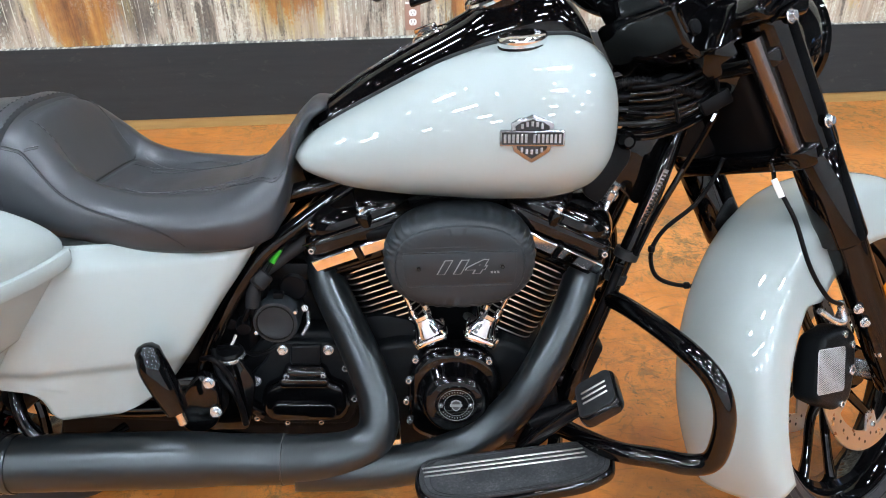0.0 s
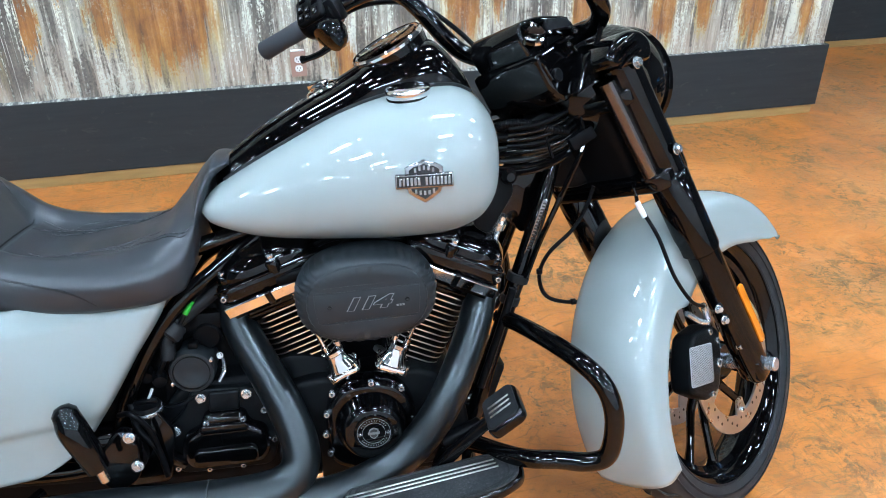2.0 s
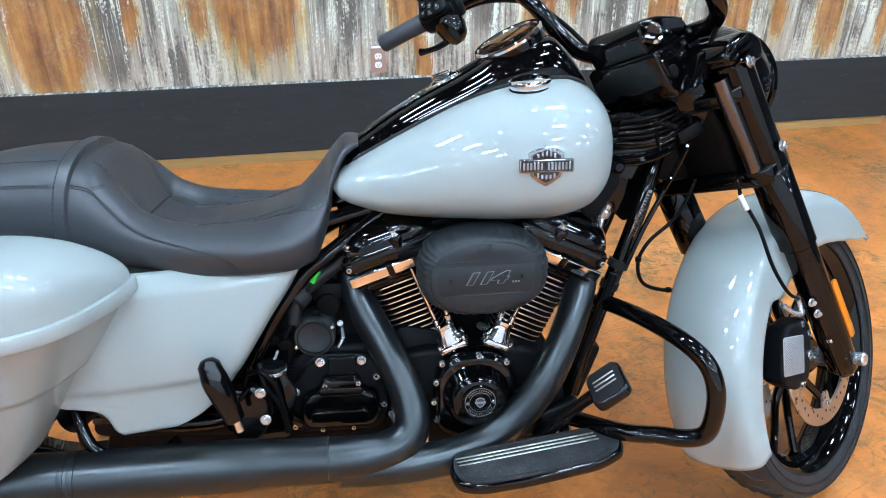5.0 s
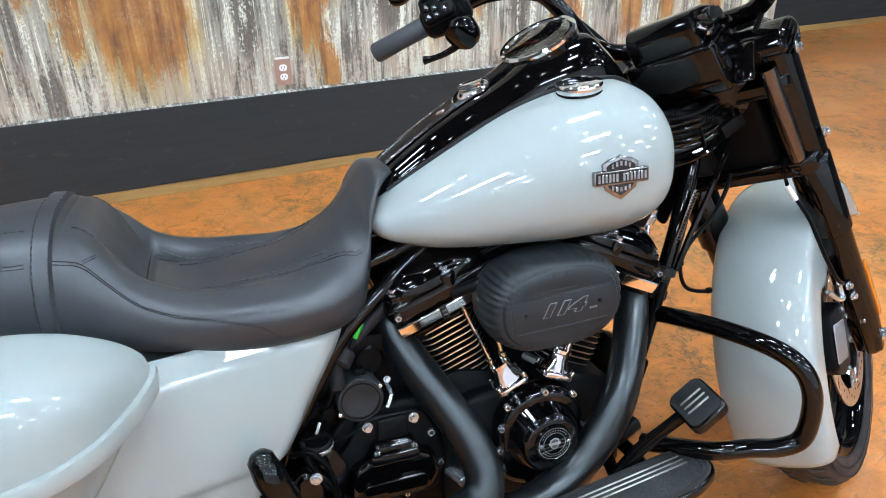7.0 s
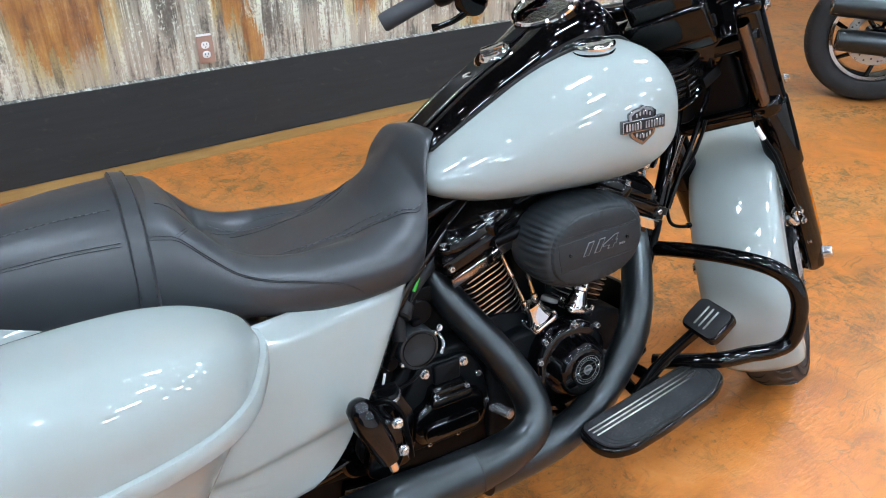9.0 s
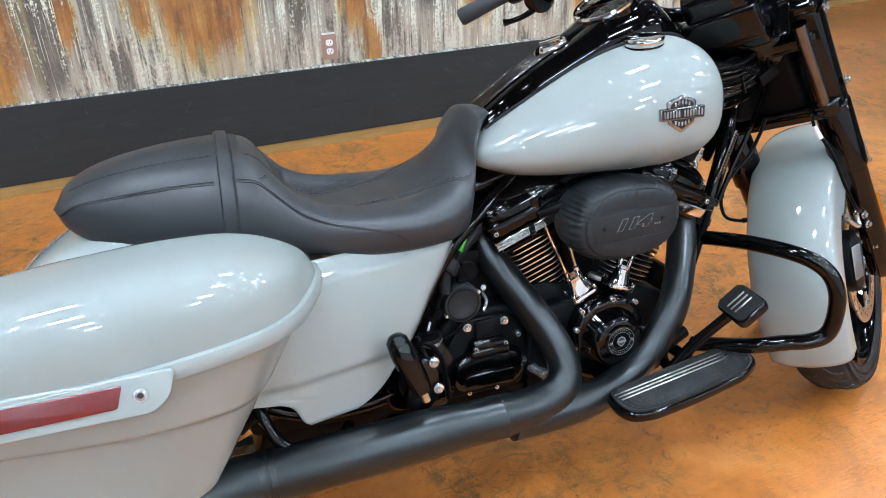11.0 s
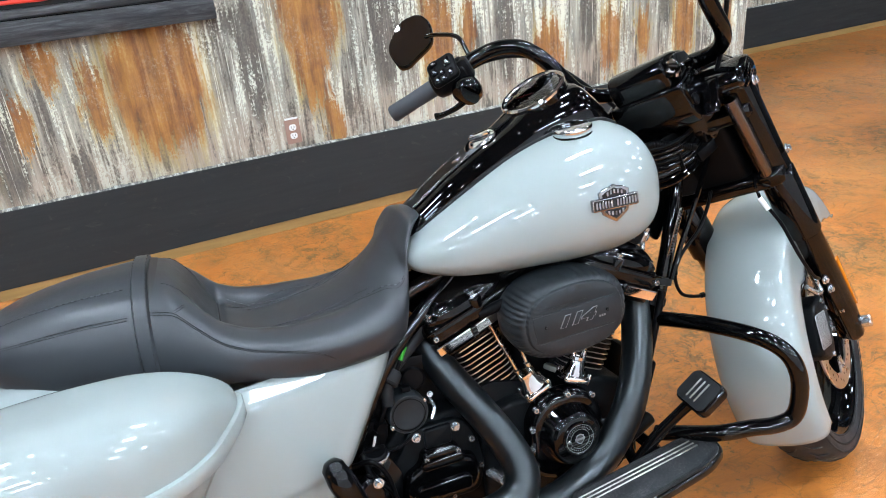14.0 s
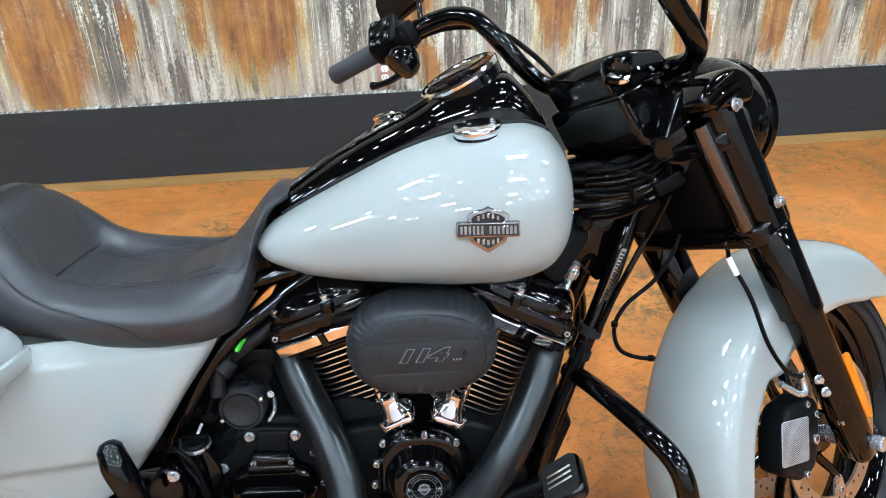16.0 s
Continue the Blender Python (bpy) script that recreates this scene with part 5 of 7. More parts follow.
for x, y in ((-0.083, 0.036), (-0.07, 0.078), (0.005, 0.092), (0.062, 0.074), (0.088, 0.0), (-0.083, -0.05), (-0.088, -0.008), (0.075, -0.066)):
    bolt(CAM @ Vector((x * 0.97, y * 0.97, 0.05)), (0, -1, 0), cam, 0.0068, "cap", STEEL, 0.012)
part("oil_filter", drum(0.038, 0.08, 0.008, 28, aim((0.27, -0.03, 0.27), (0.9, -0.2, -0.15))), GLOSS, bike)
part("oil_pump_cover", box((0.09, 0.05, 0.06), 0.012, 3, m=pose(0.24, -0.12, 0.22)), WRINKLE, bike)
part("oil_line_bracket", box((0.02, 0.03, 0.055), 0.004, 2, m=pose(0.005, -0.16, 0.235)), CHROME, bike)

# -- gearbox --
gear = part("gearbox", slab(soften([(-0.30, 0.20), (-0.06, 0.20), (-0.05, 0.36), (-0.09, 0.41), (-0.22, 0.41), (-0.29, 0.34)], 0.02), 0.22, 0.01, 3, m=side(0, 0.11, 0)), WRINKLE, bike, "wrinkle black gearbox case")
GC = side(-0.155, -0.105, 0.305)
rim_out = soften([(-0.10, -0.08), (0.075, -0.082), (0.094, -0.02), (0.082, 0.045), (0.06, 0.09), (-0.058, 0.095), (-0.075, 0.05), (-0.112, 0.02)], 0.022, 5)
gflange = part("clutch_release_cover", slab(rim_out, 0.02, 0.005, 3, m=GC), WRINKLE, gear)
part("top_boss", slab(soften([(-0.028, 0), (0.028, 0), (0.031, 0.04), (-0.025, 0.04)], 0.006), 0.012, 0.005, 3, m=GC @ pose(0.0, 0.05, 0.018)), WRINKLE, gflange)
gdome = part("gearbox_cover", slab(soften([(-0.074, -0.063), (0.062, -0.063), (0.078, -0.035), (0.07, 0.012), (0.042, 0.022), (0.036, 0.05), (-0.038, 0.052), (-0.046, 0.024), (-0.078, 0.01), (-0.088, -0.03)], 0.018, 5), 0.042, 0.013, 4, m=GC), GLOSS, gear, "gloss black domed gearbox cover")
part("ridge", slab(rounded(0.118, 0.036, 0.014), 0.01, 0.0045, 3, m=GC @ pose(-0.006, -0.036, 0.04)), GLOSS, gdome)
part("ridge", slab(rounded(0.088, 0.02, 0.008), 0.01, 0.004, 3, m=GC @ pose(-0.002, 0.024, 0.04)), GLOSS, gdome)
for x, y, r in ((-0.041, 0.077, 0.0095), (0.041, 0.076, 0.0095), (-0.095, 0.013, 0.0095), (-0.096, -0.042, 0.007), (-0.1, -0.065, 0.007), (0.083, -0.025, 0.007), (-0.033, 0.036, 0.0062), (0.033, 0.037, 0.0062), (-0.045, -0.078, 0.006), (0.018, -0.078, 0.006), (0.07, 0.04, 0.008)):
    bolt(GC @ Vector((x, y, 0.018 if r > 0.0065 else 0.04 if y > 0 else 0.014)), (0, -1, 0), gflange, r, "cap" if r < 0.009 else "hex", STEEL, r * 1.25)
part("mount_boss", drum(0.011, 0.05, 0.002, 16, aim((-0.055, -0.12, 0.255), (0.3, -1, 0))), STEEL, gear)
filler = part("oil_filler_cap", lathe([(0, 0.026), (0.021, 0.025), (0.025, 0.021), (0.026, 0.012), (0.022, 0.008), (0.022, -0.05), (0, -0.05)], 24, aim((-0.285, -0.145, 0.372), (0, -0.15, 1))), PLASTIC, gear)
part("cap_ring", lathe([(0.0262, 0.010), (0.0272, 0.012), (0.0272, 0.016), (0.0262, 0.018)], 24, aim((-0.285, -0.145, 0.372), (0, -0.15, 1))), STEEL, filler)
part("cap_grip", box((0.04, 0.007, 0.009), 0.002, 2, m=aim((-0.285, -0.149, 0.40), (0, -0.15, 1))), PLASTIC, filler)

# -- starter motor --
SM_ = aim((-0.203, -0.02, 0.438), (0, -1, 0.0))
starter = part("starter_motor", lathe([(0.0, -0.06), (0.039, -0.06), (0.039, 0.075), (0.041, 0.077), (0.041, 0.105), (0.038, 0.109), (0.022, 0.110), (0.019, 0.1085), (0, 0.1085)], 36, SM_), SOCK, bike, "matt black round starter motor")
part("solenoid", drum(0.026, 0.12, 0.004, 24, aim((-0.175, 0.03, 0.488), (0, -1, 0))), PLASTIC, starter)
part("end_ring", lathe([(0.0335, 0.1095), (0.0335, 0.1112), (0.0315, 0.1112), (0.0315, 0.1095), (0.0335, 0.1095)], 36, SM_), PLASTIC, starter)
for k in (-1, 1):
    part("through_bolt", drum(0.004, 0.01, 0.001, 10, SM_ @ pose(0.036 * k, 0.02 * k, 0.1)), STEEL, starter)
part("clip", box((0.018, 0.016, 0.012), 0.003, 2, m=pose(-0.197, -0.11, 0.484)), PLASTIC, starter)
term = part("terminal", tube([(-0.15, -0.1, 0.445), (-0.148, -0.118, 0.43), (-0.158, -0.125, 0.412)], 0.0035, 8), STEEL, starter)
bolt((-0.152, -0.115, 0.46), (0, -1, 0.2), starter, 0.006)
bolt((-0.13, -0.1, 0.50), (0, -1, 0), starter, 0.007)
part("wire", tube([(-0.18, -0.11, 0.41), (-0.21, -0.125, 0.385), (-0.25, -0.12, 0.37), (-0.28, -0.10, 0.375)], 0.0035, 8), PLASTIC, bike)
part("connector", lathe([(0, -0.014), (0.012, -0.012), (0.015, 0), (0.012, 0.014), (0, 0.016)], 16, aim((-0.262, -0.12, 0.43), (0.2, -1, -0.2))), PLASTIC, bike)
part("connector", lathe([(0, -0.014), (0.012, -0.012), (0.014, 0), (0.011, 0.014), (0, 0.016)], 16, aim((-0.285, -0.115, 0.438), (0.2, -1, -0.2))), PLASTIC, bike)
part("sensor_tip", tube([(-0.275, -0.13, 0.415), (-0.285, -0.135, 0.395), (-0.3, -0.13, 0.375)], 0.0025, 8), WHITE, bike)

# -- frame --
def bar(name, pts, r, label="", material=GLOSS, seg=14, n=8, parent=bike):
    return part(name, tube(pts, r, seg, n), material, parent, label)


for s in (-1, 1):
    bar("downtube", [(0.50, 0.045 * s, 0.775), (0.475, 0.062 * s, 0.70), (0.44, 0.075 * s, 0.60), (0.40, 0.08 * s, 0.49), (0.355, 0.085 * s, 0.36), (0.32, 0.09 * s, 0.25), (0.26, 0.1 * s, 0.18), (0.1, 0.11 * s, 0.165), (-0.2, 0.11 * s, 0.165), (-0.38, 0.11 * s, 0.2)], 0.0165)
    bar("seat_post_tube", [(-0.05, 0.07 * s, 0.68), (-0.14, 0.10 * s, 0.62), (-0.22, 0.125 * s, 0.56), (-0.3, 0.13 * s, 0.44), (-0.345, 0.13 * s, 0.33), (-0.36, 0.12 * s, 0.24)], 0.015)
    bar("upper_rail", [(0.42, 0.05 * s, 0.79), (0.2, 0.05 * s, 0.745), (0.0, 0.06 * s, 0.70), (-0.15, 0.08 * s, 0.665), (-0.4, 0.09 * s, 0.6)], 0.016)
bar("backbone", [(0.52, 0, 0.83), (0.3, 0, 0.79), (0.0, 0, 0.72), (-0.15, 0, 0.68)], 0.034)
part("steering_neck", tube([HEAD - SW * 0.1, HEAD + SW * 0.07], 0.034, 24), GLOSS, bike)
part("gusset", slab(soften([(0.36, 0.70), (0.44, 0.62), (0.52, 0.76), (0.43, 0.8)], 0.015), 0.012, 0.003, m=side(0, -0.035, 0)), GLOSS, bike)
# stamped number on the downtube, as a row of blank marks
dn = part("stamped_strip", slab(rounded(0.012, 0.12, 0.003, 2), 0.002, 0.0005, m=Matrix.Translation((0.452, -0.0915, 0.645)) @ pose(0, 0, 0, 4, 18, 0) @ FACE), DARKCHROME, bike)
for k in range(17):
    part("stamp_bar", box((0.008, 0.0036, 0.0008), 0, m=Matrix.Translation((0.452, -0.0937, 0.645)) @ pose(0, 0, 0, 4, 18, 0) @ FACE @ pose(0, -0.052 + 0.0065 * k, 0.0)), INK, dn)
for z, r in ((0.545, 0.022), (0.50, 0.0195)):
    x = 0.40 + (z - 0.49) * 0.36
    part("hose_clip", lathe([(0.018, -0.009), (r, -0.008), (r, 0.008), (0.018, 0.009)], 20, aim((x, -0.079, z), (0.33, 0, 1))), RUBBER, bike)
bar("brake_hose_rod", [(0.405, -0.099, 0.53), (0.385, -0.102, 0.47), (0.36, -0.105, 0.40), (0.335, -0.108, 0.33)], 0.0085, material=PLASTIC)
part("frame_bolt", lathe([(0, 0.012), (0.008, 0.012), (0.012, 0.008), (0.016, 0.002), (0.016, 0)], 20, aim((0.398, -0.098, 0.752), (0.1, -1, 0))), GLOSS, bike)
part("head_bracket", slab(soften([(0.33, 0.66), (0.36, 0.64), (0.41, 0.72), (0.40, 0.77), (0.36, 0.76)], 0.012), 0.02, 0.004, m=side(0, -0.075, 0)), WRINKLE, bike)
oil = part("oil_line_fitting", lathe([(0, -0.02), (0.009, -0.02), (0.009, -0.008), (0.013, -0.008), (0.013, 0.006), (0.008, 0.01), (0.008, 0.02), (0, 0.02)], 12, aim((0.385, -0.075, 0.655), (0.4, -0.3, 1))), STEEL, bike)
bar("fitting_pipe", [(0.38, -0.078, 0.64), (0.372, -0.085, 0.615), (0.38, -0.08, 0.60)], 0.005, material=STEEL)

# -- engine guard --
GUARD = [(0.385, -0.07, 0.46), (0.402, -0.13, 0.472), (0.427, -0.235, 0.486), (0.46, -0.325, 0.482), (0.488, -0.364, 0.455), (0.502, -0.378, 0.41), (0.503, -0.377, 0.355), (0.494, -0.369, 0.318), (0.464, -0.355, 0.304), (0.424, -0.335, 0.301), (0.365, -0.305, 0.294), (0.30, -0.2, 0.265)]
guard = bar("engine_guard", GUARD, 0.0165, "gloss black engine guard bar", seg=20)
bar("engine_guard", [(x, -y, z) for x, y, z in GUARD], 0.0165, "gloss black engine guard bar", seg=20)

# -- rider footboard --
FB = Matrix.Translation((0.2, -0.305, 0.252)) @ pose(0, 0, 0, 3, -7.5, 1)


def board(k, o=0.0):
    pts = [(-0.172, 0.045), (-0.16, 0.056), (0.13, 0.056), (0.165, 0.04), (0.18, 0.005), (0.17, -0.03), (0.12, -0.055), (-0.02, -0.063), (-0.12, -0.06), (-0.165, -0.04), (-0.178, 0.0)]
    return [(x * 0.93 * k + 0.006, y * 0.9 * k + o) for x, y in soften(pts, 0.03, 4)]


foot = part("footboard", slab(board(1.0), 0.024, 0.008, 3, m=FB @ pose(0, 0, -0.022)), GLOSS, bike, "gloss black rider footboard")
pad = part("footboard_pad", slab(board(0.95), 0.007, 0.003, 2, m=FB @ pose(0, 0, 0.0005)), DUSTY, foot, "dusty rubber pad with bright strips")
for k in (0.9, 0.84):
    part("pad_rib", tube([(x, y, 0.0075) for x, y in board(k)] + [(*board(k)[0], 0.0075)], 0.0011, 6, 1, False), RUBBER, pad, m=FB)
for y in (0.012, 0.022, 0.032):
    part("pad_strip", box((0.268, 0.0035, 0.0016), 0.0006, 1, m=FB @ pose(-0.006 + (0.012 - y) * 0.2, y - 0.006, 0.0082)), MACHINED, pad)
part("board_bracket", tube([(0.3, -0.12, 0.22), (0.29, -0.2, 0.23), (0.27, -0.26, 0.238)], 0.014, 12), GLOSS, foot)
part("board_bracket", tube([(0.09, -0.12, 0.2), (0.09, -0.2, 0.205), (0.09, -0.26, 0.212)], 0.012, 12), GLOSS, foot)
# -- brake pedal --
pedal = part("brake_pedal", tube([(0.22, -0.235, 0.235), (0.26, -0.25, 0.29), (0.295, -0.275, 0.34), (0.322, -0.297, 0.378)], [0.013, 0.0125, 0.011, 0.012], 14), GLOSS, bike, "gloss black brake pedal")
PD = Matrix.Translation((0.334, -0.307, 0.393)) @ pose(0, 0, 0, 8, -38, -8)
ppad = part("pedal_pad", slab(rounded(0.072, 0.088, 0.016), 0.022, 0.006, 3, m=PD @ pose(0, 0, -0.012)), GLOSS, pedal)
part("pad_face", slab(rounded(0.064, 0.08, 0.013), 0.004, 0.0015, 2, m=PD @ pose(0, 0, 0.0095)), RUBBER, ppad)
for y in (-0.012, 0.0, 0.012):
    part("pad_strip", box((0.044, 0.0038, 0.0018), 0.0006, 1, m=PD @ pose(0, y, 0.0138)), MACHINED, ppad)
bar("pedal_shaft", [(0.31, -0.08, 0.245), (0.25, -0.16, 0.23), (0.22, -0.24, 0.235)], 0.012)
part("master_cylinder", drum(0.016, 0.09, 0.003, 20, aim((0.33, -0.13, 0.26), (-0.9, -0.2, -0.25))), PLASTIC, bike)
bolt((0.345, -0.2, 0.25), (0.4, -1, 0.2), bike, 0.009)

# -- passenger peg, folded up --
peg = part("passenger_peg", tube([(-0.374, -0.262, 0.449), (-0.366, -0.268, 0.426), (-0.351, -0.27, 0.386), (-0.340, -0.27, 0.352)], [0.021, 0.024, 0.022, 0.018], 20), GLOSS, bike, "gloss black passenger peg folded up")
part("peg_cap", lathe([(0, 0.022), (0.012, 0.019), (0.02, 0.01), (0.021, 0)], 20, aim((-0.374, -0.262, 0.449), (-0.25, 0.1, 0.9))), GLOSS, peg)
part("peg_pin", drum(0.008, 0.03, 0.002, 14, aim((-0.340, -0.27, 0.355), (0.25, 0, -1))), COPPERY, peg)
part("peg_bracket", slab(soften([(-0.365, 0.285), (-0.33, 0.265), (-0.292, 0.29), (-0.288, 0.36), (-0.315, 0.39), (-0.345, 0.36)], 0.02), 0.03, 0.008, 4, m=side(0, -0.19, 0)), GLOSS, bike)
bolt((-0.30, -0.222, 0.375), (0, -1, 0), bike, 0.010)
bolt((-0.295, -0.222, 0.318), (0, -1, 0), bike, 0.010)
part("pivot_cover", drum(0.038, 0.03, 0.006, 28, aim((-0.325, -0.165, 0.315), (0, -1, 0))), PLASTIC, bike)
part("rear_bracket", slab(soften([(-0.34, 0.24), (-0.26, 0.24), (-0.24, 0.34), (-0.27, 0.40), (-0.29, 0.36)], 0.015), 0.015, 0.004, 2, m=side(0, -0.15, 0)), GLOSS, bike)

# cables and hoses low on the engine's rear
bar("wire_loom", [(-0.11, -0.06, 0.645), (-0.164, -0.1, 0.6), (-0.2, -0.122, 0.55), (-0.24, -0.13, 0.48), (-0.27, -0.125, 0.42)], 0.0046, material=PLASTIC)
bar("hose", [(-0.10, -0.07, 0.63), (-0.14, -0.09, 0.585), (-0.19, -0.105, 0.55), (-0.23, -0.12, 0.52), (-0.24, -0.13, 0.47)], 0.013, material=RUBBER)
part("hose_end", drum(0.019, 0.03, 0.004, 20, aim((-0.215, -0.115, 0.53), (-0.5, -0.4, -0.5))), RUBBER, bike)
part("tape", tube([(-0.186, -0.116, 0.572), (-0.2, -0.122, 0.55)], 0.0052, 12), GREEN, bike, "bright green tape on a wire")
bar("wire", [(-0.31, -0.15, 0.40), (-0.30, -0.17, 0.36), (-0.27, -0.18, 0.32), (-0.262, -0.175, 0.26)], 0.006, material=PLASTIC)
bar("wire", [(-0.33, -0.16, 0.385), (-0.3, -0.19, 0.40), (-0.275, -0.185, 0.36), (-0.265, -0.18, 0.30)], 0.005, material=PLASTIC)
bolt((-0.245, -0.12, 0.505), (0.2, -1, 0), bike, 0.008)

FORKTUBE = mat("dark_polished_fork_tube", (0.14, 0.125, 0.12), 0.22, 1.0)
worn(FORKTUBE, 30, 0.16, 0.26)
# -- steered parts: fork, headlamp shell, handlebar, front wheel --
fork = part("fork_crown", slab(rounded(0.12, 0.27, 0.04), 0.03, 0.006, 3, m=STEER @ pose(-0.04, 0, 0.09)), GLOSS, bike)
part("lower_crown", slab(rounded(0.11, 0.28, 0.035), 0.035, 0.006, 3, m=STEER @ pose(-0.045, 0, -0.085)), GLOSS, fork)
part("stem_cover", box((0.1, 0.15, 0.2), 0.02, 3, m=STEER @ pose(-0.035, 0.0, 0.015)), PLASTIC, fork)
AXU, AXV, AXW = -0.0425, 0.0025, -0.5595
for s, nm in ((-1, "right"), (1, "left")):
    V = 0.113 * s
    leg = part("fork_cover", lathe([(0.0, -0.068), (0.034, -0.068), (0.0385, -0.074), (0.0385, -0.246), (0.034, -0.251), (0.0, -0.251)], 32, STEER @ pose(-0.05, V, 0)), GLOSS, bike, "gloss black fork cover")
    part("upper_shell", lathe([(0.0, 0.172), (0.028, 0.172), (0.034, 0.165), (0.0355, 0.15), (0.0345, 0.0), (0.0345, -0.075), (0.0, -0.075)], 32, STEER @ pose(-0.044, V, 0)), GLOSS, leg)
    part("fork_tube", tube([(-0.088, V * 0.93, 0.145), (-0.082, V * 0.93, -0.06)], 0.0165, 24), FORKTUBE, leg, "dark polished fork tube", m=STEER)
    sl = part("fork_slider", lathe([(0, -0.24), (0.033, -0.24), (0.033, -0.50), (0.031, -0.545), (0.027, -0.585), (0.018, -0.598), (0, -0.598)], 28, STEER @ pose(-0.047, V, 0)), GLOSS, bike, "gloss black fork slider")
    for u, w_ in ((-0.056, 0.152), (-0.05, -0.026)):
        bolt(STEER @ Vector((u, V + 0.039 * s, w_)), STEER.to_3x3() @ Vector((0, s, 0)), leg, 0.0105)
    bolt(STEER @ Vector((-0.085, V + 0.005 * s, -0.066)), STEER.to_3x3() @ Vector((-0.5, s, 0)), leg, 0.007)
    part("axle_clamp", box((0.05, 0.055, 0.06), 0.012, 3, m=STEER @ pose(AXU - 0.005, V, AXW)), GLOSS, sl)
    refl = part("amber_reflector", slab(rounded(0.021, 0.148, 0.008), 0.006, 0.002, 2, m=STEER @ pose(-0.028, V + 0.029 * s, -0.434, 90, 0, 90 + 90 * s) @ pose(0, 0, 0)), AMBER, sl, "long amber reflector")
axle = part("axle_nut", lathe([(0, 0.04), (0.012, 0.04), (0.0145, 0.037), (0.0145, 0.002), (0.017, 0), (0.017, -0.3)], 24, aim(STEER @ Vector((AXU, -0.122, AXW)), STEER.to_3x3() @ Vector((0, -1, 0)))), STEEL, bike, "zinc plated front axle end")

# headlamp shell and its trim
NM = STEER @ pose(-0.004, 0, 0.113)


def shell(u, w):
    """A bucket that swells towards the lamp: u along it, w round."""
    x = -0.105 + 0.225 * u
    r = spl(x, [-0.105, -0.085, -0.02, 0.05, 0.09, 0.12], [0.03, 0.066, 0.105, 0.117, 0.112, 0.098])
    a = 2 * math.pi * w
    return (x, r * math.cos(a) * 1.0, r * math.sin(a) * 0.98)


TILT_UP = pose(0, 0, 0, 0, 26, 0)
nac = part("headlamp_shell", sheet(shell, 22, 40, True, True), GLOSS, bike, "gloss black headlamp shell", m=NM @ TILT_UP, angle=50)
part("headlamp_rim", lathe([(0.1, 0.0), (0.108, 0.004), (0.11, 0.014), (0.1, 0.022), (0.094, 0.018)], 44, NM @ TILT_UP @ pose(0.108, 0, 0, 0, 90, 0)), GLOSS, nac)
part("headlamp_lens", lathe([(0.095, 0.01), (0.07, 0.022), (0.03, 0.029), (0, 0.03)], 40, NM @ TILT_UP @ pose(0.108, 0, 0, 0, 90, 0)), LENS, nac)
# wings of the nacelle to the fork covers
for s in (-1, 1):
    y0 = 0.15 if s > 0 else -0.045
    w1 = part("nacelle_wing", slab(soften([(-0.115, 0.19), (-0.09, 0.206), (-0.04, 0.206), (0.0, 0.19), (0.02, 0.16), (0.0, 0.13), (-0.06, 0.15), (-0.11, 0.172)], 0.02), 0.105, 0.016, 4, m=STEER @ Matrix.Translation((0, y0, 0)) @ FACE), GLOSS, bike)
    # thin ridges added to draw highlight lines on the wing
    for k in range(3):
        part("wing_rib", tube([(-0.105 + 0.006 * k, 0.146 * s, 0.19 - 0.013 * k), (-0.075 + 0.004 * k, 0.152 * s, 0.193 - 0.013 * k), (-0.03, 0.151 * s, 0.191 - 0.014 * k)], 0.0035, 8), GLOSS, w1, m=STEER)
    part("wing_web", slab(soften([(-0.17, 0.166), (-0.1, 0.206), (-0.06, 0.2), (-0.07, 0.165), (-0.12, 0.16)], 0.008), 0.03, 0.006, 2, m=STEER @ Matrix.Translation((0, -0.075 if s < 0 else 0.105, 0)) @ FACE), GLOSS, w1)
# top cover over the bar clamp
cover = part("handlebar_cover", slab(soften([(-0.18, 0.245), (-0.182, 0.288), (-0.16, 0.306), (-0.11, 0.293), (-0.045, 0.262), (-0.032, 0.235), (-0.1, 0.232), (-0.16, 0.236)], 0.018), 0.124, 0.014, 4, m=BARS @ Matrix.Translation((0, 0.062, 0)) @ FACE), GLOSS, bike, "gloss black cover over the bar clamp")
part("cover_skirt", slab(soften([(-0.19, 0.185), (-0.186, 0.25), (-0.1, 0.24), (-0.04, 0.225), (-0.05, 0.19), (-0.1, 0.19), (-0.125, 0.15), (-0.17, 0.15)], 0.012), 0.16, 0.012, 3, m=BARS @ Matrix.Translation((0, 0.08, 0)) @ FACE), GLOSS, cover)
part("side_crease", tube([(-0.18, -0.064, 0.275), (-0.16, -0.068, 0.262), (-0.13, -0.075, 0.262), (-0.08, -0.075, 0.245)], 0.006, 8), GLOSS, cover, m=BARS)
part("cover_plate", slab(soften([(-0.11, 0.284), (-0.06, 0.262), (-0.05, 0.245), (-0.1, 0.238), (-0.14, 0.242)], 0.008), 0.01, 0.003, 2, m=BARS @ Matrix.Translation((0, -0.06, 0)) @ FACE), PLASTIC, cover)
part("skirt_button", drum(0.012, 0.008, 0.002, 20, aim(BARS @ Vector((-0.165, -0.079, 0.2)), BARS.to_3x3() @ Vector((0, -1, 0)))), PLASTIC, cover)
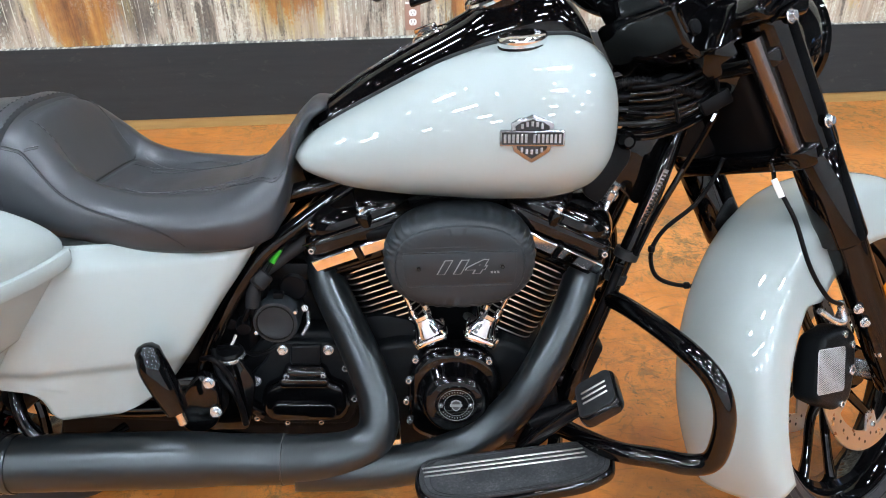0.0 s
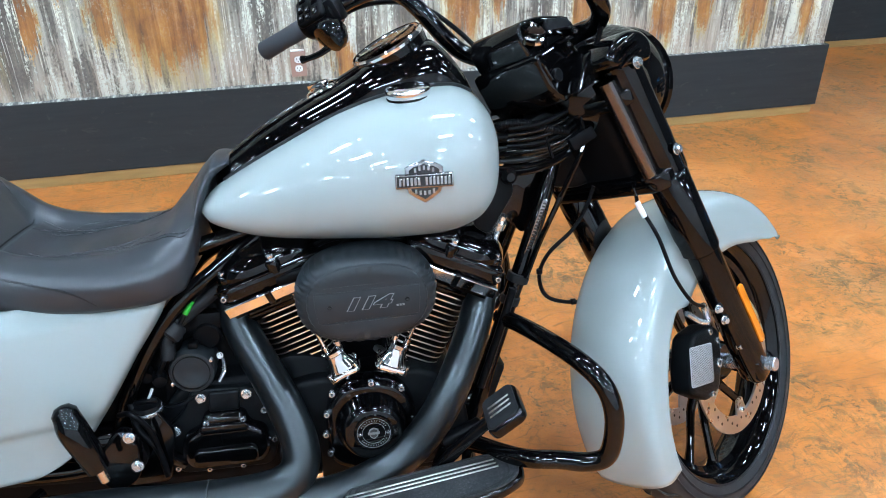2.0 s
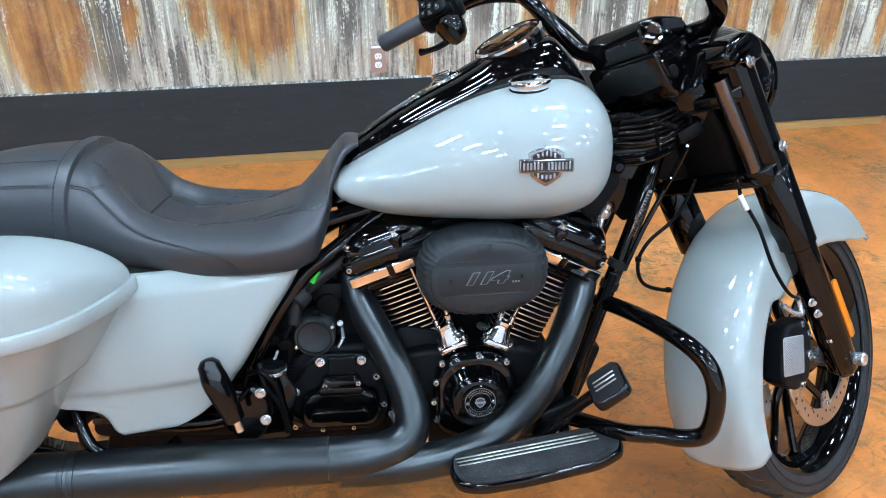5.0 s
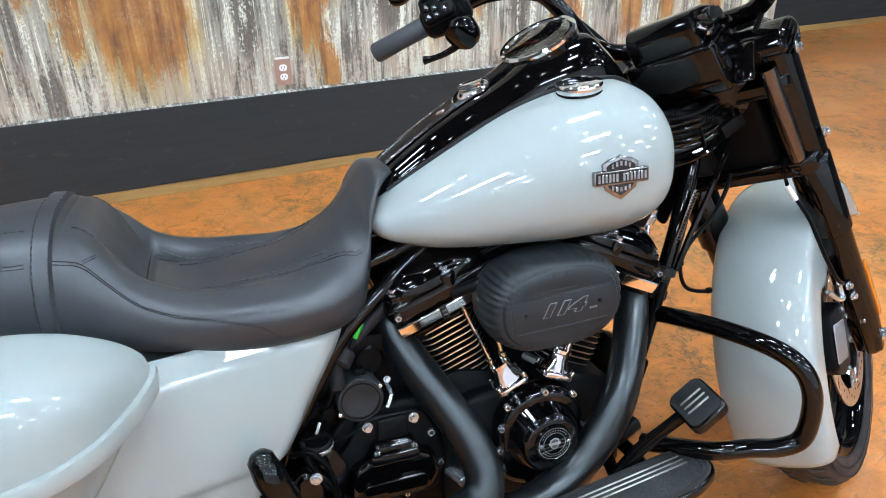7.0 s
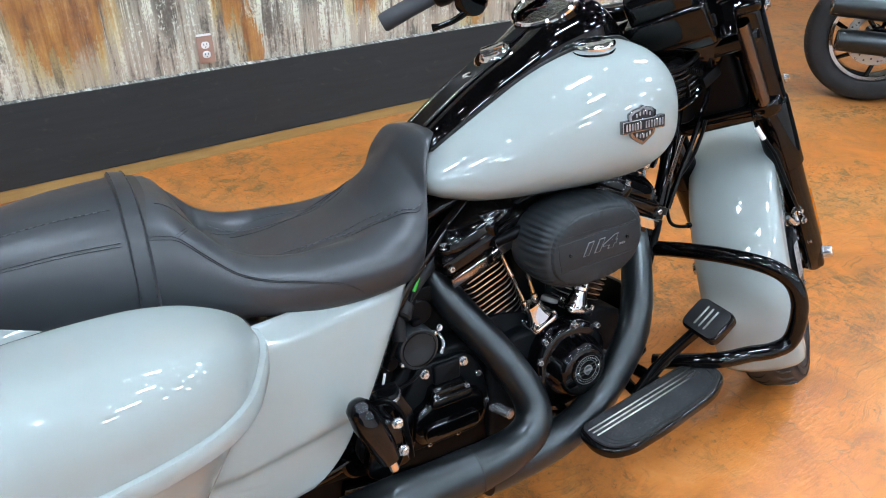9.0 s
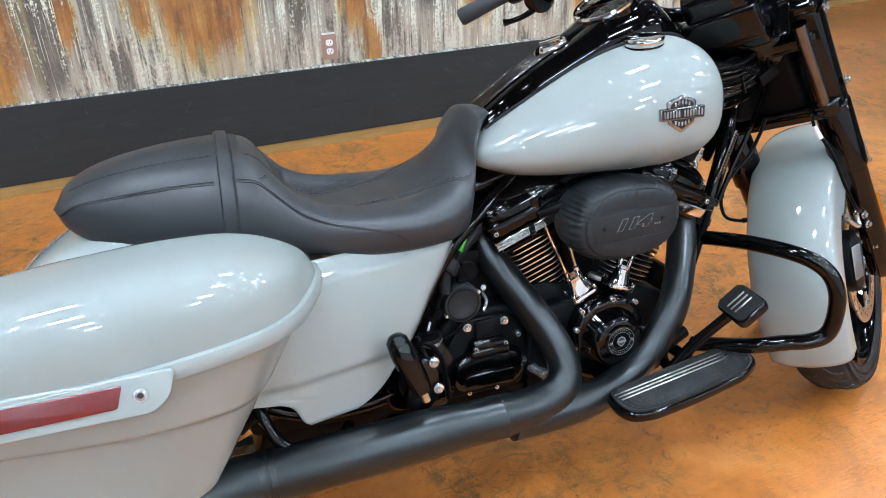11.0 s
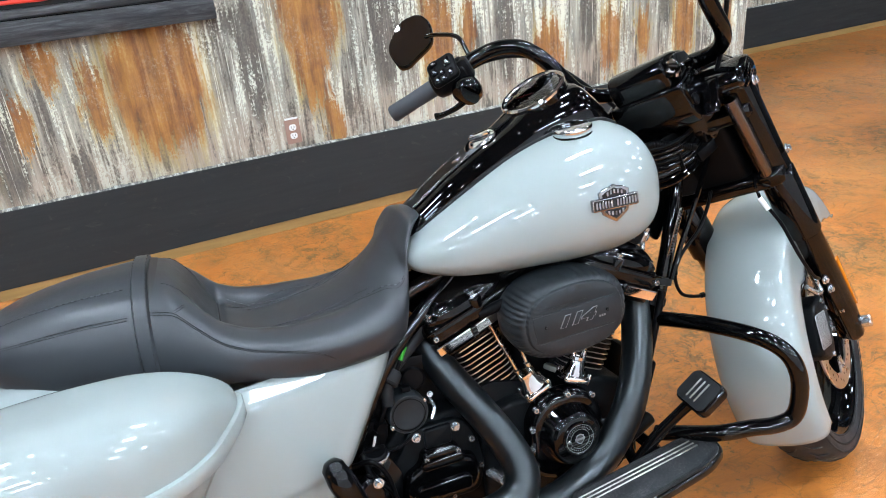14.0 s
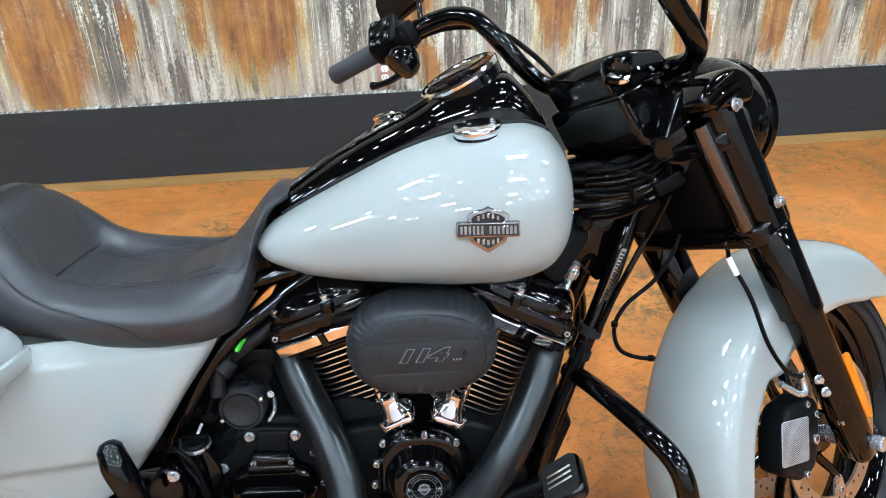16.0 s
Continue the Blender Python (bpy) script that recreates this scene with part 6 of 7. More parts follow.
part("key_lock", lathe([(0.024, 0), (0.024, 0.004), (0.02, 0.008), (0.013, 0.006), (0.012, 0.01), (0, 0.0105)], 28, aim(BARS @ Vector((-0.15, -0.0615, 0.274)), BARS.to_3x3() @ Vector((-0.25, -1, 0.6)))), CHROME, cover)
for p in ((-0.09, -0.07, 0.246), (-0.065, -0.075, 0.232), (-0.105, -0.082, 0.225)):
    bolt(BARS @ Vector(p), BARS.to_3x3() @ Vector((-0.3, -1, 0.4)), cover, 0.008, "cap", GLOSS)
# gloss ridges added so that the cover catches thin highlight lines
for k, pts in enumerate((((-0.18, 0.2), (-0.182, 0.225), (-0.178, 0.245)), ((-0.17, 0.16), (-0.14, 0.16), (-0.11, 0.192)), ((-0.14, 0.286), (-0.1, 0.277), (-0.05, 0.256)), ((-0.13, 0.24), (-0.1, 0.225), (-0.09, 0.2)), ((-0.165, 0.29), (-0.145, 0.272), (-0.13, 0.25)))):
    part("cover_ridge", tube([(u, -0.081 if k in (0, 1, 3) else -0.0625, w_) for u, w_ in pts], 0.0035, 8), GLOSS, cover, m=BARS)
# casting and loom tray round the steering neck
part("neck_casting", slab(soften([(0.45, 0.86), (0.56, 0.89), (0.66, 0.87), (0.66, 0.76), (0.56, 0.70), (0.47, 0.71), (0.43, 0.78)], 0.02), 0.07, 0.012, 3, m=side(0, 0.035, 0)), PLASTIC, bike)
part("loom_tray", slab(soften([(0.40, 0.765), (0.5, 0.775), (0.56, 0.81), (0.55, 0.85), (0.47, 0.86), (0.40, 0.83)], 0.015), 0.03, 0.006, 2, m=side(0, -0.04, 0)), PLASTIC, bike)
for k in range(6):
    part("bundle_cable", tube([(0.40, -0.075 - 0.004 * k, 0.782 + 0.011 * k), (0.45, -0.092 - 0.003 * k, 0.785 + 0.012 * k), (0.50, -0.097, 0.80 + 0.012 * k), (0.545, -0.088 + 0.004 * k, 0.83 + 0.009 * k), (0.575, -0.068, 0.868 + 0.006 * k)], 0.0042 + 0.0008 * (k % 2), 10), (GLOSS, PLASTIC)[k % 3 == 2], bike)
for x, y, z in ((0.47, -0.1, 0.812), (0.535, -0.1, 0.842)):
    part("cable_tie", box((0.006, 0.026, 0.066), 0.002, 1, m=pose(x, y + 0.008, z, 0, -18, 0)), PLASTIC, bike)

# handlebar and its ends
half = [(-0.03, 0.0, 0.222), (-0.035, 0.06, 0.222), (-0.05, 0.11, 0.228), (-0.068, 0.145, 0.25), (-0.09, 0.163, 0.284), (-0.105, 0.168, 0.325), (-0.114, 0.173, 0.37), (-0.116, 0.187, 0.41), (-0.111, 0.215, 0.441), (-0.115, 0.255, 0.462), (-0.132, 0.295, 0.472), (-0.16, 0.33, 0.476), (-0.2, 0.365, 0.476), (-0.258, 0.485, 0.48)]
handle = part("handlebar", tube([(u, -v_, w_) for u, v_, w_ in half[::-1]] + half[1:], 0.0165, 20, 8), GLOSS, bike, "gloss black high-rise handlebar", m=BARS)
for s in (1, -1):
    k = Matrix.Diagonal((1, s, 1, 1))
    g0, g1 = Vector((-0.212, 0.386, 0.4775)), Vector((-0.262, 0.492, 0.481))
    ga = aim(g0, g1 - g0)
    ln = (g1 - g0).length
    part("grip", lathe([(0.0, 0), (0.0185, 0), (0.0195, 0.004), (0.0185, ln * 0.5), (0.0195, ln - 0.004), (0.017, ln), (0, ln)], 28, BARS @ k @ ga), GRIP, handle, "dark grey rubber grip")
    hs = part("switch_housing", lathe([(0, -0.085), (0.022, -0.085), (0.029, -0.078), (0.031, -0.05), (0.033, -0.02), (0.03, -0.004), (0.024, 0.002), (0, 0.002)], 28, BARS @ k @ ga), PLASTIC, handle)
    axis = (BARS.to_3x3() @ (k.to_3x3() @ (g1 - g0))).normalized()
    out = Vector((-0.25, -0.72, 0.62))
    out = (out - axis * out.dot(axis)).normalized()
    SWM = Matrix.Translation(BARS @ k @ ga @ Vector((0, 0, -0.042))) @ Matrix((axis, out.cross(axis), out)).transposed().to_4x4()
    sf = part("switch_face", slab(rounded(0.066, 0.064, 0.012), 0.016, 0.006, 3, m=SWM @ pose(0.004, -0.004, 0.02)), PLASTIC, hs)
    for x, y, w_, h_ in ((0.022, 0.016, 0.014, 0.016), (0.006, 0.02, 0.013, 0.013), (0.006, 0.004, 0.013, 0.013), (0.022, -0.006, 0.014, 0.018), (-0.012, -0.014, 0.016, 0.022), (0.018, -0.026, 0.018, 0.012), (-0.012, 0.014, 0.012, 0.018)):
        bt = part("button", slab(rounded(w_, h_, 0.003, 3), 0.005, 0.0014, 2, m=SWM @ pose(x, y, 0.035)), GLOSS, hs)
        part("button_mark", slab(rounded(w_ * 0.35, h_ * 0.3, 0.0008, 2), 0.0003, 0, m=SWM @ pose(x, y, 0.0401)), PALEMARK, hs)
    part("clamp", box((0.038, 0.05, 0.028), 0.008, 2, m=BARS @ k @ ga @ pose(0.006, 0, -0.078)), PLASTIC, hs)
    bolt(BARS @ k @ ga @ Vector((-0.022, -0.012, -0.078)), BARS.to_3x3() @ Vector((-1, 0, 0.2)), hs, 0.005, "cap")
    bolt(BARS @ k @ ga @ Vector((-0.022, 0.014, -0.078)), BARS.to_3x3() @ Vector((-1, 0, 0.2)), hs, 0.005, "cap")
    lv = part("hand_lever", tube([(0.03, -0.03, -0.07), (0.036, -0.05, -0.05), (0.036, -0.056, -0.02), (0.034, -0.054, 0.01), (0.03, -0.05, 0.03)], [0.008, 0.008, 0.0065, 0.006, 0.0085], 12), GLOSS, handle, m=BARS @ k @ ga)
    part("turn_signal", lathe([(0, -0.03), (0.02, -0.028), (0.032, -0.012), (0.034, 0.0), (0.03, 0.012), (0.0, 0.02)], 24, BARS @ k @ ga @ pose(0.045, -0.036, -0.062, 20, 60, 0)), GLOSS, handle)
    stem = part("mirror_stem", tube([(-0.14, 0.315, 0.485), (-0.10, 0.34, 0.525), (-0.06, 0.41, 0.545), (-0.03, 0.462, 0.55)], 0.0052, 10), GLOSS, handle, m=BARS @ k)
    c0 = BARS @ k @ Vector((0.008, 0.54, 0.556))
    face = (BARS.to_3x3() @ (k.to_3x3() @ Vector((-0.68, -0.52, 0.5)))).normalized()
    up = (BARS.to_3x3() @ Vector((0.45, 0, 0.89))).normalized()
    rt = up.cross(face).normalized()
    MO = Matrix.Translation(c0) @ Matrix((rt, face.cross(rt), face)).transposed().to_4x4()
    outl = soften([(-s * x, y) for x, y in ((0.046, -0.06), (0.024, -0.064), (-0.058, -0.028), (-0.067, 0.026), (-0.046, 0.06), (0.007, 0.059), (0.065, 0.0))], 0.034, 7)
    sh_ = part("mirror_shell", slab(outl, 0.03, 0.011, 4, m=MO @ pose(0, 0, -0.028)), GLOSS, stem, "gloss black teardrop mirror")
    part("mirror_glass", slab([(x * 0.93, y * 0.92) for x, y in outl], 0.0012, 0, m=MO @ pose(0, 0, 0.0015)), MIRROR, sh_)
    part("bar_hose", tube([(-0.17, 0.36 , 0.462), (-0.11, 0.30, 0.448), (-0.06, 0.24, 0.40), (-0.05, 0.19, 0.33), (-0.06, 0.14, 0.24), (-0.09, 0.09, 0.17)], 0.005, 8), PLASTIC, handle, m=BARS @ k)

# front fender
AX = STEER @ Matrix.Translation((AXU, AXV, AXW))


def fender_at(u, w):
    a = 15.5 + 161.5 * u
    s = w * 2 - 1
    f = abs(s)
    skirt = spl(a, [15, 18, 23, 29, 40, 56, 72, 93, 110, 118, 140, 181], [0.345, 0.328, 0.303, 0.286, 0.262, 0.25, 0.246, 0.249, 0.252, 0.287, 0.296, 0.314])
    hw = 0.096 - 0.006 * max(0, (40 - a) / 24) - 0.004 * max(0, (a - 150) / 27)
    if f < 0.68:
        q = f / 0.68 * math.pi / 2
        r, y = 0.376 - 0.046 * (1 - math.cos(q) ** 0.75), hw * math.sin(q) ** 0.9
    else:
        q = (f - 0.68) / 0.32
        r, y = 0.33 + (skirt - 0.33) * q, hw + 0.0015 * q
    a = radians(a)
    return (r * math.cos(a), math.copysign(y, s), r * math.sin(a))


fend = part("front_fender", sheet(fender_at, 110, 40), PAINT, bike, "glossy light grey front fender", m=AX, angle=60)
fend.modifiers.new("thickness", "SOLIDIFY").thickness = 0.003

# front wheel
GROW = Matrix.Diagonal((1.058, 0.9, 1.058, 1))
WHL = AX @ GROW @ LAY
wheel = part("front_wheel", lathe([(0.24, -0.052), (0.249, -0.056), (0.254, -0.05), (0.246, -0.042), (0.232, -0.03), (0.218, -0.018), (0.215, 0), (0.218, 0.018), (0.232, 0.03), (0.246, 0.042), (0.254, 0.05), (0.249, 0.056), (0.24, 0.052), (0.228, 0.03), (0.228, -0.03), (0.24, -0.052)], 64, WHL), GLOSS, bike, "gloss black cast front wheel")
tyre = part("front_tyre", lathe(torus_tyre(0.306, 0.132, 0.058), 80, WHL), TYRE, wheel, "black front tyre with grooved tread")
for r_, y_ in ((0.2475, 0.0585), (0.266, 0.0668), (0.284, 0.0655)):
    for s in (-1, 1):
        part("sidewall_ring", lathe([(r_, y_ * s), (r_ + 0.002, (y_ + 0.0016) * s), (r_ + 0.0045, (y_ + 0.0012) * s), (r_ + 0.006, y_ * s), (r_, y_ * s)], 72, WHL), RUBBER, tyre)
part("front_hub", lathe([(0, -0.06), (0.032, -0.06), (0.04, -0.05), (0.045, -0.02), (0.045, 0.02), (0.04, 0.05), (0.032, 0.06), (0, 0.06)], 28, WHL), GLOSS, wheel)
for i in range(5):
    for k in (-1, 1):
        part("spoke", tube([(0.035, 0.012 * k, -0.006 * k), (0.10, 0.022 * k, -0.014), (0.17, 0.035 * k, -0.006), (0.222, 0.05 * k, 0.0)], [0.014, 0.0105, 0.0095, 0.013], 10, 6), GLOSS, wheel, m=WHL @ pose(0, 0, 0, 0, 0, 72 * i + 10))
for i in range(44):
    a = 360 / 44 * i
    for k in (-1, 1):
        part("tread_groove", tube([(0.3062, 0.010 * k, 0.0), (0.3045, 0.026 * k, 0.022), (0.2995, 0.045 * k, 0.028), (0.293, 0.054 * k, 0.03)], [0.0008, 0.0022, 0.0022, 0.001], 5, 3), INK, tyre, m=AX @ GROW @ pose(0, 0, 0, 0, a + (4 if k > 0 else 0), 0))
for s in (-1, 1):
    rm = AX @ Matrix.Translation((0, 0.069 * s, 0)) @ LAY
    ro, ri = 0.155, 0.118
    rot = part("brake_disc", lathe([(ri, -0.0025), (ro - 0.001, -0.0025), (ro, -0.0015), (ro, 0.0015), (ro - 0.001, 0.0025), (ri, 0.0025), (ri, -0.0025)], 72, rm), ROTOR, wheel, "drilled steel brake disc")
    for i in range(5):
        part("disc_arm", slab(soften([(0.084, -0.012), (0.1, -0.016), (0.122, -0.022), (0.122, 0.022), (0.1, 0.016), (0.084, 0.012)], 0.006), 0.005, 0.0015, m=rm @ pose(0, 0, -0.0025, 0, 0, 72 * i + 30)), ROTOR, rot)
        bolt(rm @ pose(0, 0, 0, 0, 0, 72 * i + 30) @ Vector((0.11, 0, 0.002 if s < 0 else -0.002)), STEER.to_3x3() @ Vector((0, s, 0)), rot, 0.0065, "cap")
    hole = None
    for i in range(40):
        a, r = 9 * i, 0.126 + 0.0065 * (i % 3)
        hm = rm @ pose(0, 0, 0, 0, 0, a) @ pose(r, 0, -0.0027)
        if hole is None:
            hole = part("disc_hole", lathe([(0, 0), (0.0034, 0), (0.0034, 0.0054), (0, 0.0054)], 10), INK, rot)
            hole.matrix_basis = hm
        else:
            again(hole, hm, rot)
    # caliper behind the fork leg
    cm = AX @ Matrix.Translation((-0.110, 0.072 * s, 0.104))
    cal = part("brake_caliper", slab(soften([(-0.074, -0.052), (-0.012, -0.076), (0.034, -0.06), (0.05, 0.0), (0.046, 0.06), (0.012, 0.076), (-0.056, 0.058), (-0.074, 0.0)], 0.014), 0.05, 0.01, 3, m=cm @ Matrix.Translation((0, 0.02, 0)) @ pose(0, 0, 0, 0, 35, 0) @ FACE), WRINKLE, bike, "black brake caliper with perforated insert")
    if s < 0:
        cf = cm @ Matrix.Translation((0, -0.031, 0)) @ pose(0, 0, 0, 0, 35, 0) @ FACE
        ins = part("perforated_insert", slab(rounded(0.084, 0.078, 0.006, 3), 0.0015, 0.0005, m=cf @ pose(-0.036, 0.0, 0)), PERF, cal)
        holes = bmesh.new()
        for a in range(25):
            for b in range(23):
                bmesh.ops.create_circle(holes, cap_ends=True, segments=6, radius=0.00125, matrix=cf @ pose(-0.036 - 0.0396 + 0.0033 * a, -0.0355 + 0.0033 * b - 0.0016 * (a % 2), 0.0019))
        tagged(part("perforated_area", holes, INK, ins), kind="stuff")
        for x, y in ((0.004, 0.06), (0.0, -0.063), (0.03, 0.04), (0.03, -0.005)):
            bolt(cf @ Vector((x, y, -0.001)), STEER.to_3x3() @ Vector((0, s, 0)), cal, 0.0075 if y != -0.005 else 0.011, "cap", STEEL, 0.005)
        for p in ((-0.083, -0.118, -0.375), (-0.082, -0.12, -0.405), (-0.072, -0.12, -0.483)):
            bolt(STEER @ Vector(p), STEER.to_3x3() @ Vector((-0.5, -1, 0)), cal, 0.009)
        part("banjo", tube([(-0.155, -0.1, -0.325), (-0.138, -0.108, -0.36), (-0.122, -0.112, -0.372), (-0.114, -0.11, -0.352), (-0.118, -0.115, -0.335)], 0.006, 10), STEEL, cal, m=STEER)
hose = part("brake_hose", tube([(-0.125, -0.086, -0.08), (-0.132, -0.09, -0.09), (-0.138, -0.1, -0.12), (-0.147, -0.11, -0.154), (-0.166, -0.12, -0.224), (-0.159, -0.125, -0.289), (-0.135, -0.125, -0.322), (-0.117, -0.116, -0.337)], 0.0038, 10), PLASTIC, bike, "black front brake hose", m=STEER)
part("ferrule", tube([(-0.128, -0.086, -0.079), (-0.137, -0.095, -0.108)], 0.005, 12), WHITE, hose, m=STEER)
part("hose_fitting", tube([(-0.09, -0.086, -0.045), (-0.118, -0.085, -0.052), (-0.121, -0.085, -0.068), (-0.13, -0.087, -0.082)], 0.0036, 8), GLOSS, hose, m=STEER)

# cables between the frame and the headlamp
for i, (dy, dz) in enumerate(((0, 0), (0.004, -0.012), (0.0, -0.024), (0.012, 0.01), (-0.004, -0.034))):
    bar("control_cable", [(0.37, -0.09 + dy, 0.79 + dz), (0.44, -0.095 + dy, 0.792 + dz), (0.50, -0.095 + dy, 0.806 + dz * 0.8), (0.55, -0.085, 0.835 + dz * 0.6), (0.59, -0.07, 0.875 + dz * 0.4)], 0.0048, material=RUBBER if i % 2 else GLOSS, seg=8)
loom = bar("ribbed_conduit", [(0.36, -0.08, 0.835), (0.41, -0.095, 0.848), (0.46, -0.1, 0.838), (0.51, -0.10, 0.826)], 0.0075, material=PLASTIC)
for i in range(26):
    q = catmull([(0.36, -0.08, 0.835), (0.41, -0.095, 0.848), (0.46, -0.1, 0.838), (0.51, -0.10, 0.826)], 9)
    a, b = Vector(q[i]), Vector(q[i + 1])
    part("conduit_rib", lathe([(0.0072, -0.0014), (0.0088, -0.001), (0.0088, 0.001), (0.0072, 0.0014)], 12, aim(a, b - a)), PLASTIC, loom)
bar("taped_loom", [(0.37, -0.07, 0.82), (0.43, -0.085, 0.818), (0.49, -0.09, 0.80), (0.53, -0.08, 0.81)], 0.01, material=PLASTIC)
part("loom_connector", box((0.05, 0.03, 0.026), 0.004, 2, m=pose(0.535, -0.095, 0.815, 0, -30, 0)), PLASTIC, bike)
bar("clutch_cable", [(0.56, -0.08, 0.86), (0.54, -0.10, 0.80), (0.49, -0.11, 0.70), (0.455, -0.105, 0.62), (0.43, -0.1, 0.55)], 0.0055, material=GLOSS, seg=8)
bar("sensor_wire", [(0.577, -0.06, 0.711), (0.564, -0.06, 0.674), (0.536, -0.06, 0.627), (0.488, -0.06, 0.582), (0.469, -0.06, 0.539), (0.481, -0.06, 0.494), (0.519, -0.06, 0.475), (0.575, -0.05, 0.467), (0.62, -0.02, 0.46)], 0.0042, material=PLASTIC, seg=8)
for p, d in (((0.469, -0.06, 0.539), (0, 0, 1)), ((0.535, -0.058, 0.472), (1, 0, 0))):
    part("wire_clip", drum(0.0065, 0.012, 0.002, 12, aim(p, d)), PLASTIC, bike)

# ---- things on the wall ----
outlet = tagged(new("power_outlet"), "rust-coloured double power outlet with white sockets on the wall", "power outlet")
outlet.location = (0.16, Y1 - 0.018, 0.452)
COVER = mat("painted_outlet_cover", (0.33, 0.2, 0.15), 0.5)
part("cover_plate", slab(rounded(0.07, 0.114, 0.004, 3), 0.005, 0.0015, m=FACE), COVER, outlet)
part("top_edge", box((0.062, 0.01, 0.008), 0.002, 1, m=pose(0, 0.0, 0.061)), WHITE, outlet)
for z in (0.02, -0.02):
    so = part("socket", slab(rounded(0.034, 0.029, 0.012), 0.003, 0.001, m=Matrix.Translation((0, -0.005, z)) @ FACE), WHITE, outlet)
    for x in (-0.0065, 0.0065):
        part("slot", box((0.0022, 0.001, 0.009), 0, m=pose(x, -0.0085, z + 0.003)), INK, so)
    part("earth_hole", drum(0.0026, 0.001, 0.0002, 10, aim((0, -0.0085, z - 0.008), (0, -1, 0))), INK, so)

sign = tagged(new("framed_wall_sign"), "black-framed wall sign with orange and red neon-like stripes", "wall sign")
sign.location = (-0.95, Y1 - 0.018, 1.0)
SW_, SH_ = 1.74, 0.9
for nm, cx, cz, w, h, d in (("frame_bottom", 0, 0.045, SW_, 0.09, 0.04), ("frame_top", 0, SH_ - 0.045, SW_, 0.09, 0.04), ("frame_left", -SW_ / 2 + 0.045, SH_ / 2, 0.09, SH_ - 0.182, 0.04), ("frame_right", SW_ / 2 - 0.045, SH_ / 2, 0.09, SH_ - 0.182, 0.04)):
    part(nm, box((w, d, h), 0.003, 2, m=pose(cx, -d / 2, cz)), FRAMEWOOD, sign)
IW, IH = SW_ - 0.184, SH_ - 0.184
for cx, cz, w, h in ((0, 0.112, IW, 0.036), (0, SH_ - 0.112, IW, 0.036), (-IW / 2 + 0.018, SH_ / 2, 0.036, IH - 0.074), (IW / 2 - 0.018, SH_ / 2, 0.036, IH - 0.074)):
    part("inner_moulding", box((w, 0.03, h), 0.009, 3, m=pose(cx, -0.016, cz)), FRAMEWOOD, sign)
part("backing", box((SW_ - 0.17, 0.01, SH_ - 0.17), 0, m=pose(0, -0.006, SH_ / 2)), GLOSS, sign)
ORANGE = mat("orange_stripe", (0.8, 0.25, 0.02), 0.4)
REDS = mat("red_stripe", (0.75, 0.05, 0.03), 0.4)
for d, q in ((0.0, REDS), (0.045, ORANGE)):
    part("stripe", tube([(-0.6, -0.018, 0.155 + d), (0.1, -0.018, 0.155 + d), (0.26, -0.018, 0.156 + d), (0.34 - d * 0.3, -0.018, 0.185 + d), (0.39 - d, -0.018, 0.25 + d), (0.39 - d, -0.018, 0.6)], 0.008, 8), q, sign)

# ---- the other motorcycle, tail end in view ----
other = tagged(new("motorcycle"), "blue motorcycle parked further off with twin black mufflers", "motorcycle")
other.matrix_basis = pose(3.341, 2.067, -SINK, -6, 0, -57)
OC = pose(0, 0, 0.34)
ow = part("rear_wheel", lathe([(0.21, -0.075), (0.228, -0.085), (0.232, -0.075), (0.215, -0.06), (0.205, 0), (0.215, 0.06), (0.232, 0.075), (0.228, 0.085), (0.21, 0.075), (0.2, 0), (0.21, -0.075)], 56, OC @ LAY), GLOSS, other)
otyre = part("tyre", lathe(torus_tyre(0.345, 0.19, 0.117), 72, OC @ LAY), TYRE, ow)
part("rim_band", lathe([(0.212, -0.0855), (0.229, -0.0868), (0.229, -0.0855), (0.212, -0.0845), (0.212, -0.0855)], 56, OC @ LAY @ Matrix.Diagonal((1, 1, -1, 1))), COPPERY, ow, "coppery rim edge")
for i in range(40):
    part("tread_groove", tube([(0.342, 0.02, 0.0), (0.338, 0.045, 0.014), (0.327, 0.072, 0.02), (0.315, 0.084, 0.022)], [0.001, 0.003, 0.003, 0.001], 5, 3), INK, otyre, m=OC @ Matrix.Diagonal((1, -1, 1, 1)) @ pose(0, 0, 0, 0, 9 * i, 0))
part("hub", drum(0.05, 0.16, 0.006, 24, OC @ LAY @ pose(0, 0, -0.08)), GLOSS, ow)
for i in range(7):
    part("spoke", tube([(0.04, 0, 0.03), (0.12, 0.02, 0.05), (0.21, 0, 0.065)], 0.011, 8, 4), GLOSS, ow, m=OC @ LAY @ pose(0, 0, 0, 0, 0, 360 / 7 * i + 12))
odisc = part("brake_disc", lathe([(0.10, 0.066), (0.15, 0.066), (0.15, 0.071), (0.10, 0.071), (0.10, 0.066)], 48, OC @ LAY), ROTOR, ow)
for i in range(24):
    part("disc_hole", drum(0.005, 0.007, 0.0005, 8, OC @ LAY @ pose(0, 0, 0, 0, 0, 15 * i) @ pose(0.118 + 0.014 * (i % 2), 0, 0.0652)), INK, odisc)
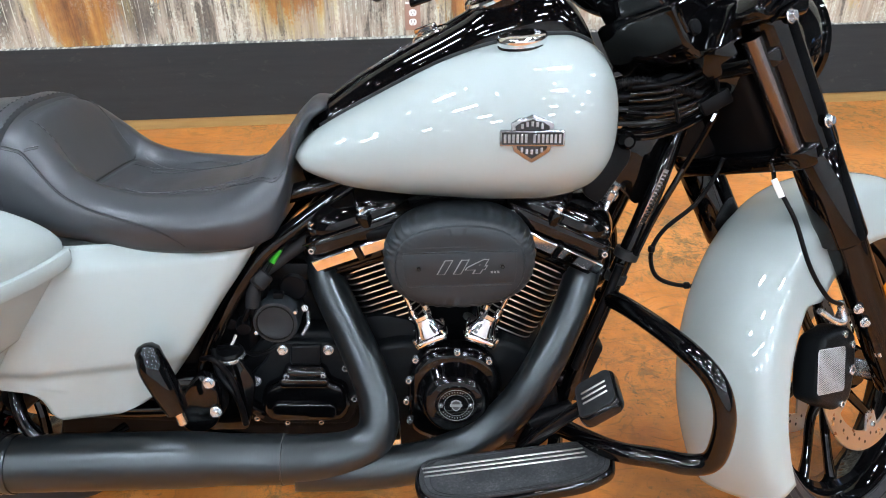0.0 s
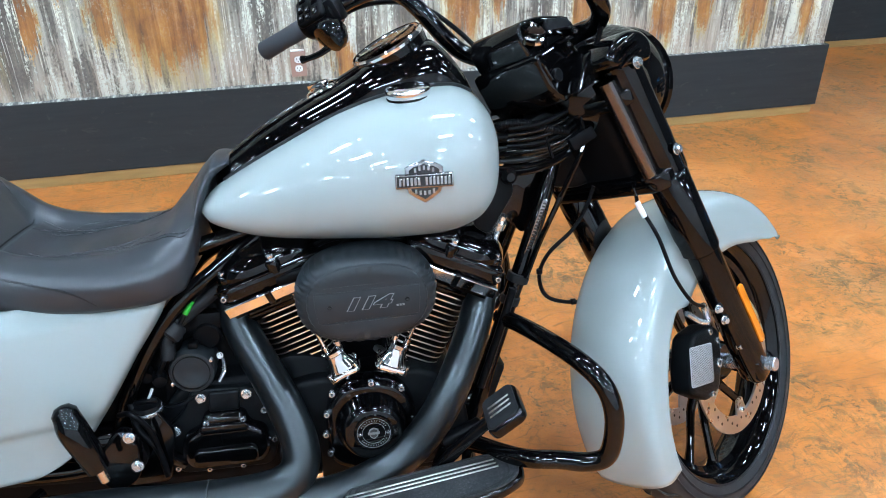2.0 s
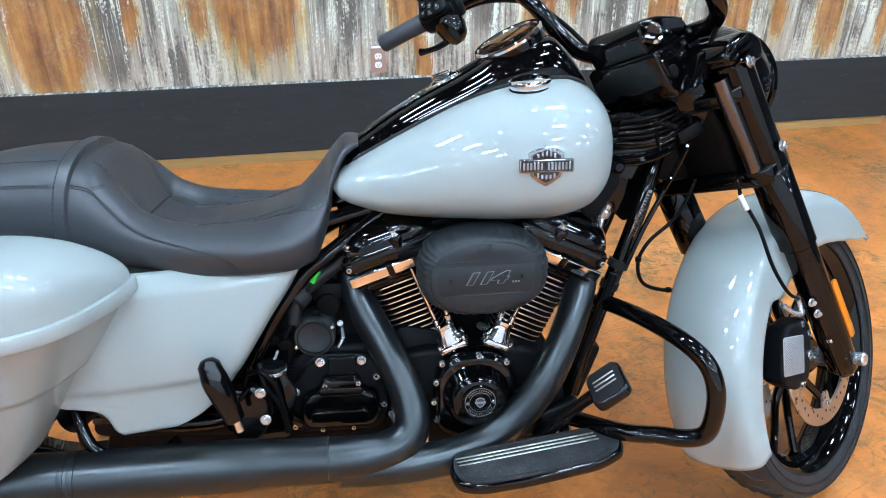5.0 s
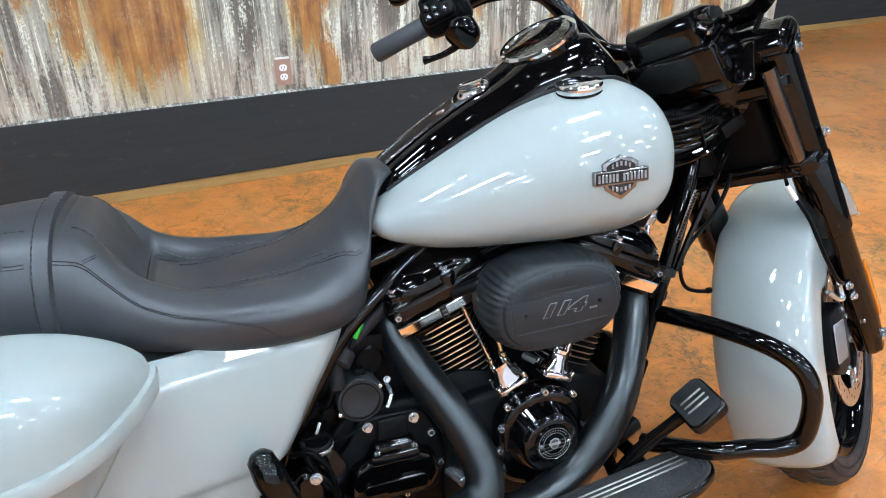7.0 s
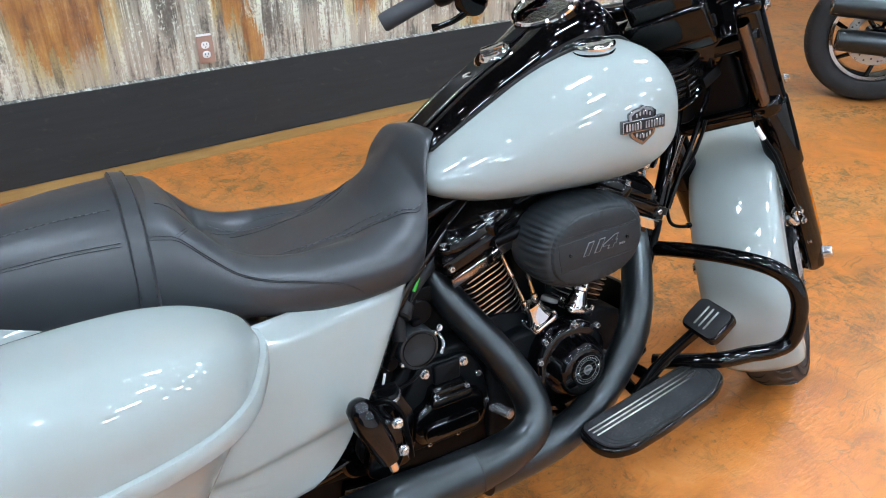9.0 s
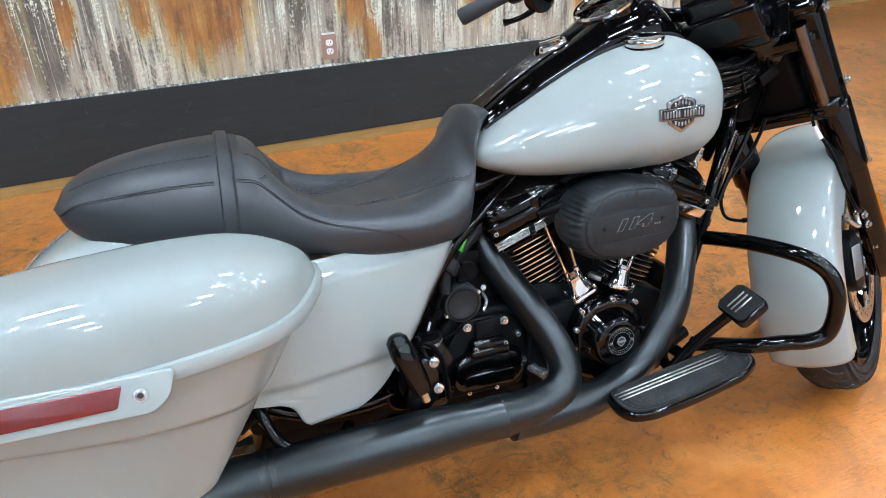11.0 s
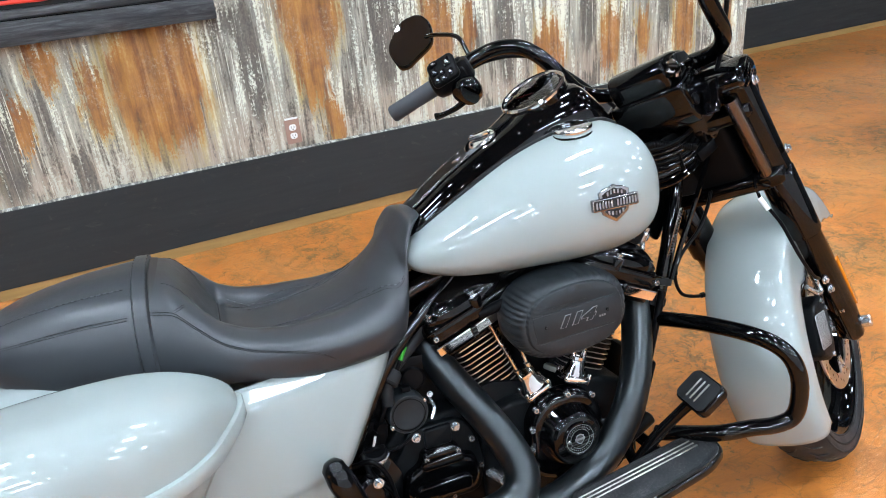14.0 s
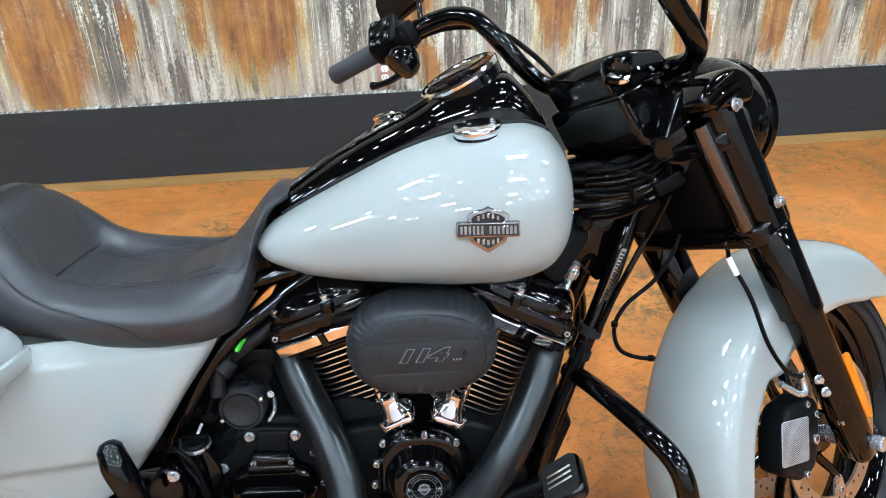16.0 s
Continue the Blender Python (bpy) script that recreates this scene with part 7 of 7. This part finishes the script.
for z, x0 in ((0.49, -0.25), (0.32, -0.19)):
    mf = part("muffler", tube([(x0, -0.2, z), (x0 + 0.02, -0.2, z), (x0 + 0.3, -0.2, z - 0.01), (x0 + 0.75, -0.2, z - 0.04)], [0.05, 0.056, 0.058, 0.05], 28), SATIN, other, "satin black muffler")
    part("muffler_tip", lathe([(0.035, 0.004), (0.046, 0.0), (0.05, 0.004), (0.05, 0.03), (0.035, 0.03)], 28, aim((x0 - 0.014, -0.2, z), (1, 0, 0))), DARKCHROME, mf)
    for k in (-1, 1):
        bolt((x0 + 0.015, -0.235, z + 0.035 * k), (0, -1, 0.5 * k), mf, 0.008, "cap")
of = part("rear_fender", arc_sheet(0.5, 0.12, 0.05, 40, 128), BLUE, other, "glossy blue rear fender", m=pose(0, 0, 0.34), angle=60)
of.modifiers.new("thickness", "SOLIDIFY").thickness = 0.004
sgb = part("signal_bar", tube([(-0.31, -0.2, 0.82), (-0.33, 0, 0.84), (-0.31, 0.2, 0.82)], 0.016, 14), CHROME, other, "chrome turn signal bar")
for s in (-1, 1):
    part("turn_signal", lathe([(0, -0.035), (0.024, -0.03), (0.036, -0.005), (0.036, 0.01), (0.02, 0.02), (0, 0.022)], 20, aim((-0.32, 0.2 * s, 0.82), (-1, 0, 0))), CHROME, sgb)
    part("signal_lens", lathe([(0, 0.03), (0.02, 0.027), (0.033, 0.018), (0.034, 0.01), (0, 0.01)], 20, aim((-0.325, 0.2 * s, 0.82), (-1, 0, 0))), RED, sgb)
part("tail_lamp", box((0.05, 0.12, 0.05), 0.015, 3, m=pose(-0.33, 0, 0.79)), RED, other)
part("swingarm", tube([(0.02, -0.13, 0.33), (0.3, -0.12, 0.36), (0.55, -0.1, 0.38)], 0.026, 14), GLOSS, other)
part("engine", box((0.5, 0.3, 0.45), 0.06, 4, m=pose(0.85, 0, 0.42)), WRINKLE, other)
part("seat", box((0.6, 0.28, 0.1), 0.045, 4, m=pose(0.35, 0, 0.76)), VINYL, other)
part("fuel_tank", box((0.5, 0.3, 0.22), 0.09, 5, m=pose(0.85, 0, 0.88)), BLUE, other)
part("front_wheel", lathe(torus_tyre(0.32, 0.15, 0.09), 48, pose(1.62, 0, 0.32) @ LAY), TYRE, other)
part("fork", tube([(1.62, -0.12, 0.32), (1.42, -0.12, 0.75), (1.3, -0.12, 1.0)], 0.028, 14), GLOSS, other)

small = tagged(new("picture_frame"), "small dark picture frame hung on the corrugated wall", "picture frame")
small.location = (0.59, Y1 - 0.018, 1.06)
for nm, cx, cz, w, h in (("frame_bottom", 0, 0.02, 0.22, 0.04), ("frame_top", 0, 0.38, 0.22, 0.04), ("frame_left", -0.09, 0.2, 0.04, 0.318), ("frame_right", 0.09, 0.2, 0.04, 0.318)):
    part(nm, box((w, 0.03, h), 0.004, 2, m=pose(cx, -0.015, cz)), FRAMEWOOD, small)
part("backing", box((0.16, 0.008, 0.34), 0, m=pose(0, -0.006, 0.2)), GLOSS, small)

# no part lies deeper than thing, part and sub-part
for thing in (bike, other, sign, small, outlet):
    for ob in thing.children_recursive:
        chain, p = [], ob.parent
        while p is not None:
            chain.append(p)
            p = p.parent
        if len(chain) > 2:
            ob.parent = chain[-2]
